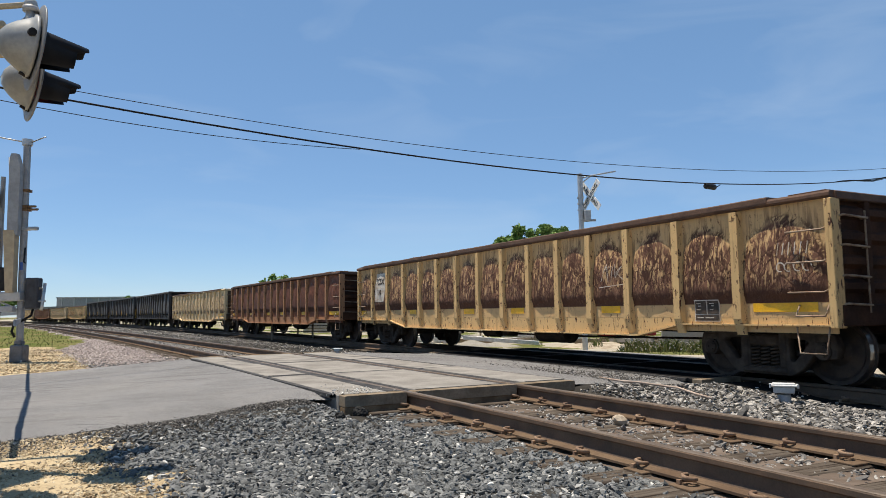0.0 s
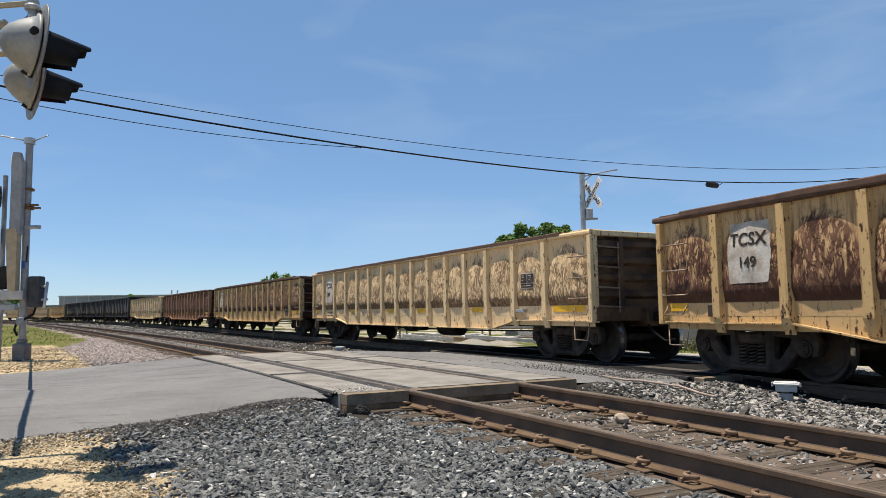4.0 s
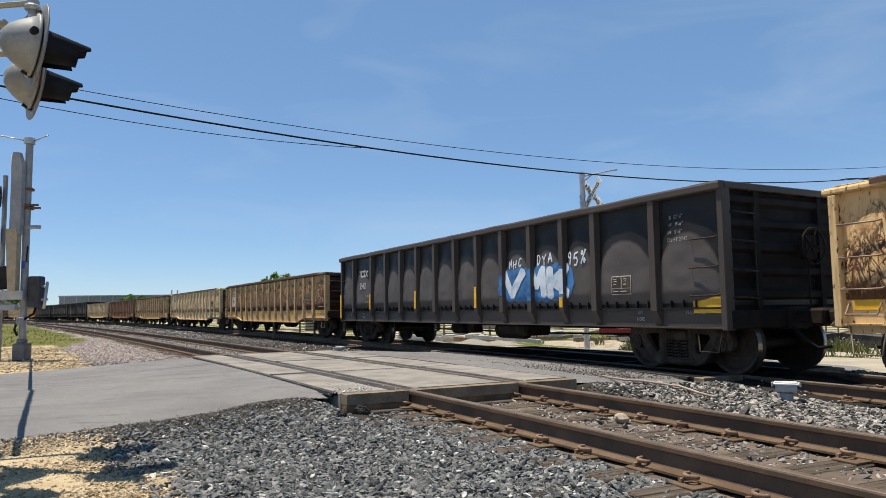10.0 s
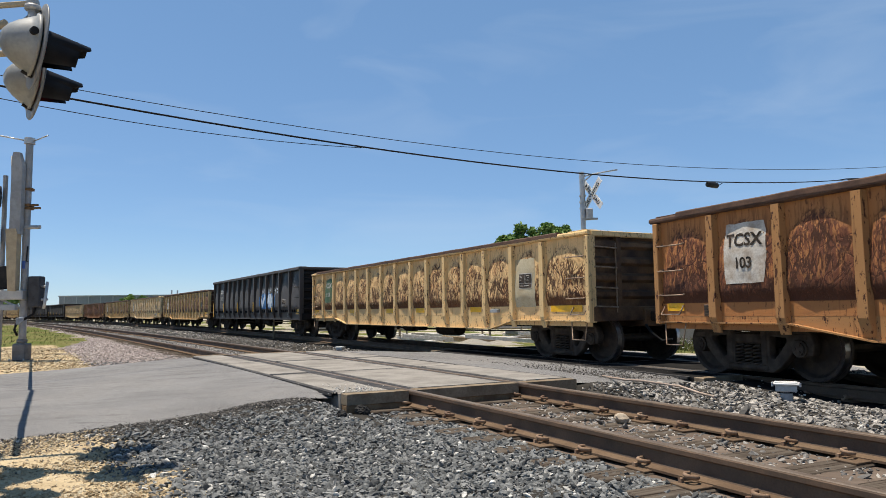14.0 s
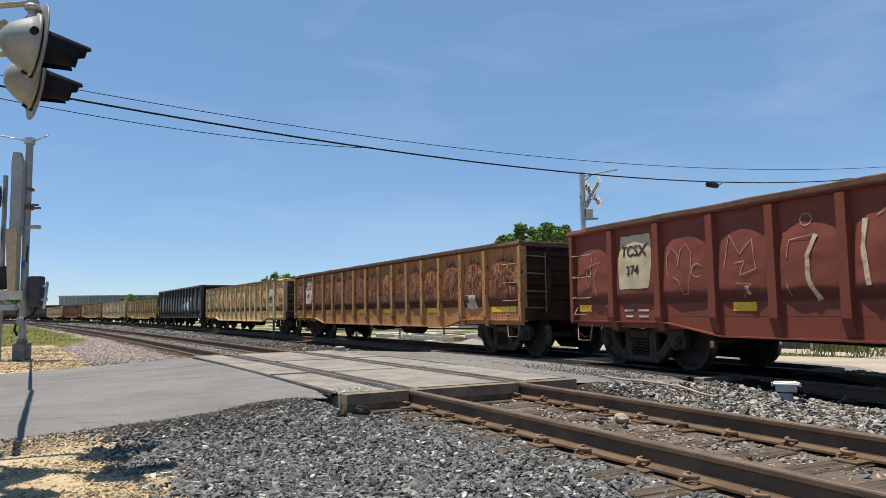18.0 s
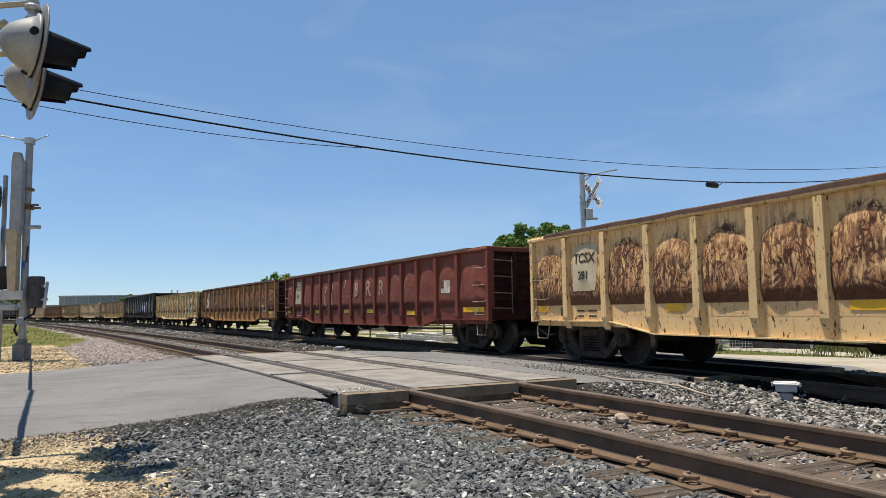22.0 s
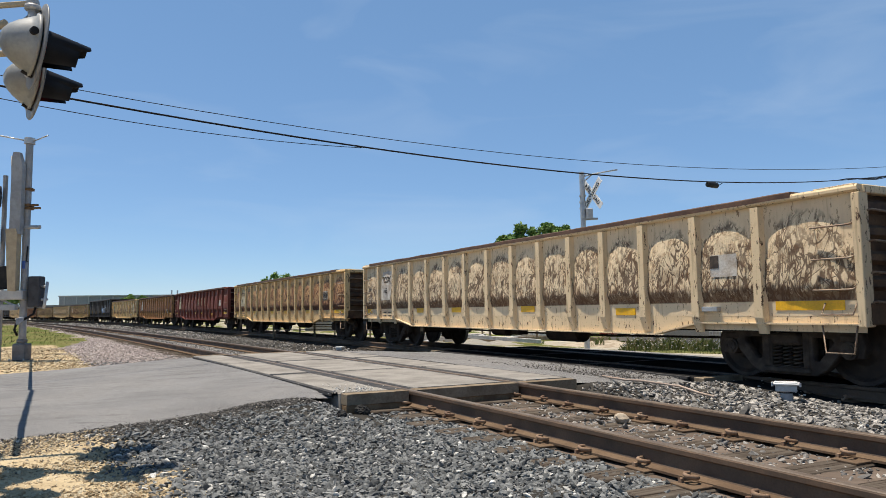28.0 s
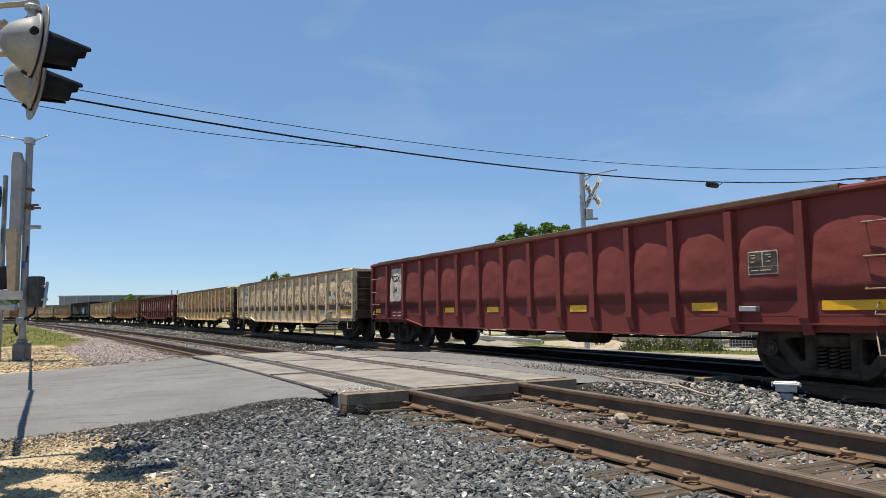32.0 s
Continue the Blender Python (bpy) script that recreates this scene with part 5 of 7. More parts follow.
    pts = [(0.3, 0.02, 1.42), (0.28, -0.02, 1.25), (0.1, -0.1, 1.12), (-0.08, -0.15, 1.0), (-0.13, -0.14, 0.85), (-0.06, -0.12, 0.7)]
    rod(bm, pts, 0.03, 7)
    part("cable", bm, CABLE, t, "black cable loop")
    for z, x1, mat in ((4.08, 0.42, BRONZE), (4.0, 0.5, BRONZE), (3.5, 0.52, GREYBOX), (4.5, 0.2, BRONZE)):
        bm = bmesh.new()
        tube(bm, (-0.05, -0.05, z), (x1 * 0.75, -0.05, z), 0.05 if mat is GREYBOX else 0.03, 8)
        box(bm, -0.1, 0.12, -0.1, 0.1, z - 0.035, z + 0.035)
        part("pipe_clamp", bm, mat, t)
    bm = bmesh.new()
    rod(bm, [(0.1, -0.08, 3.0), (0.08, -0.08, 2.62), (0.12, -0.08, 2.6)], 0.02, 6)
    part("hinge_rod", bm, BLACK, t)
    bm = bmesh.new()
    box(bm, -0.02, 0.06, -0.1, -0.085, 2.42, 2.62)
    part("label_plate", bm, BLUE, t, "small blue label")
    bm = bmesh.new()
    tube(bm, (-0.66, 0.1, 0), (-0.66, 0.1, 4.9), 0.06, 10)
    rod(bm, [(-0.42, 0.05, 4.2), (-0.46, 0.0, 5.4)], 0.02, 6)
    rod(bm, [(-0.44, 0.0, 4.6), (-0.26, -0.1, 5.2)], 0.015, 6)
    part("second_mast", bm, MAST_GREY, t)
    for z in (3.3, 4.3):
        m = Matrix.Translation((-0.62, -0.15, z))
        bm = spun(bmesh.new(), ((0.003, -0.2), (0.12, -0.16), (0.17, -0.02), (0.28, -0.01), (0.28, 0.01), (0.003, 0.01)), m @ Matrix.Rotation(ROAD_YAW, 4, "Z"), 20)
        part("lamp_head", bm, BLACK, t, "black flashing lamp head")
    bm = bmesh.new()
    box(bm, -0.02, 0.02, 0.75, 8.95, 1.08, 1.18, 0.008)
    bm.transform(Matrix.Rotation(math.pi + math.atan2(1.65, 2.8), 4, "Z"))
    part("gate_arm", bm, MAST_GREY, t, "grey gate arm, lowered")
    return t


SIGN_WHITE = speckled("reflective_white", (0.9, 0.9, 0.88), (0.84, 0.84, 0.82), 0.45, 0.0, 9, 60, 0.02)


def crossbuck_mast():
    """The mast across the tracks with its white crossed boards."""
    t = thing("crossbuck_mast", "steel mast with white railroad crossing crossbuck", "crossing sign", Matrix.Translation((4.5, 22.2, -0.35)))
    bm = bmesh.new()
    tube(bm, (0, 0, 0), (0, 0, 5.75), 0.085, 16)
    for z in (4.95, 4.75, 4.55):
        tube(bm, (0, 0, z), (0, 0, z + 0.05), 0.11, 12)
    part("mast", bm, GALV, t)
    bm = bmesh.new()
    rod(bm, [(0.0, 0, 5.6), (0.25, -0.05, 5.66), (1.1, -0.2, 5.78)], 0.025, 7)
    rod(bm, [(0.0, 0, 5.4), (0.35, -0.05, 5.68)], 0.02, 6)
    part("top_arm", bm, GALV, t)
    face = Matrix.Translation((0.28, -0.16, 5.0)) @ Matrix.Rotation(math.radians(-63), 4, "Z") @ Matrix.Rotation(math.pi / 2, 4, "X")
    for words, a in (("RAILROAD", -0.8), ("CROSSING", 0.8)):
        bm = bmesh.new()
        box(bm, -0.61, 0.61, -0.116, 0.116, -0.006, 0.006, 0.002)
        m = face @ Matrix.Rotation(a, 4, "Z") @ Matrix.Translation((0, 0, 0.008 if a > 0 else -0.008))
        bm.transform(m)
        b = part("crossbuck_board", bm, SIGN_WHITE, t, "white board lettered " + words)
        me = text_mesh(words, 0.18, BLACK, 1.12, 0.003)
        me.transform(m @ Matrix.Translation((0, -0.065, 0.012)))
        part("lettering", me, BLACK, b, "black letters")
    bm = bmesh.new()
    box(bm, 0.08, 0.28, -0.2, 0.1, 4.2, 4.55, 0.02)
    box(bm, -0.05, 0.45, -0.1, 0.0, 4.2, 4.26)
    part("lamp_bracket", bm, GREYBOX, t)
    for x in (0.2, 0.75):
        m = Matrix.Translation((x, -0.15, 3.1)) @ Matrix.Rotation(ROAD_YAW + math.pi, 4, "Z")
        bm = spun(bmesh.new(), ((0.003, -0.2), (0.12, -0.16), (0.17, -0.02), (0.3, -0.01), (0.3, 0.01), (0.003, 0.01)), m, 20)
        part("lamp_head", bm, BLACK, t)
    return t


WIRE_A, WIRE_B, WIRE_C, WIRE_D = (-7.7, 12.0), (20.61, 32.0), (-9.63, 15.0), (18.03, 28.0)
WIRE_THICK, WIRE_UPPER, WIRE_LOWER = (3.518, -1.625, 5.067), (3.186, -2.904, 6.31), (12.257, -2.444, 4.84)


def cable_run(name, label, a, b, q, u0, u1, r):
    bm = bmesh.new()
    n = 70
    pts = []
    for i in range(n + 1):
        u = u0 + (u1 - u0) * i / n
        pts.append((a[0] + u * (b[0] - a[0]), a[1] + u * (b[1] - a[1]), q[0] * u * u + q[1] * u + q[2]))
    rod(bm, pts, r, 6)
    ob = part(name, bm, CABLE)
    return tagged(ob, label, "cable")


def wires():
    a, b = WIRE_A, WIRE_B
    cable_run("overhead_cable", "thick black overhead cable sagging across the sky", a, b, WIRE_THICK, -0.5, 1.7, 0.019)
    cable_run("overhead_wire", "thin black overhead wire across the sky", WIRE_C, WIRE_D, WIRE_UPPER, -0.5, 1.7, 0.009)
    cable_run("overhead_wire", "thin drop wire meeting the thick cable", a, b, WIRE_LOWER, -0.5, 0.206, 0.0075)
    u = 0.605
    x, y, z = a[0] + u * (b[0] - a[0]), a[1] + u * (b[1] - a[1]), WIRE_THICK[0] * u * u + WIRE_THICK[1] * u + WIRE_THICK[2]
    d = Vector((b[0] - a[0], b[1] - a[1], 0)).normalized()
    m = Matrix.Translation((x, y, z - 0.11)) @ d.to_track_quat("X", "Z").to_matrix().to_4x4()
    t = thing("splice_case", "black cable splice case hung on the overhead cable", "splice case", m)
    bm = bmesh.new()
    spun(bm, ((0.003, -0.3), (0.08, -0.29), (0.1, -0.26), (0.1, 0.24), (0.08, 0.28), (0.003, 0.29)), Matrix.Identity(4), 14)
    part("case", bm, BLACK, t)
    bm = bmesh.new()
    for xx in (-0.2, 0.0, 0.2):
        tube(bm, (xx, 0, 0.0), (xx, 0, 0.12), 0.012, 6)
    rod(bm, [(0.28, 0, 0.0), (0.45, 0, 0.05), (0.6, 0, 0.12)], 0.014, 6)
    part("hanger", bm, CABLE, t)
    u = 0.93
    bm = bmesh.new()
    for k in range(3):
        u0, u1 = 0.86 + 0.03 * k, 1.25
        pts = []
        for i in range(15):
            q = u0 + (u1 - u0) * i / 14
            pts.append((a[0] + q * (b[0] - a[0]), a[1] + q * (b[1] - a[1]), WIRE_THICK[0] * q * q + WIRE_THICK[1] * q + WIRE_THICK[2] + 0.05 * math.sin(i * 1.3 + k) - 0.03 * k))
        rod(bm, pts, 0.016, 5)
    ob = part("cable_lashing", bm, CABLE)
    tagged(ob, "extra black cables lashed along the overhead cable", "cable")


PALEBOX = speckled("pale_grey_paint", (0.58, 0.59, 0.59), (0.48, 0.49, 0.49), 0.5, 0.0, 6, 60, 0.05)


def junction_box(x, y, z, yaw, label, scale=1.0):
    t = thing("junction_box", label, "junction box", Matrix.Translation((x, y, z)) @ Matrix.Rotation(yaw, 4, "Z") @ Matrix.Scale(scale, 4))
    bm = bmesh.new()
    box(bm, -0.12, 0.12, -0.075, 0.075, 0.12, 0.2, 0.012)
    part("body", bm, PALEBOX, t)
    bm = bmesh.new()
    box(bm, -0.165, 0.165, -0.1, 0.1, 0.2, 0.225, 0.008)
    box(bm, -0.13, 0.13, -0.07, 0.07, 0.225, 0.24, 0.006)
    part("lid", bm, speckled("pale_lid", (0.72, 0.73, 0.73), (0.62, 0.63, 0.63), 0.45), t, "pale grey lid")
    bm = bmesh.new()
    tube(bm, (0, 0, -0.12), (0, 0, 0.1), 0.075, 14)
    part("pedestal", bm, GREYBOX, t)
    for x_ in (-0.1, 0.1):
        bm = bmesh.new()
        tube(bm, (x_ * 1.55, -0.105, 0.19), (x_ * 1.55, -0.105, 0.235), 0.014, 6)
        part("latch", bm, GALV, t)
    return t


near_signal()
far_signal()
crossbuck_mast()
wires()
junction_box(4.2, 8.72, -0.13, math.radians(-24), "small grey trackside junction box with a pale lid", 1.0)
junction_box(-3.1, 20.9, -0.2, math.radians(-25), "small grey trackside junction box far along the track", 0.85)
bm = bmesh.new()
bmesh.ops.create_icosphere(bm, subdivisions=2, radius=0.075)
for v in bm.verts:
    v.co *= 1 + 0.35 * noise.noise(v.co * 14)
    v.co.z *= 0.7
bm.transform(Matrix.Translation((1.72, 6.93, -0.03)))
tagged(part("stone", bm, speckled("pale_stone", (0.5, 0.42, 0.32), (0.4, 0.33, 0.25), 0.9, 0, 12, 60, 0.4)), "pale stone lying between the rails", "stone")
bm = bmesh.new()
run = np.array([(2.35, 10.59), (2.4, 10.0), (2.43, 9.5), (2.6, 9.38), (2.85, 9.3), (3.02, 9.1), (3.13, 8.75), (3.2, 8.42)])
rod(bm, [(a, b, c + 0.05 + 0.012 * (i % 2)) for i, ((a, b), c) in enumerate(zip(run.tolist(), ground_z(run[:, 0], run[:, 1]).tolist()))], 0.016, 6)
tagged(part("cable_end", bm, speckled("dusty_cable", (0.5, 0.4, 0.33), (0.33, 0.25, 0.2), 0.9)), "dusty brown cable lying on the ballast", "cable")


# ---------------------------------------------------------------- ballast, earth, plants
STONES_DARK = islands("dark_ballast_stone", [(0.0, (0.06, 0.063, 0.063)), (0.5, (0.165, 0.171, 0.168)), (0.94, (0.29, 0.293, 0.283)), (0.975, (0.45, 0.44, 0.41)), (1.0, (0.78, 0.76, 0.7))], 0.85, 55)
STONES_PINK = islands("pale_ballast_stone", [(0.0, (0.3, 0.25, 0.225)), (0.6, (0.5, 0.42, 0.38)), (1.0, (0.66, 0.58, 0.53))], 0.9, 40)
STONES_MIX = islands("grey_ballast_stone", [(0.0, (0.1, 0.096, 0.09)), (0.6, (0.28, 0.265, 0.245)), (1.0, (0.6, 0.56, 0.5))], 0.9, 50)
STONES_CREAM = islands("cream_limestone_chip", [(0.0, (0.36, 0.27, 0.16)), (0.6, (0.54, 0.43, 0.27)), (1.0, (0.66, 0.57, 0.4))], 0.95, 50)
GRASS = islands("grass_blade", [(0.0, (0.09, 0.12, 0.03)), (0.5, (0.15, 0.185, 0.05)), (0.8, (0.24, 0.24, 0.08)), (1.0, (0.36, 0.3, 0.15))], 0.8, 10)
STONES_TAR = islands("asphalt_crumb", [(0.0, (0.05, 0.046, 0.042)), (0.75, (0.13, 0.121, 0.11)), (1.0, (0.38, 0.355, 0.32))], 0.95, 60)
STONES_WHITE = islands("white_limestone_bit", [(0.0, (0.5, 0.47, 0.42)), (0.6, (0.7, 0.67, 0.61)), (1.0, (0.82, 0.8, 0.75))], 0.9, 40)
TAR = speckled("black_broken_asphalt", (0.025, 0.025, 0.025), (0.07, 0.068, 0.065), 0.95, 0.0, 25, 90, 0.9)
RNG = np.random.default_rng(11)


def ico():
    bm = bmesh.new()
    bmesh.ops.create_icosphere(bm, subdivisions=1, radius=1.0)
    bm.verts.ensure_lookup_table()
    v = np.array([x.co[:] for x in bm.verts])
    f = np.array([[q.index for q in x.verts] for x in bm.faces])
    bm.free()
    return v, f


ICO_V, ICO_F = ico()


def stones(name, label, material, x, y, z, size, flat=0.5, z_lift=0.25):
    """Broken stones, one mesh for all that lie together."""
    n = len(x)
    if n == 0:
        return None
    k = len(ICO_V)
    jag = 1 + RNG.uniform(-0.5, 0.42, (n, k))
    v = ICO_V[None] * jag[..., None]
    v = v * np.stack([RNG.uniform(0.85, 1.5, n), RNG.uniform(0.55, 0.95, n), RNG.uniform(flat * 0.7, flat * 1.3, n)], 1)[:, None, :]
    a, b = RNG.uniform(0, 6.28, n), RNG.normal(0, 0.45, n)
    cb, sb = np.cos(b)[:, None], np.sin(b)[:, None]
    vx, vz = v[..., 0] * cb + v[..., 2] * sb, -v[..., 0] * sb + v[..., 2] * cb
    ca, sa = np.cos(a)[:, None], np.sin(a)[:, None]
    vx, vy = vx * ca - v[..., 1] * sa, vx * sa + v[..., 1] * ca
    s = size[:, None]
    P = np.stack([vx * s + x[:, None], vy * s + y[:, None], vz * s + (z + size * z_lift)[:, None]], -1)
    F = (ICO_F[None] + (np.arange(n) * k)[:, None, None]).reshape(-1, 3)
    ob = part(name, arrays(name, P.reshape(-1, 3), F), material)
    return tagged(ob, label, "gravel", kind="stuff")


def scatter(n, x0, x1, y0, y1):
    return RNG.uniform(x0, x1, n), RNG.uniform(y0, y1, n)


def in_view(x, y, pad=0.4):
    return (y > 3.6) & (np.abs(x) < 0.66 * y + pad)


def beyond_road(x, y):
    """How far a place lies outside the road's near edge."""
    x0, y0, t0 = on(ROAD_MID, 0.0)
    w = -(x - x0) * math.cos(t0) + (y - y0) * math.sin(t0)
    o = (x - x0) * math.sin(t0) + (y - y0) * math.cos(t0)
    edge = np.interp(o, EDGE_O, EDGE_W)
    return -edge - w


EDGE_O = np.arange(-14, 12, 0.1)
EDGE_W = np.array([road_edge(q) for q in EDGE_O])
# foreground: dark ballast and cream chips
x, y = scatter(260000, -6.5, 9.5, 3.7, 11.5)
s, o = along(x, y)
n = near_off(s)
keep = in_view(x, y) & (s < CROSS_NEAR - 0.12) & (o < n - 0.9)
x, y, s, o, n = x[keep], y[keep], s[keep], o[keep], n[keep]
c = cream_edge(x, y)
d = c + RNG.uniform(-0.25, 0.25, len(c)) < 0
thin = (RNG.uniform(0, 1, len(x)) < np.interp(beyond_road(x, y), (0.35, 0.8, 1.5), (0.04, 0.4, 1.0)))
d &= thin
stones("ballast", "loose dark grey crushed stone beside the track", STONES_DARK, x[d], y[d], ground_z(x[d], y[d]), np.minimum(RNG.lognormal(math.log(0.0175), 0.36, d.sum()), 0.034))
x, y = scatter(60000, -6.0, -0.5, 3.7, 8.0)
keep = in_view(x, y) & (cream_edge(x, y) + RNG.uniform(-0.4, 0.3, len(x)) > 0)
s, o = along(x, y)
keep &= s < CROSS_NEAR - 0.15
stones("limestone_chips", "cream crushed limestone on the ground", STONES_CREAM, x[keep], y[keep], ground_z(x[keep], y[keep]), np.minimum(RNG.lognormal(math.log(0.0085), 0.5, keep.sum()), 0.02))
# between the rails and between the tracks
x, y = scatter(80000, -4, 13, 3.0, 15)
s, o = along(x, y)
n = near_off(s)
keep = in_view(x, y, 0.8) & (s < CROSS_NEAR - 0.15) & (o > n + 0.95) & (o < TRAIN_OFF + 1.9) & (np.abs(o - TRAIN_OFF) > 1.45) & ((s < CROSS_NEAR - 1.1 + 0.25 * (o - n)) | (RNG.uniform(0, 1, len(x)) < 0.75))
stones("ballast", "mixed grey ballast between the two tracks", STONES_MIX, x[keep], y[keep], ground_z(x[keep], y[keep]) + 0.0, RNG.lognormal(math.log(0.022), 0.34, keep.sum()))
keep = in_view(x, y, 0.8) & (s < CROSS_NEAR - 0.15) & (np.abs(o - n) < 0.68) & (RNG.uniform(0, 1, len(x)) < 0.9)
stones("ballast", "brown dusty ballast between the rails", STONES_MIX, x[keep], y[keep], np.full(keep.sum(), NEAR_Z - 0.212), RNG.lognormal(math.log(0.017), 0.35, keep.sum()))
# beyond the crossing: pale ballast, cream chips round the mast
x, y = scatter(230000, -75, 2, 14, 110)
r = np.hypot(x, y)
keep = RNG.uniform(0, 1, len(x)) < np.clip((34 / r) ** 2, 0.02, 1)
x, y, r = x[keep], y[keep], r[keep]
s, o = along(x, y)
n = near_off(s)
w = wob(x, y, 0.5)
far = s > CROSS_FAR + 0.6
pale = far & (o < n - 1.1) & (o > n - shoulder(s) - 0.6 * w)
mid = far & (o > n + 0.9) & (o < TRAIN_OFF - 1.4)
cream = far & (o < n - 3.4) & (s < 36.5 + 2 * w) & (o > n - 16)
inner = far & (np.abs(o - n) < 0.66)
size = RNG.lognormal(math.log(0.024), 0.3, len(x)) * np.clip(r / 32, 1, 3.0)
stones("ballast", "dusty grey ballast between the rails beyond the road", STONES_MIX, x[inner], y[inner], np.full(inner.sum(), NEAR_Z - 0.205), size[inner])
dim = pale & (s < CROSS_FAR + 3.4 + 2.2 * w + 0.35 * (o - n) + RNG.normal(0, 0.7, len(x)))
pale &= ~dim
stones("ballast", "dark grey ballast beside the road's far edge", STONES_DARK, x[dim], y[dim], ground_z(x[dim], y[dim]), size[dim])
stones("ballast", "pale pinkish ballast on the track shoulder", STONES_PINK, x[pale], y[pale], ground_z(x[pale], y[pale]), size[pale])
q, g = RNG.uniform(CROSS_FAR + 0.3, 46, 9000), RNG.uniform(-0.66, 0.66, 9000)
x2, y2, _ = on(q, near_off(q) + g)
stones("ballast", "dusty grey ballast between the rails beyond the road", STONES_MIX, x2, y2, np.full(9000, NEAR_Z - 0.2), np.minimum(RNG.lognormal(math.log(0.022), 0.3, 9000), 0.04))
q = RNG.uniform(CROSS_FAR + 1.0, 44, 15000)
g = near_off(q) - 1.1 - RNG.uniform(0, 1, 15000) * (shoulder(q) - 1.1)
x2, y2, _ = on(q, g)
grey = q < CROSS_FAR + 3.2 + 0.35 * (g - near_off(q)) + RNG.normal(0, 1.2, len(q))
size2 = np.minimum(RNG.lognormal(math.log(0.022), 0.3, len(q)), 0.04)
stones("ballast", "dark grey ballast beside the road's far edge", STONES_DARK, x2[grey], y2[grey], ground_z(x2[grey], y2[grey]), size2[grey])
stones("ballast", "pale pinkish ballast on the track shoulder", STONES_PINK, x2[~grey], y2[~grey], ground_z(x2[~grey], y2[~grey]), size2[~grey])
stones("ballast", "grey ballast between the tracks beyond the road", STONES_MIX, x[mid], y[mid], ground_z(x[mid], y[mid]), size[mid])
stones("limestone_chips", "cream crushed limestone round the mast", STONES_CREAM, x[cream], y[cream], ground_z(x[cream], y[cream]), size[cream] * 0.8)
x, y = scatter(14000, -16, -6, 14.2, 25)
s, o = along(x, y)
keep = (s > CROSS_FAR + 0.7) & (o < near_off(s) - 3.3 + 0.6 * wob(x, y, 0.8))
stones("limestone_chips", "cream crushed limestone at the road's edge", STONES_CREAM, x[keep], y[keep], ground_z(x[keep], y[keep]), RNG.lognormal(math.log(0.02), 0.4, keep.sum()), 0.5)
# gravel shed onto the road's edge and crumbs of asphalt
o = RNG.uniform(-9.5, -2.3, 38000)
gap = RNG.exponential(0.42, 38000) - 0.22
x, y = road_point(o, -np.array([road_edge(q) for q in o]) - gap)
stones("road_crumbs", "crumbs of dark asphalt and grit along the road's edge", STONES_TAR, x, y, np.maximum(ground_z(x, y), np.where(gap < 0, road_z(o) - 0.055 - 0.0012 * ROAD_HALF ** 2, -9)) + 0.003, np.minimum(RNG.lognormal(math.log(0.0062), 0.45, len(x)), 0.016))


o = RNG.uniform(1.7, 3.6, 2600)
w = -ROAD_HALF + 0.15 + np.abs(RNG.normal(0, 1.6, 2600))
x, y = road_point(o, w)
stones("road_crumbs", "fine grit lying on the road between the tracks", STONES_TAR, x, y, road_z(o) - 0.0012 * w * w + 0.001, np.minimum(RNG.lognormal(math.log(0.0085), 0.4, len(o)), 0.02))
# broken black asphalt heaped at the panel's corner
x, y = -1.72 + RNG.normal(0, 0.34, 900), 9.2 + RNG.normal(0, 0.42, 900)
s, o = along(x, y)
keep = (s < CROSS_NEAR - 0.02) & (o < near_off(s) - 1.55)
mound = 0.12 * np.exp(-((x + 1.6) / 0.3) ** 2 - ((y - 9.1) / 0.42) ** 2)
stones("road_crumbs", "black broken asphalt heaped beside the crossing panel", STONES_TAR, x[keep], y[keep], (ground_z(x, y) + mound * RNG.uniform(0.3, 1.0, len(x)))[keep], RNG.lognormal(math.log(0.022), 0.45, keep.sum()), 0.7)
for lx, ly, lr in ((-0.93, 7.86, 0.085), (-1.04, 7.12, 0.05), (-1.42, 8.75, 0.07), (-1.62, 8.95, 0.09), (-1.25, 8.3, 0.045), (-1.98, 9.3, 0.06)):
    bm = bmesh.new()
    bmesh.ops.create_icosphere(bm, subdivisions=4, radius=lr)
    for v in bm.verts:
        v.co *= 1 + 0.3 * noise.noise(v.co * 0.6 / lr) + 0.22 * noise.noise(v.co * 60)
        v.co.z *= 0.8
    bm.transform(Matrix.Translation((lx, ly, float(ground_z(np.array([lx]), np.array([ly]))[0]) + lr * 0.55)))
    tagged(part("asphalt_lump", bm, TAR), "black crumbly lump of broken asphalt on the ballast", "asphalt lump", "broken asphalt lumps")
# white stones scattered over the ballast and on the panel's corner
x, y = scatter(420, -4, 5, 4, 10.5)
s, o = along(x, y)
keep = in_view(x, y) & (s < CROSS_NEAR - 0.3) & (np.abs(o - near_off(s)) > 0.95)
stones("white_chips", "white limestone bits scattered on the dark ballast", STONES_WHITE, x[keep], y[keep], ground_z(x[keep], y[keep]) + 0.012, RNG.lognormal(math.log(0.014), 0.45, keep.sum()), 0.55)
s, o = CROSS_NEAR + RNG.exponential(0.3, 160), near_off(CROSS_NEAR) - 1.3 + RNG.normal(0, 0.16, 160)
x, y, _ = on(s, o)
stones("white_chips", "white limestone bits on the crossing panel's corner", STONES_WHITE, x, y, np.full(160, NEAR_Z + 0.002), RNG.lognormal(math.log(0.009), 0.4, 160), 0.6)


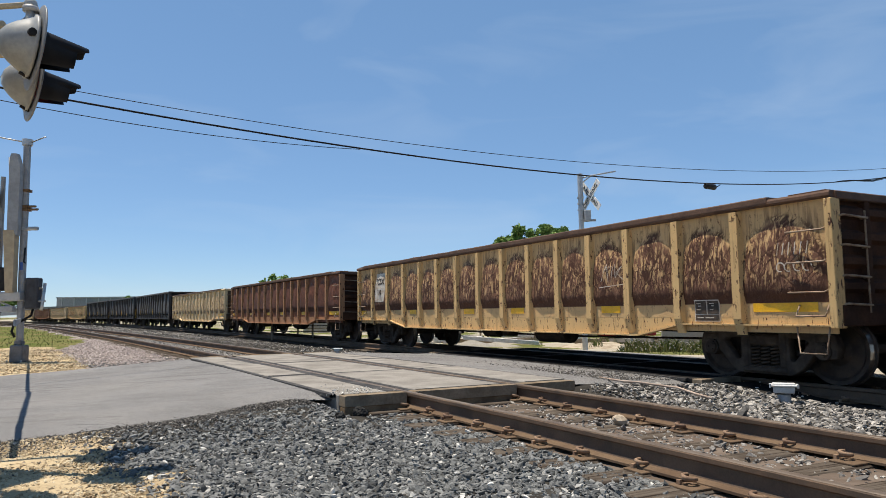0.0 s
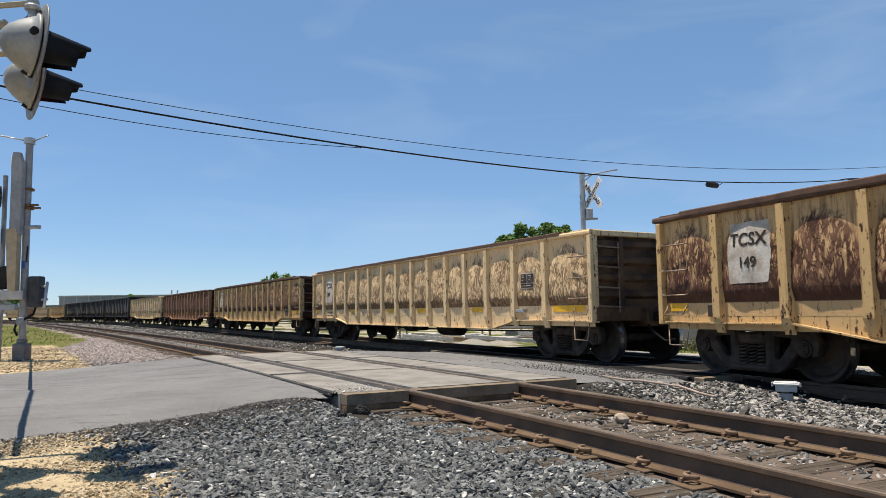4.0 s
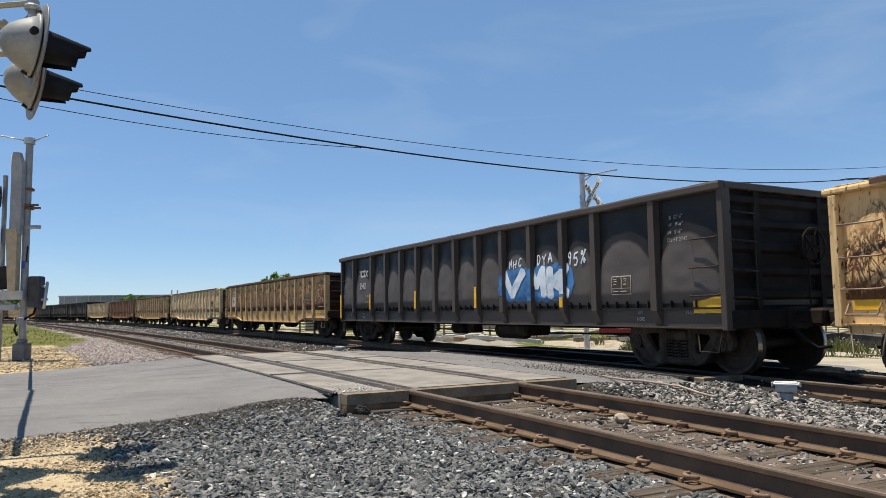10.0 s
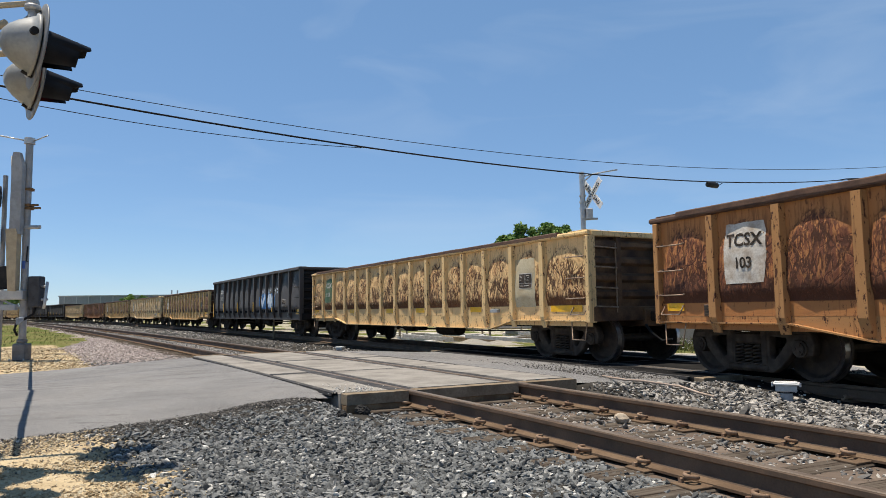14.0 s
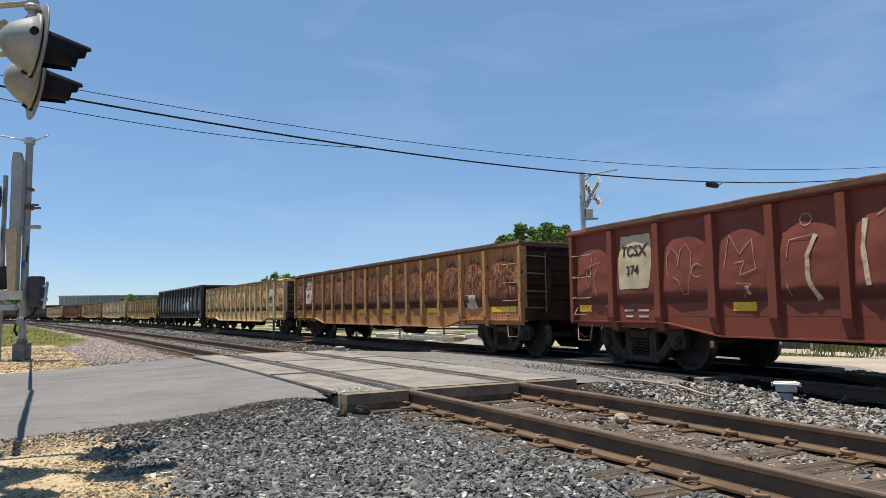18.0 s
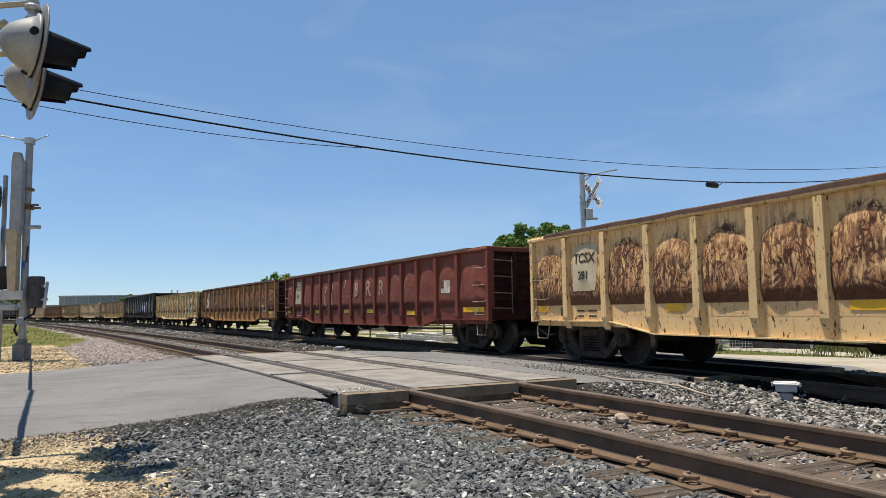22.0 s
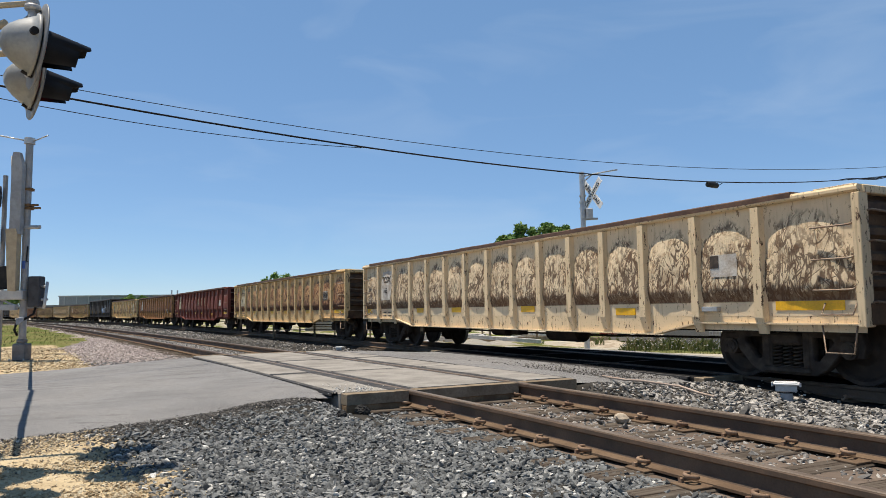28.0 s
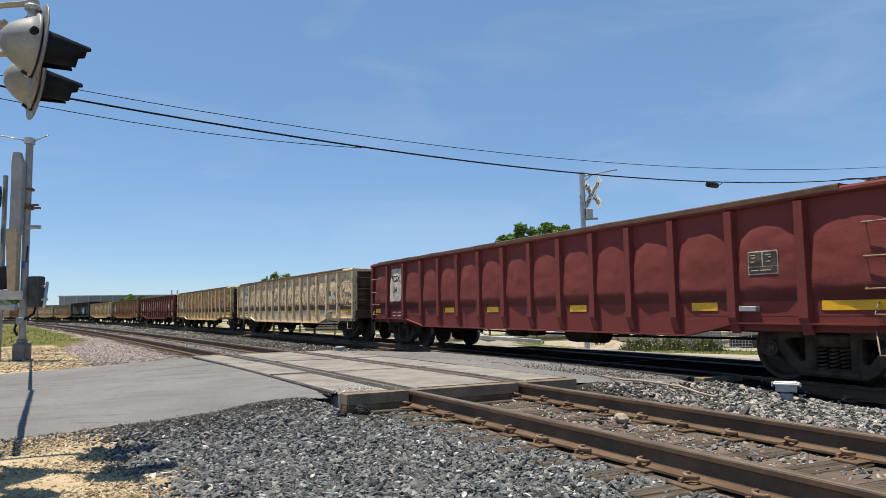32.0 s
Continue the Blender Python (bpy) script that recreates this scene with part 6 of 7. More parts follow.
def blades(name, label, x, y, z, h, lean=0.5, width=0.012):
    n = len(x)
    a = RNG.uniform(0, 6.28, n)
    l = RNG.uniform(0, lean, n) * h
    b = RNG.uniform(0, 6.28, n)
    w = width * RNG.uniform(0.6, 1.4, n)
    P = np.empty((n, 4, 3))
    cx, sx = np.cos(a) * w, np.sin(a) * w
    P[:, 0] = np.stack([x - cx, y - sx, z], 1)
    P[:, 1] = np.stack([x + cx, y + sx, z], 1)
    P[:, 2] = np.stack([x + cx * 0.6 + l * 0.4 * np.cos(b), y + sx * 0.6 + l * 0.4 * np.sin(b), z + h * 0.6], 1)
    P[:, 3] = np.stack([x + l * np.cos(b), y + l * np.sin(b), z + h], 1)
    i = (np.arange(n) * 4)[:, None]
    F = np.concatenate([i + np.array([[0, 1, 2]]), i + np.array([[0, 2, 3]])])
    ob = part(name, arrays(name, P.reshape(-1, 3), F), GRASS)
    return tagged(ob, label, "grass", kind="stuff")


x, y = scatter(60000, -90, -8, 22, 110)
s, o = along(x, y)
n = near_off(s)
w = wob(x, y, 0.18)
keep = (s > 36.5 + 2 * w) & (o < n - shoulder(s) - 0.2 - 0.4 * w) & (RNG.uniform(0, 1, len(x)) < np.clip((45 / np.hypot(x, y)) ** 1.5, 0.05, 1))
k = keep.sum()
blades("grass", "patchy dry green grass beyond the limestone", x[keep], y[keep], ground_z(x[keep], y[keep]) - 0.02, RNG.uniform(0.04, 0.13, k) * (1 + 0.5 * (w[keep] > 0.15)), 0.9, 0.02)
x, y = scatter(16000, 2.0, 26, 17.0, 27)
s, o = along(x, y)
keep = (s > 15) & (o > TRAIN_OFF + 5.7 + 0.6 * wob(x, y, 0.6)) & (o < TRAIN_OFF + 9.2) & (s < 24)
k = keep.sum()
blades("grass", "strip of green grass behind the tracks", x[keep], y[keep], ground_z(x[keep], y[keep]) - 0.02, RNG.uniform(0.03, 0.1, k), 0.8, 0.012)
x, y = scatter(900, -4, 20, 19, 30)
s, o = along(x, y)
keep = (o > TRAIN_OFF + 7.5) & (o < TRAIN_OFF + 11) & (wob(x, y, 0.5) > 0.12)
k = keep.sum()
x, y = np.repeat(x[keep], 14) + RNG.normal(0, 0.12, k * 14), np.repeat(y[keep], 14) + RNG.normal(0, 0.12, k * 14)
blades("weeds", "tall dry weeds behind the tracks", x, y, ground_z(x, y) - 0.02, RNG.uniform(0.12, 0.45, k * 14), 0.6, 0.012)


for bx, by, br, count in ((6.55, 23.3, 0.5, 700), (7.45, 22.9, 0.45, 600), (8.2, 22.3, 0.42, 600), (12.6, 22.4, 0.6, 500), (14.2, 21.6, 0.5, 420)):
    a, r = RNG.uniform(0, 6.28, count), br * np.sqrt(RNG.uniform(0, 1, count))
    x, y = bx + r * np.cos(a) * 1.6, by + r * np.sin(a)
    h = 0.5 * (1.15 - (r / br) ** 2) * RNG.uniform(0.5, 1.0, count)
    blades("flowering_weeds", "clump of tall weeds with small white flowers", x, y, ground_z(x, y) - 0.02, h, 0.7, 0.016)
    k = RNG.choice(count, count // 6, replace=False)
    stones("weed_flowers", "small white flower heads on the weeds", STONES_WHITE, x[k], y[k], ground_z(x[k], y[k]) + h[k] * 0.9, RNG.uniform(0.01, 0.022, len(k)), 0.8)


def tree(x, y, z, height, spread, seed, leaves, leaf, label):
    """A trunk that forks into limbs, with leaves in uneven clumps."""
    rnd = random.Random(seed)
    t = thing("tree", label, "tree", Matrix.Translation((x, y, z)))
    bm = bmesh.new()
    clumps = []
    tube(bm, (0, 0, -0.2), (0.1, 0, height * 0.4), height * 0.035, 8, height * 0.024)
    for i in range(14):
        a, q = rnd.uniform(0, 6.28), rnd.uniform(0.15, 1.0)
        tip = Vector((math.cos(a) * spread * q, math.sin(a) * spread * q, height * rnd.uniform(0.72, 0.94) - 0.16 * height * q * q))
        mid = Vector((tip.x * 0.4, tip.y * 0.4, height * 0.4 + (tip.z - height * 0.4) * 0.6))
        tube(bm, (0.1, 0, height * 0.36), mid, height * 0.016, 6, height * 0.01)
        tube(bm, mid, tip, height * 0.01, 5, height * 0.003)
        clumps += [(tip, rnd.uniform(0.2, 0.36) * spread), (mid.lerp(tip, 0.6), rnd.uniform(0.2, 0.34) * spread)]
        for _ in range(2):
            clumps.append((tip + Vector((rnd.gauss(0, 0.2), rnd.gauss(0, 0.2), rnd.gauss(0.05, 0.12))) * spread, rnd.uniform(0.1, 0.22) * spread))
    part("trunk", bm, BARK, t)
    rng = np.random.default_rng(seed)
    ci = rng.integers(0, len(clumps), leaves)
    cc, cr = np.array([c_[0][:] for c_ in clumps])[ci], np.array([c_[1] for c_ in clumps])[ci]
    d = rng.normal(0, 1, (leaves, 3))
    d /= np.linalg.norm(d, axis=1)[:, None]
    p = cc + d * (cr * rng.uniform(0.25, 1.08, leaves))[:, None] * np.array([1, 1, 0.75])
    u = rng.normal(0, 1, (leaves, 3))
    u /= np.linalg.norm(u, axis=1)[:, None]
    v = np.cross(u, rng.normal(0, 1, (leaves, 3)))
    v /= np.linalg.norm(v, axis=1)[:, None]
    L = (leaf * rng.uniform(0.6, 1.4, leaves))[:, None]
    P = np.stack([p - u * L, p + v * L * 0.45, p + u * L, p - v * L * 0.45], 1).reshape(-1, 3)
    F = np.arange(leaves * 4).reshape(-1, 4)
    part("crown", arrays("crown", P, F), LEAF, t, "green leafy crown")
    return t


tree(9.6, 62, -0.4, 10.3, 1.9, 7, 9000, 0.2, "green leafy tree behind the train")
tree(7.3, 62.5, -0.4, 9.4, 1.6, 12, 6000, 0.2, "lower green leafy tree behind the train")
tree(5.9, 62.3, -0.4, 8.5, 1.5, 15, 5000, 0.2, "lowest green leafy tree behind the train")
tree(-34.5, 150, -0.4, 10.6, 3.4, 2, 2500, 0.42, "small round green tree far behind the train")
for i, (tx, ty, th, sp) in enumerate(((-130, 289, 10.0, 3.0), (-125, 292, 9.4, 2.4))):
    tree(tx, ty, -0.5, th, sp, 20 + i, 1500, 0.6, "dark green tree beside the far warehouse")
for i in range(9):
    tree(-62 - 7.0 * i, 96 + 9 * i + 5 * math.sin(i * 2.1), -0.5, 4.2 + 1.8 * math.sin(i * 1.7) ** 2, 3.4, 40 + i, 1500, 0.34, "low green scrub tree at the field's edge")

# ---------------------------------------------------------------- far buildings and clutter
STEELWALL = speckled("warehouse_wall", (0.29, 0.305, 0.31), (0.23, 0.245, 0.25), 0.8, 0.0, 0.05, 3, 0.0)
ROOFWHITE = speckled("pale_trim", (0.45, 0.46, 0.45), (0.36, 0.37, 0.37), 0.8, 0, 0.1, 4, 0.0)


def warehouse():
    t = thing("warehouse", "long grey-green flat-roofed warehouse far off", "warehouse", Matrix.Translation((-146, 302, -0.5)) @ Matrix.Rotation(0.1, 4, "Z"))
    bm = bmesh.new()
    box(bm, -19, 43, 0, 40, 0, 9.3)
    part("wall", bm, STEELWALL, t)
    bm = bmesh.new()
    box(bm, -19.3, 43.3, -0.3, 40.3, 9.3, 9.75)
    part("roof", bm, ROOFWHITE, t, "pale roof edge")
    for i in range(12):
        bm = bmesh.new()
        box(bm, -17 + 5 * i, -16.6 + 5 * i, -0.25, 0, 0, 9.3)
        part("wall_rib", bm, ROOFWHITE, t)
    for i in range(6):
        bm = bmesh.new()
        box(bm, -14 + 6 * i, -11 + 6 * i, -0.12, 0.1, 0.3, 4.2)
        part("loading_door", bm, GREYBOX, t)
    for x_ in (26, 28.5):
        bm = bmesh.new()
        tube(bm, (x_, 6, 9.5), (x_, 6, 11.8), 0.35, 8)
        part("roof_vent", bm, GALV, t)
    return t


def overpass():
    t = thing("overpass", "pale concrete highway overpass far off", "overpass", Matrix.Translation((-118, 200, -0.5)) @ Matrix.Rotation(0.12, 4, "Z"))
    bm = bmesh.new()
    prism(bm, ((-60, 2.2), (20, 4.0), (58, 3.2), (58, 2.2), (20, 3.0), (-60, 0.4)), 0, 9)
    part("deck", bm, ROOFWHITE, t)
    bm = bmesh.new()
    prism(bm, ((-60, 2.2), (20, 4.0), (58, 3.2), (58, 3.9), (20, 4.7), (-60, 2.9)), -0.2, 0.1)
    part("parapet", bm, CONCRETE, t)
    for i in range(6):
        bm = bmesh.new()
        box(bm, -30 + 16 * i, -28.8 + 16 * i, 2, 7, -0.3, 2.4 + 0.1 * i)
        part("pier", bm, CONCRETE, t)
    return t


def clutter():
    """Yard things behind the train, seen below the cars."""
    rnd = random.Random(4)
    ux, uy = -0.46, 0.887
    FABRIC = speckled("black_silt_fabric", (0.02, 0.02, 0.021), (0.045, 0.045, 0.042), 0.9)
    WOOD = speckled("stake_wood", (0.36, 0.29, 0.2), (0.22, 0.17, 0.12), 0.9)
    # concrete block with a mesh panel leaning on it
    t = thing("concrete_block", "large grey precast concrete block behind the tracks", "concrete block", pose(9.0, 25.5, -0.45, 0, 0, -24))
    bm = bmesh.new()
    box(bm, -0.95, 0.95, -0.6, 0.6, 0, 1.15, 0.04)
    part("block", bm, CONCRETE, t)
    bm = bmesh.new()
    for x_ in (-0.5, 0.5):
        rod(bm, [(x_ - 0.1, 0, 1.1), (x_ - 0.1, 0, 1.28), (x_ + 0.1, 0, 1.28), (x_ + 0.1, 0, 1.1)], 0.02)
    part("lifting_loop", bm, RAIL, t)
    t = thing("wire_mesh_panel", "rusty wire mesh panel standing in the grass", "mesh panel", pose(9.6, 23.6, -0.42, 0, 0, -20))
    for i in range(14):
        bm = bmesh.new()
        tube(bm, (-0.65 + 0.1 * i, 0, 0), (-0.65 + 0.1 * i, 0, 0.62), 0.006, 5)
        part("upright_wire", bm, GALV, t)
    for i in range(7):
        bm = bmesh.new()
        tube(bm, (-0.66, 0.008, 0.02 + 0.1 * i), (0.66, 0.008, 0.02 + 0.1 * i), 0.006, 5)
        part("cross_wire", bm, GALV, t)
    # sagging fabric fence on stakes
    t = thing("silt_fence", "sagging black silt fence on wooden stakes", "silt fence")
    n, rows = 40, []
    bm = bmesh.new()
    for i in range(n + 1):
        q = i / n
        px, py = 10.0 + 8.5 * q, 24.6 - 1.2 * q + 0.25 * math.sin(q * 17)
        hh = 0.32 + 0.16 * abs(math.sin(q * 11)) + 0.05 * rnd.random()
        rows.append([bm.verts.new((px + a, py + b, -0.45 + hh * c_)) for a, b, c_ in ((0, -0.25, 0), (0, -0.06, 0.6), (0, 0, 1.0), (0.02, 0.03, 1.0), (0.02, 0.06, 0))])
    for a, b in zip(rows, rows[1:]):
        for j in range(4):
            bm.faces.new((a[j], a[j + 1], b[j + 1], b[j]))
    part("fabric", bm, FABRIC, t, "black woven fabric")
    for i in range(8):
        bm = bmesh.new()
        q = i / 7
        px, py = 10.0 + 8.5 * q, 24.65 - 1.2 * q + 0.25 * math.sin(q * 17)
        box(bm, px - 0.02, px + 0.02, py - 0.02, py + 0.02, -0.6, 0.25 + 0.1 * rnd.random())
        part("stake", bm, WOOD, t)
    t = thing("drain_pipe_end", "black corrugated pipe end lying in the grass", "pipe", pose(13.5, 20.2, -0.24, 0, 90, 20))
    bm = spun(bmesh.new(), tuple((0.2 + 0.015 * (i % 2), -0.5 + 0.05 * i) for i in range(21)) + ((0.17, 0.5), (0.17, -0.5)), Matrix.Rotation(math.pi / 2, 4, "Y"), 16)
    part("pipe", bm, FABRIC, t)
    # fence of posts and rails farther back
    for k in range(2):
        t = thing("yard_fence", "old wooden post and rail fence in the yard", "fence", group="yard fences")
        for i in range(22):
            bm = bmesh.new()
            px, py = -8 + 2.0 * i, 33 + 6 * k - 0.45 * i
            tube(bm, (px, py, -0.6), (px, py, 0.75 + 0.1 * rnd.random()), 0.05, 7)
            part("post", bm, WOOD, t)
        for j in range(2):
            bm = bmesh.new()
            rod(bm, [(-8 + 4.0 * i, 33 + 6 * k - 0.9 * i, 0.2 + 0.38 * j + 0.03 * rnd.random()) for i in range(12)], 0.025, 5)
            part("fence_rail", bm, WOOD, t)
    # heaps of rubble, pipes, pallets
    for i, (hx, hy, hr, hh, mat, lab, cat) in enumerate((
            (6.2, 27.5, 2.4, 0.22, STONES_CREAM, "low heap of white gravel behind the tracks", "gravel heap"), (1.5, 28.5, 2.2, 0.3, EARTH, "low grassy earth mound behind the tracks", "earth mound"),
            (19.5, 22.5, 2.4, 0.65, STONES_CREAM, "heap of pale rubble stones", "rubble heap"), (-2.5, 31, 2.0, 0.28, EARTH, "low grassy earth mound behind the tracks", "earth mound"))):
        bm = bmesh.new()
        bmesh.ops.create_grid(bm, x_segments=26, y_segments=26, size=1.0)
        for v in bm.verts:
            r_ = min(1.0, v.co.length)
            v.co.z = (1 - r_ * r_) ** 1.5 * hh * (1 + 0.5 * noise.noise(v.co * 3 + Vector((i, 0, 0)))) + 0.03 * noise.noise(v.co * 14) - 0.06
            v.co.x *= hr
            v.co.y *= hr
        bm.transform(Matrix.Translation((hx, hy, -0.43)))
        tagged(part("spoil_mound" if "heap" in cat else "earth_mound", bm, EARTH if mat is EARTH else speckled("chalky_gravel", (0.5, 0.43, 0.33), (0.3, 0.24, 0.17), 0.95, 0, 3, 30, 0.8)), lab, cat)
    for i in range(44):
        px = rnd.uniform(-3, 22)
        py = 31.5 - 0.35 * px + rnd.uniform(-1.5, 7)
        t = thing("scrap_timber", "weathered grey scrap timber lying in the yard", "scrap", pose(px, py, -0.38 + 0.1 * rnd.random(), rnd.uniform(-4, 4), rnd.uniform(-6, 6), rnd.uniform(-40, 40)), group="scrap in the yard")
        bm = bmesh.new()
        box(bm, -1.2 - rnd.random(), 1.2, -0.1, 0.1, 0, 0.16, 0.01)
        part("timber", bm, rnd.choice((CONCRETE, WOOD, WHITE)), t)
    t = thing("red_trailer", "red flatbed trailer parked in the yard", "trailer", pose(7.9, 30.2, -0.47, 0, 0, -14))
    bm = bmesh.new()
    box(bm, -1.2, 1.2, -0.8, 0.8, 0.4, 0.66, 0.04)
    part("bed", bm, RED_PAINT, t)
    bm = bmesh.new()
    box(bm, -1.2, -1.14, -0.8, 0.8, 0.66, 0.9, 0.02)
    part("headboard", bm, RED_PAINT, t)
    for x_ in (-0.2, 0.5):
        for y_ in (-0.7, 0.7):
            bm = bmesh.new()
            tube(bm, (x_, y_ - 0.09, 0.26), (x_, y_ + 0.09, 0.26), 0.28, 16)
            part("wheel", bm, BLACK, t)
    # pale sheds and a boundary wall behind
    for i, (bx, by, w_, h_, lab) in enumerate(((-6, 52, 9, 1.5, "low pale block wall"), (6, 54, 10, 1.3, "low pale block wall"), (20, 50, 12, 1.7, "low pale block wall"), (34, 46, 12, 1.8, "low pale block wall"))):
        bm = bmesh.new()
        box(bm, -w_ / 2, w_ / 2, -0.15, 0.15, -0.6, h_ - 0.5, 0.02)
        bm.transform(pose(bx, by, 0, 0, 0, -12))
        tagged(part("yard_wall", bm, speckled("pale_block", (0.5, 0.46, 0.4), (0.36, 0.33, 0.29), 0.9, 0, 0.6, 8, 0.2)), lab, "wall", "yard walls")
    for i, (px, py) in enumerate(((6.5, 24.2), (12.2, 23.4), (15.4, 21.6))):
        bm = bmesh.new()
        tube(bm, (px, py, -0.6), (px, py, 0.55), 0.04, 8)
        tagged(part("steel_post", bm, GALV), "thin grey steel post standing in the grass", "post", "steel posts")


warehouse()
overpass()
clutter()


# ---------------------------------------------------------------- lettering, plates and graffiti on the cars
CREAM_PAINT = speckled("chalky_paint", (0.62, 0.52, 0.38), (0.4, 0.22, 0.15), 0.8, 0.0, 9, 60, 0.05)
FAINT = speckled("faint_chalk", (0.5, 0.34, 0.26), (0.28, 0.13, 0.1), 0.8, 0.0, 9, 60, 0.05)
PLATE_WHITE = speckled("plate_white", (0.66, 0.62, 0.55), (0.42, 0.34, 0.26), 0.8, 0.0, 5, 40, 0.05)
PLATE_GREEN = speckled("plate_green", (0.06, 0.14, 0.07), (0.22, 0.19, 0.09), 0.7, 0.0, 3, 40, 0.05, 0.5, 0.75)
PLATE_CREAM = speckled("plate_cream", (0.56, 0.49, 0.33), (0.45, 0.36, 0.22), 0.7, 0.0, 3, 40, 0.05)
SPRAY_BLUE = speckled("spray_blue", (0.06, 0.25, 0.55), (0.03, 0.1, 0.26), 0.6, 0.0, 4, 60, 0.02)
SPRAY_WHITE = speckled("spray_white", (0.72, 0.78, 0.84), (0.36, 0.55, 0.72), 0.6, 0.0, 4, 60, 0.02, 0.5, 0.8)
INK = speckled("stencil_ink", (0.05, 0.045, 0.04), (0.12, 0.09, 0.07), 0.8, 0.0, 9, 60, 0.02)
INFO = {number: (kind, paint) for number, kind, paint, _ in TRAIN}


def out(kind, back, z):
    """How far the near side stands out, back metres from the front and z above the rail."""
    k = KINDS[kind]
    edges = [0.05] + k["ribs"] + [2 * HALF - 0.05]
    for i, (a, b) in enumerate(zip(edges, edges[1:])):
        if a <= back <= b:
            z0, z1 = k["mid"] + 0.3, k["top"] - 0.06
            return SHEET_Y + 0.006 + dent(1 - (back - a) / (b - a), (z - z0) / (z1 - z0), k["bulge"], i % 7 + 1, LOW[kind])
    return SHEET_Y + 0.01


def bay_mid(bay, kind="old"):
    """The middle of a bay, counted from the front, in metres from the front."""
    edges = [0.05] + KINDS[kind]["ribs"] + [2 * HALF - 0.05]
    return (edges[bay] + edges[bay + 1]) / 2


def lay(car, name, mesh, material, back, z, lift=0.006, label="", ribs=False):
    """Bends a flat mesh (x to the right, y up) onto the car's side."""
    kind = INFO[car][0]
    for v in mesh.vertices:
        b, zz = back + v.co.x, z + v.co.y
        y = out(kind, b, zz) + lift
        v.co = Vector((HALF - b, y, zz))
    p = part(name, mesh, material, CARS[car], label)
    return p


def sheet(w, h, nx=8, ny=8, round_=0.0):
    bm = bmesh.new()
    bmesh.ops.create_grid(bm, x_segments=nx, y_segments=ny, size=0.5)
    for v in bm.verts:
        v.co.x *= w
        v.co.y *= h
        if round_:
            v.co.x *= 1 - round_ * (abs(v.co.y) / h * 2) ** 3
            v.co.x += 0.02 * noise.noise(v.co * 9)
            v.co.y += 0.02 * noise.noise(v.co * 8 + Vector((3, 0, 0)))
    me = bpy.data.meshes.new("plate")
    bm.to_mesh(me)
    bm.free()
    for e in me.polygons:
        e.use_smooth = True
    return me


def words(car, text, size, back, z, material, lift=0.012, label="", spacing=1.0, fat=0.0, wide=1.0):
    me = text_mesh(text, size, material, spacing, fat, wide)
    bm = bmesh.new()
    bm.from_mesh(me)
    bmesh.ops.triangulate(bm, faces=bm.faces)
    long_edges = [e for e in bm.edges if e.calc_length() > 0.09]
    bmesh.ops.subdivide_edges(bm, edges=long_edges, cuts=2)
    bmesh.ops.triangulate(bm, faces=bm.faces)
    bm.to_mesh(me)
    bm.free()
    return lay(car, "lettering", me, material, back, z, lift, label)


def number_plate(car, text, plate, ink, back=1.74, z=1.78, w=0.72, h=0.85):
    if plate:
        lay(car, "number_panel", sheet(w, h, 12, 12, 0.1), plate, back, z, 0.006, "painted panel for the car's number")
    words(car, "TCSX", 0.25, back, z + 0.1, ink, 0.014, "stencilled reporting mark", 1.0, 0.006)
    words(car, text, 0.21, back, z - 0.21, ink, 0.014, "stencilled car number", 1.0, 0.006)


def stencil(car, back=14.12, z=1.62, style="black"):
    """The consolidated lube stencil: a white-edged board with dark fields."""
    base = lay(car, "stencil_plate", sheet(0.46, 0.32, 6, 6), PLATE_WHITE, back, z, 0.008, "white-edged stencil plate")
    fields = ((-0.113, 0.048, 0.207, 0.19), (0.113, 0.048, 0.207, 0.19), (0, -0.103, 0.434, 0.086)) if style == "black" else ((-0.15, 0.06, 0.16, 0.18),)
    for dx, dz, w, h in fields:
        p = lay(car, "dark_field", sheet(w, h, 6, 6), INK, back + dx, z + dz, 0.013, "dark stencil field")
        p.parent = base
    if style == "black":
        for dx, dz, w in ((-0.15, 0.105, 0.08), (-0.13, 0.07, 0.06), (-0.15, 0.015, 0.07), (0.09, 0.105, 0.09), (0.11, 0.07, 0.045), (0.09, 0.015, 0.06), (-0.12, -0.103, 0.12), (0.05, -0.103, 0.16)):
            p = lay(car, "text_bar", sheet(w, 0.013, 4, 2), PLATE_WHITE, back + dx, z + dz, 0.017)
            p.parent = base


def scrawl(car, strokes, back, z, material, width=0.02):
    """Painted strokes; each is a run of (right, up) points."""
    for pts in strokes:
        V, fine = [], []
        for (x0, y0), (x1, y1) in zip(pts, pts[1:]):
            for i in range(6):
                fine.append((x0 + (x1 - x0) * i / 6, y0 + (y1 - y0) * i / 6))
        fine.append(pts[-1])
        for i, (px, py) in enumerate(fine):
            q0, q1 = fine[max(0, i - 1)], fine[min(len(fine) - 1, i + 1)]
            dx, dy = q1[0] - q0[0], q1[1] - q0[1]
            l = math.hypot(dx, dy) or 1
            wv = width * (0.8 + 0.4 * noise.noise((px * 5, py * 5, 1)))
            V += [(px - dy / l * wv, py + dx / l * wv, 0), (px + dy / l * wv, py - dx / l * wv, 0)]
        F = [(2 * i, 2 * i + 1, 2 * i + 3, 2 * i + 2) for i in range(len(fine) - 1)]
        lay(car, "painted_stroke", arrays("painted_stroke", V, F), material, back, z, 0.011, "hand-painted stroke")


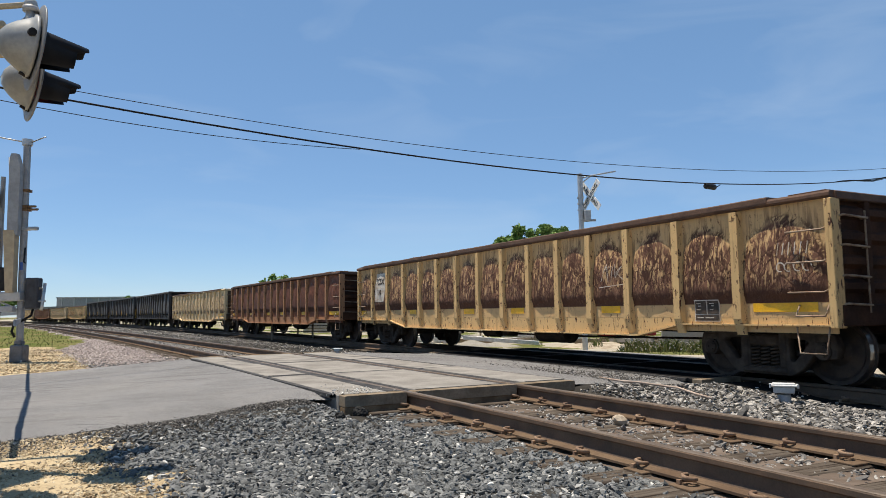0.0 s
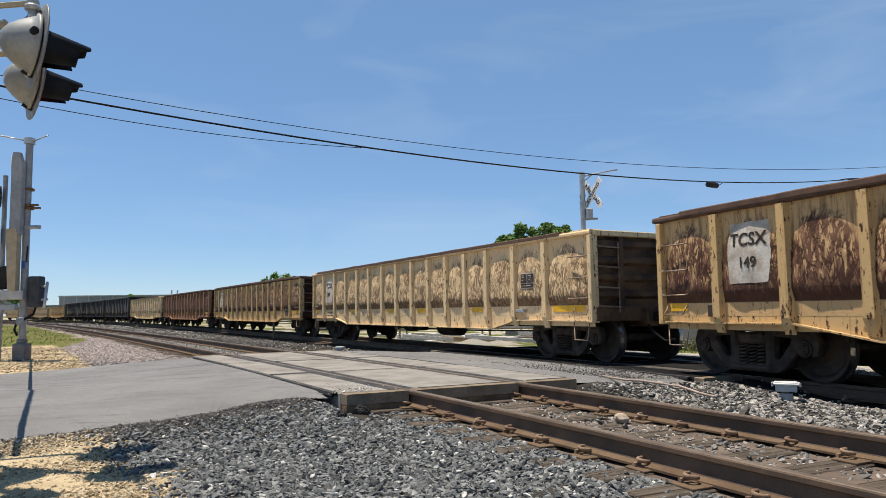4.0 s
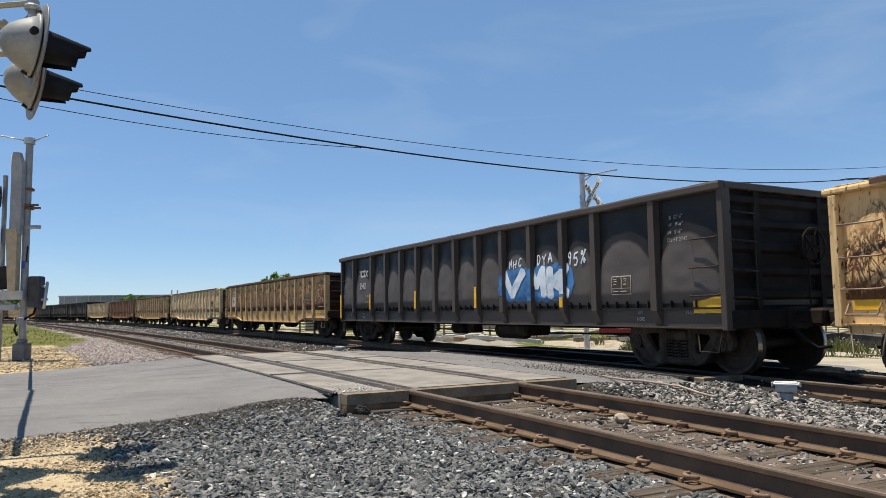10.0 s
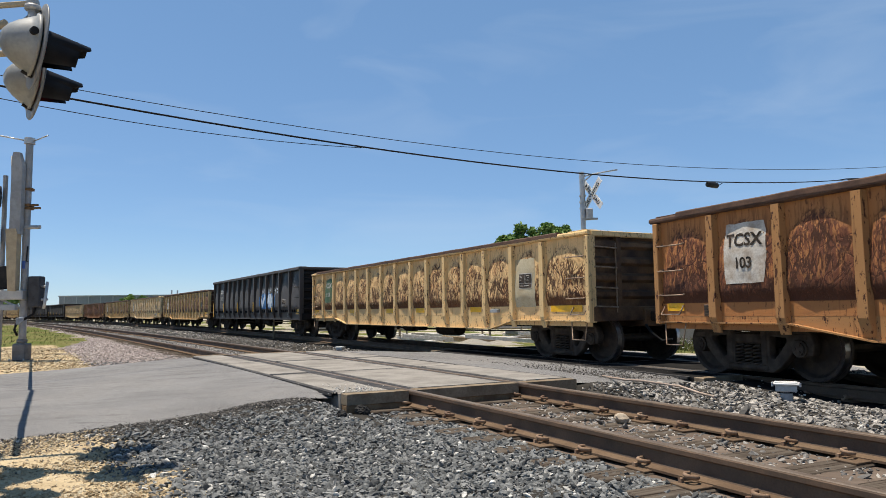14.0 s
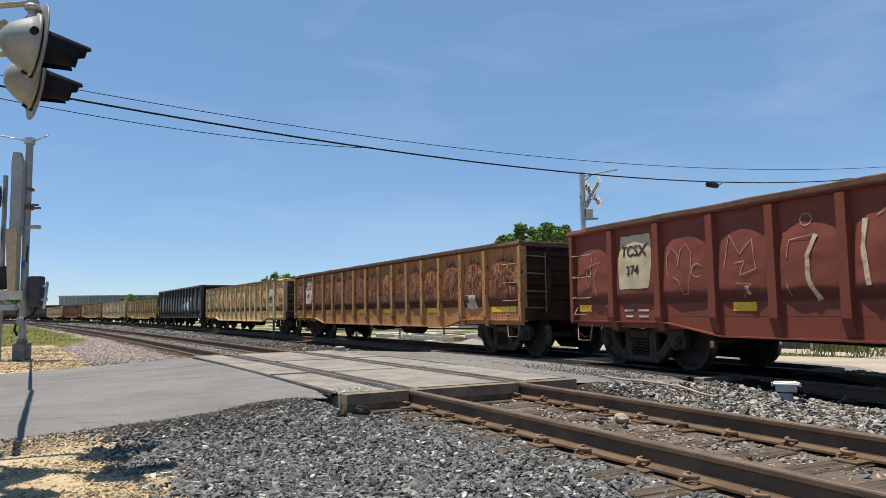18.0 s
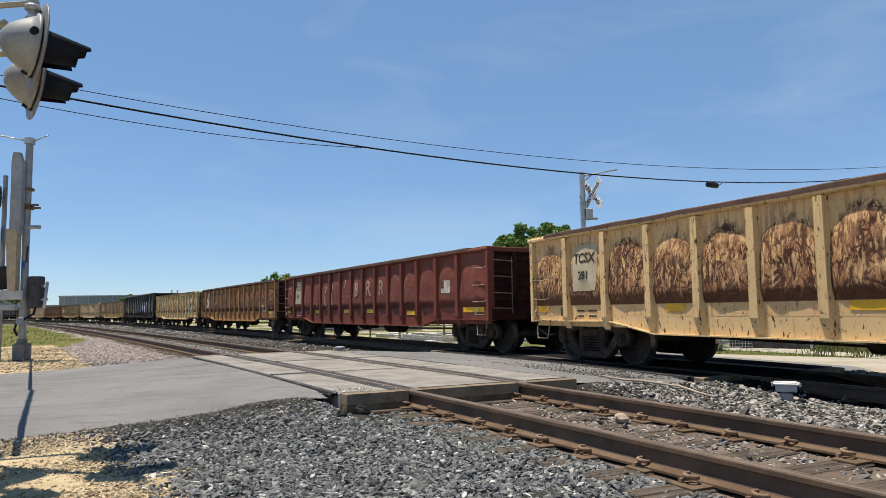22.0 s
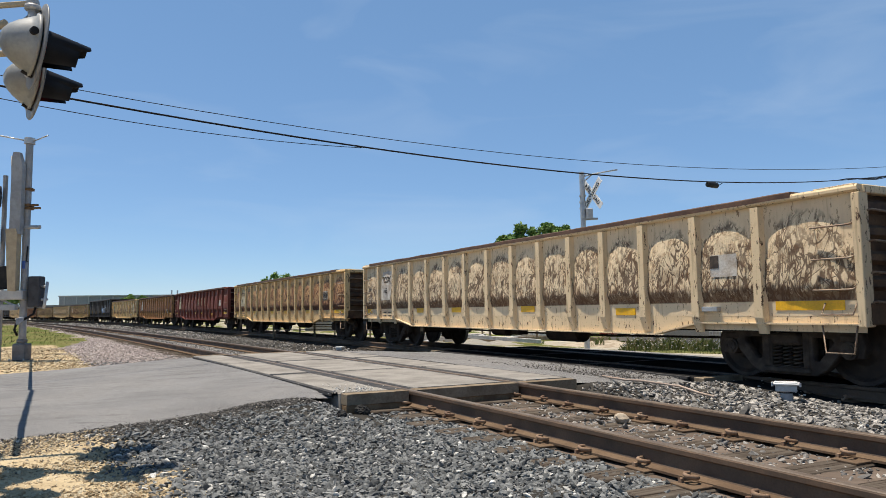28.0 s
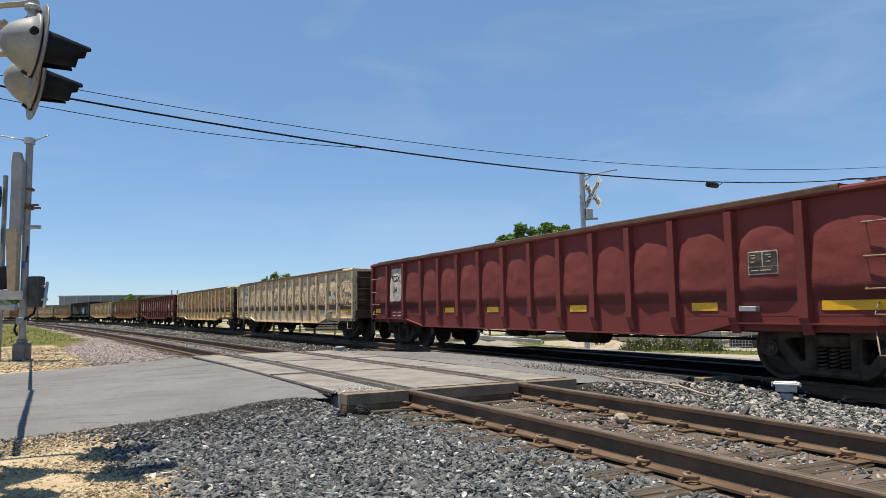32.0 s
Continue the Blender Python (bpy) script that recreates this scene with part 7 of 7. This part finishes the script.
def brush(car, strokes, back, z, material, width):
    """Broad painted strokes with round ends, in small cells that follow the dents."""
    V, F, k = [], [], 0
    for pts in strokes:
        for (x0, y0), (x1, y1) in zip(pts, pts[1:]):
            k += 1
            l = math.hypot(x1 - x0, y1 - y0)
            dx, dy = (x1 - x0) / l, (y1 - y0) / l
            n, rows = 24, []
            for i in range(n + 1):
                u = -width * 0.75 + (l + 1.5 * width) * i / n
                out_ = max(0.0, -u, u - l) / (width * 0.75)
                half = width * math.sqrt(max(0.02, 1 - out_ * out_)) * (1 + 0.15 * noise.noise((u * 6, k, back)))
                rows.append(len(V))
                for j in range(7):
                    q = half * (j / 3 - 1)
                    V.append((x0 + dx * u - dy * q, y0 + dy * u + dx * q, 0.0))
            F += [(rows[i] + j, rows[i] + j + 1, rows[i + 1] + j + 1, rows[i + 1] + j) for i in range(n) for j in range(6)]
    lay(car, "painted_letter", arrays("painted_letter", V, F), material, back, z, 0.016, "pale spray-painted block letter")


def arc(cx, cy, r, a0, a1, n=9, sy=1.0):
    return [(cx + r * math.cos(a), cy + r * sy * math.sin(a)) for a in np.linspace(a0, a1, n)]


def data_box(car, back, z, w=0.24, h=0.18, mat=None):
    bm = bmesh.new()
    box(bm, -w / 2, w / 2, 0, 0.03, -h / 2, h / 2, 0.008)
    p = part("routing_board", bm, mat or RAIL, CARS[car], "small slatted routing board")
    p.location = (HALF - back, SHEET_Y + 0.008, z)
    for i in range(4):
        bm = bmesh.new()
        box(bm, -w / 2 + 0.02, w / 2 - 0.02, 0.03, 0.042, -0.012, 0.012)
        q = part("slat", bm, INK, p)
        q.location = (0, 0, -h / 2 + h * (i + 0.7) / 4.4)


def tag_bracket(car, back, z):
    bm = bmesh.new()
    box(bm, -0.14, 0.14, 0, 0.09, -0.035, 0.035, 0.006)
    p = part("tag_bracket", bm, ALU, CARS[car], "bare metal bracket")
    p.location = (HALF - back, SHEET_Y + 0.006, z)


number_plate(0, "110", PLATE_WHITE, INK)
number_plate(1, "199", PLATE_WHITE, INK)
number_plate(2, "149", PLATE_WHITE, INK)
number_plate(4, "1118", PLATE_GREEN, WHITE)
lay(4, "repainted_patch", sheet(0.92, 1.0, 12, 14, 0.12), PLATE_CREAM, 13.98, 1.58, 0.005, "plain cream repainted patch")
number_plate(5, "103", PLATE_WHITE, INK)
number_plate(6, "274", PLATE_CREAM, INK, 1.74, 1.8, 0.8, 0.9)
number_plate(7, "281", PLATE_CREAM, INK)
number_plate(8, "163", PLATE_WHITE, INK)
number_plate(9, "134", PLATE_WHITE, INK, 1.74, 1.78, 0.84, 0.95)
stencil(0, 14.1, 1.0)
for car in (1, 2, 4, 7, 9):
    stencil(car)
stencil(6, style="white")
stencil(8, style="white")
stencil(5, 14.05, 1.22, "white")
for car in (0, 1, 2, 4, 5, 6, 7, 8, 9):
    data_box(car, 1.05, 0.98)
    if car in (4, 8, 9, 1):
        tag_bracket(car, 13.85 if car != 4 else 12.9, 1.0)
# white tags on car 0 and car 5
scrawl(0, [[(-0.2, -0.1), (-0.05, 0.2), (-0.02, -0.1)], [(0.0, 0.15), (0.1, 0.15), (0.05, -0.1)], [(0.15, 0.2), (0.15, -0.05), (0.3, 0.15), (0.18, 0.05), (0.33, -0.08)], [(-0.25, -0.2), (0.35, -0.16)]], 12.05, 1.62, PLATE_WHITE, 0.008)
scrawl(0, [[(-0.2 + 0.08 * i, 0.0), (-0.18 + 0.08 * i, 0.16)] for i in range(6)] + [arc(-0.15 + 0.12 * i, -0.16, 0.06, 0, 5) for i in range(4)], 15.55, 1.72, PLATE_WHITE, 0.008)
# graffiti on the black car
words(3, "TCSX", 0.3, 2.0, 2.12, WHITE, 0.014, "white reporting mark", 1.0, 0.009)
words(3, "5042", 0.28, 1.98, 1.74, WHITE, 0.014, "white car number", 1.0, 0.009)
words(3, "LD LMT", 0.105, 2.36, 1.46, WHITE, 0.014, "white weight lettering")
words(3, "LT  WT", 0.105, 2.36, 1.28, WHITE, 0.014, "white weight lettering")
GLYPHS = {
    "M": [[(-0.4, -0.5), (-0.36, 0.5), (0.0, -0.1), (0.36, 0.5), (0.42, -0.5)]], "H": [[(-0.36, 0.5), (-0.34, -0.5)], [(-0.36, 0.02), (0.34, 0.06)], [(0.34, 0.52), (0.32, -0.5)]],
    "C": [[(0.36, 0.32), (0.1, 0.5), (-0.22, 0.4), (-0.36, 0.0), (-0.2, -0.4), (0.1, -0.5), (0.36, -0.3)]], "D": [[(-0.34, -0.5), (-0.3, 0.5), (0.1, 0.42), (0.36, 0.05), (0.15, -0.4), (-0.34, -0.5)]],
    "Y": [[(-0.4, 0.5), (-0.02, 0.0), (0.0, -0.5)], [(0.4, 0.52), (-0.02, 0.0)]], "A": [[(-0.42, -0.5), (0.0, 0.52), (0.4, -0.5)], [(-0.24, -0.12), (0.25, -0.1)]],
    "9": [[(0.3, 0.2), (0.05, 0.04), (-0.25, 0.2), (-0.2, 0.45), (0.1, 0.52), (0.3, 0.25), (0.28, -0.1), (0.1, -0.5)]], "5": [[(0.34, 0.5), (-0.25, 0.46), (-0.28, 0.08), (0.1, 0.12), (0.32, -0.15), (0.1, -0.46), (-0.32, -0.42)]],
    "%": [[(0.4, 0.5), (-0.36, -0.5)], [(-0.2, 0.5), (-0.36, 0.3), (-0.18, 0.16), (-0.04, 0.34), (-0.2, 0.5)], [(0.24, -0.14), (0.08, -0.32), (0.22, -0.5), (0.38, -0.32), (0.24, -0.14)]],
    "V": [[(-0.4, 0.46), (-0.04, -0.44), (0.4, 0.46)]], "K": [[(-0.36, 0.5), (-0.34, -0.5)], [(0.38, 0.5), (-0.2, 0.02), (0.4, -0.5)]],
}


def drawn(text, w, h, gap):
    """Hand-drawn letters as strokes, centred."""
    runs, n = [], len(text)
    for i, ch in enumerate(text):
        cx, lift = (i - (n - 1) / 2) * (w + gap), 0.02 * math.sin(2.3 * i + n)
        runs += [[(cx + px * w, py * h + lift + 0.03 * px) for px, py in run] for run in GLYPHS[ch]]
    return runs


scrawl(3, drawn("MHC", 0.13, 0.17, 0.05), 10.74, 1.99, SPRAY_WHITE, 0.02)
scrawl(3, drawn("DYA", 0.15, 0.2, 0.05), 11.78, 2.02, SPRAY_WHITE, 0.021)
scrawl(3, drawn("95%", 0.15, 0.24, 0.05), 12.78, 1.97, SPRAY_WHITE, 0.022)
for letter, xb, w in (("V", 10.68, 0.88), ("M", 11.52, 0.62), ("K", 12.22, 0.68)):
    cloud = sheet(w + 0.32, 0.68, 20, 18, 0.2)
    for v_ in cloud.vertices:
        v_.co.y += 0.1 * noise.noise((v_.co.x * 5 + xb, 0, v_.co.y * 2))
        v_.co.x += 0.12 * noise.noise((xb, v_.co.y * 6, v_.co.x))
    lay(3, "spray_cloud", cloud, SPRAY_BLUE, xb, 1.54, 0.006 + 0.001 * ("VMK".index(letter)), "blue spray-paint cloud")
    brush(3, drawn(letter, w, 0.5, 0), xb, 1.54, SPRAY_WHITE, 0.1)
for xb, mat, zz, hh in ((11.302, SPRAY_BLUE, 1.53, 0.33), (12.368, SPRAY_WHITE, 1.55, 0.24), (12.368, SPRAY_BLUE, 1.54, 0.31), (10.236, SPRAY_BLUE, 1.55, 0.22)):
    bm = bmesh.new()
    box(bm, -0.06, 0.06, 0, 0.003 + (0.003 if mat is SPRAY_WHITE else 0), -hh, hh)
    p = part("sprayed_rib_patch", bm, mat, CARS[3], "spray paint on the rib")
    p.location = (HALF - xb, SHEET_Y + 0.004 + KINDS["tall"]["depth"] + 0.001, zz)
for text, size, xb, z in (("IL  52'-6\"", 0.085, 15.2, 2.42), ("IW   9'-6\"", 0.085, 15.2, 2.3), ("IH   5'-6\"", 0.085, 15.2, 2.18), ("CU FT 2743", 0.085, 15.25, 2.06), ("PULL HERE", 0.075, 15.5, 0.93), ("LIFT", 0.08, 14.35, 0.93), ("HERE", 0.08, 14.35, 0.82),
                           ("PULL HERE", 0.075, 0.9, 0.9), ("LIFT", 0.08, 1.9, 0.92), ("HERE", 0.08, 1.9, 0.81)):
    words(3, text, size, xb, z, WHITE, 0.012, "small white stencilled words")
stencil(3, 13.98, 1.42)
for car in (3, -3, -4, -5):
    bm = bmesh.new()
    for i in range(62):
        b = 0.3 + 0.25 * i
        if min(abs(b - r_) for r_ in KINDS["tall"]["ribs"]) > 0.12:
            box(bm, HALF - b - 0.008, HALF - b + 0.008, SHEET_Y + 0.004, SHEET_Y + 0.06, 1.03, 1.14)
    box(bm, -HALF + 0.1, HALF - 0.1, SHEET_Y + 0.004, SHEET_Y + 0.05, 1.0, 1.03)
    p = part("stud_row", bm, BLACK, CARS[car], "row of black bolt studs")
    p["kind"] = "stuff"
    for xb in (0.02, 2 * HALF - 0.02):
        bm = bmesh.new()
        if xb < 1:
            box(bm, -0.06, 0.06, 0, 0.006, -0.5, 0.3)
        else:
            box(bm, -0.27, 0.27, 0, 0.006, -0.12, 0.12)
        p = part("reflector", bm, REFLECT, CARS[car], "yellow reflector strip")
        p.location = (HALF - xb + (0 if xb < 1 else 0.33), SHEET_Y + (0.112 if xb < 1 else 0.02), 1.3 if xb < 1 else 1.06)
# pale letters on the first red car
for text, size, bay in (("B", 0.62, 7), ("R", 0.66, 8), ("R", 0.62, 9)):
    words(6, text, size, bay_mid(bay), 1.53, CREAM_PAINT, 0.014, "chalky cream painted letter", 1.0, 0.02)
FINE_MARKS = {
    0: [[(-0.22, 0.1), (0.24, 0.2)], [(0.02, 0.42), (-0.02, -0.12)], [(-0.16, 0.1), (-0.1, -0.35)], [(0.2, 0.18), (0.08, -0.1), (0.16, -0.4)]],
    2: [[(-0.34, -0.15), (-0.38, 0.15), (-0.26, 0.3), (-0.12, 0.2), (-0.1, 0.0), (-0.06, 0.25), (0.06, 0.34), (0.16, 0.2), (0.16, -0.1), (0.1, -0.42), (0.0, -0.44), (-0.08, -0.22), (-0.2, -0.16)], arc(0.28, -0.08, 0.1, 0.6, 5.4)],
    3: [[(-0.3, -0.1), (-0.2, 0.4), (0.0, 0.1), (0.2, 0.3), (0.26, -0.12), (0.0, -0.2), (0.08, 0.0), (-0.1, -0.02)], [(-0.08, -0.3), (0.18, -0.32), (0.02, -0.5)]],
    4: [[(-0.28, 0.0), (-0.24, 0.22), (0.12, 0.26)], arc(0.0, 0.46, 0.08, 0, 6.2), [(-0.3, -0.35), (-0.25, -0.5)]],
    5: [[(-0.1, 0.4), (0.14, 0.54), (0.4, 0.1), (0.02, 0.04), (0.12, -0.1), (0.06, -0.3), (0.24, -0.42), (0.42, -0.5)]],
    6: [[(-0.3, 0.4), (-0.22, 0.1), (-0.26, -0.12), (0.3, -0.16), (0.26, 0.04), (0.0, 0.06), (0.05, -0.1)]],
    7: [arc(0, 0.42, 0.1, 0, 6.2)], 8: [[(-0.3, 0.3), (-0.15, 0.5), (0.15, 0.5), (0.3, 0.3)], [(-0.2, -0.35), (-0.15, -0.55), (0.1, -0.5)]],
    10: [arc(0.0, 0.05, 0.32, 0.5, 2.9), arc(-0.2, -0.35, 0.2, 0.2, 1.6)], 11: [arc(-0.1, 0.1, 0.16, 1.2, 5.5), arc(0.1, -0.3, 0.25, 1.2, 3.0)],
}
for bay, marks in FINE_MARKS.items():
    scrawl(6, marks, bay_mid(bay), 1.66, FAINT, 0.008)
for bay, marks in ((3, [[(0.1, -0.34), (0.14, -0.46)]]), (4, [[(0.14, 0.26), (0.02, 0.0), (0.02, -0.28), (0.14, -0.56)]]), (5, [[(-0.25, 0.38), (-0.28, 0.05), (-0.22, -0.4)]]), (6, [[(0.02, 0.44), (-0.03, 0.18)]])):
    scrawl(6, marks, bay_mid(bay), 1.66, CREAM_PAINT, 0.04)
# weights under the number panels
words(4, "LD LMT 208500", 0.085, 1.74, 1.0, INK, 0.012, "small stencilled weight lettering")
words(4, "LT  WT  62500", 0.085, 1.74, 0.89, INK, 0.012, "small stencilled weight lettering")
for car, ink in ((1, INK), (6, PLATE_WHITE), (7, INK), (8, INK), (9, PLATE_WHITE)):
    for dx, dz, w in ((-0.2, 0.0, 0.24), (0.16, 0.0, 0.26), (-0.2, -0.1, 0.2), (0.16, -0.1, 0.24)):
        lay(car, "text_bar", sheet(w, 0.032, 4, 2), ink, 1.74 + dx, 0.99 + dz, 0.006, "faded weight lettering")


# ---------------------------------------------------------------- movement
def train_front(t):
    """Where the front of car 8 stands on the line at t seconds."""
    u = t / 32.0
    return -113.8861 + 180.6132 * u - 19.5912 * u ** 2 + 8.7765 * u ** 3 - 26.8663 * u ** 4 + 14.8036 * u ** 5


def motions():
    ts = [0.5 * i for i in range(65)]
    for number, car in CARS.items():
        rows = []
        for t in ts:
            mid = train_front(t) + (8 - number) * PITCH - HALF
            xa, ya, _ = on(mid + TRUCK_X, TRAIN_OFF)
            xb, yb, _ = on(mid - TRUCK_X, TRAIN_OFF)
            rows.append((t, pose((xa + xb) / 2, (ya + yb) / 2, 0.004, 0, 0, math.degrees(math.atan2(ya - yb, xa - xb)))))
        walk(car, rows)
    start = train_front(0)
    fine = [0.1 * i for i in range(321)]
    turns = [math.degrees((train_front(t) - start) / WHEEL_R) for t in fine]
    for w, x in WHEELSETS:
        walk(w, [(t, pose(x, 0, WHEEL_R, 0, a, 0)) for t, a in zip(fine, turns)])


motions()
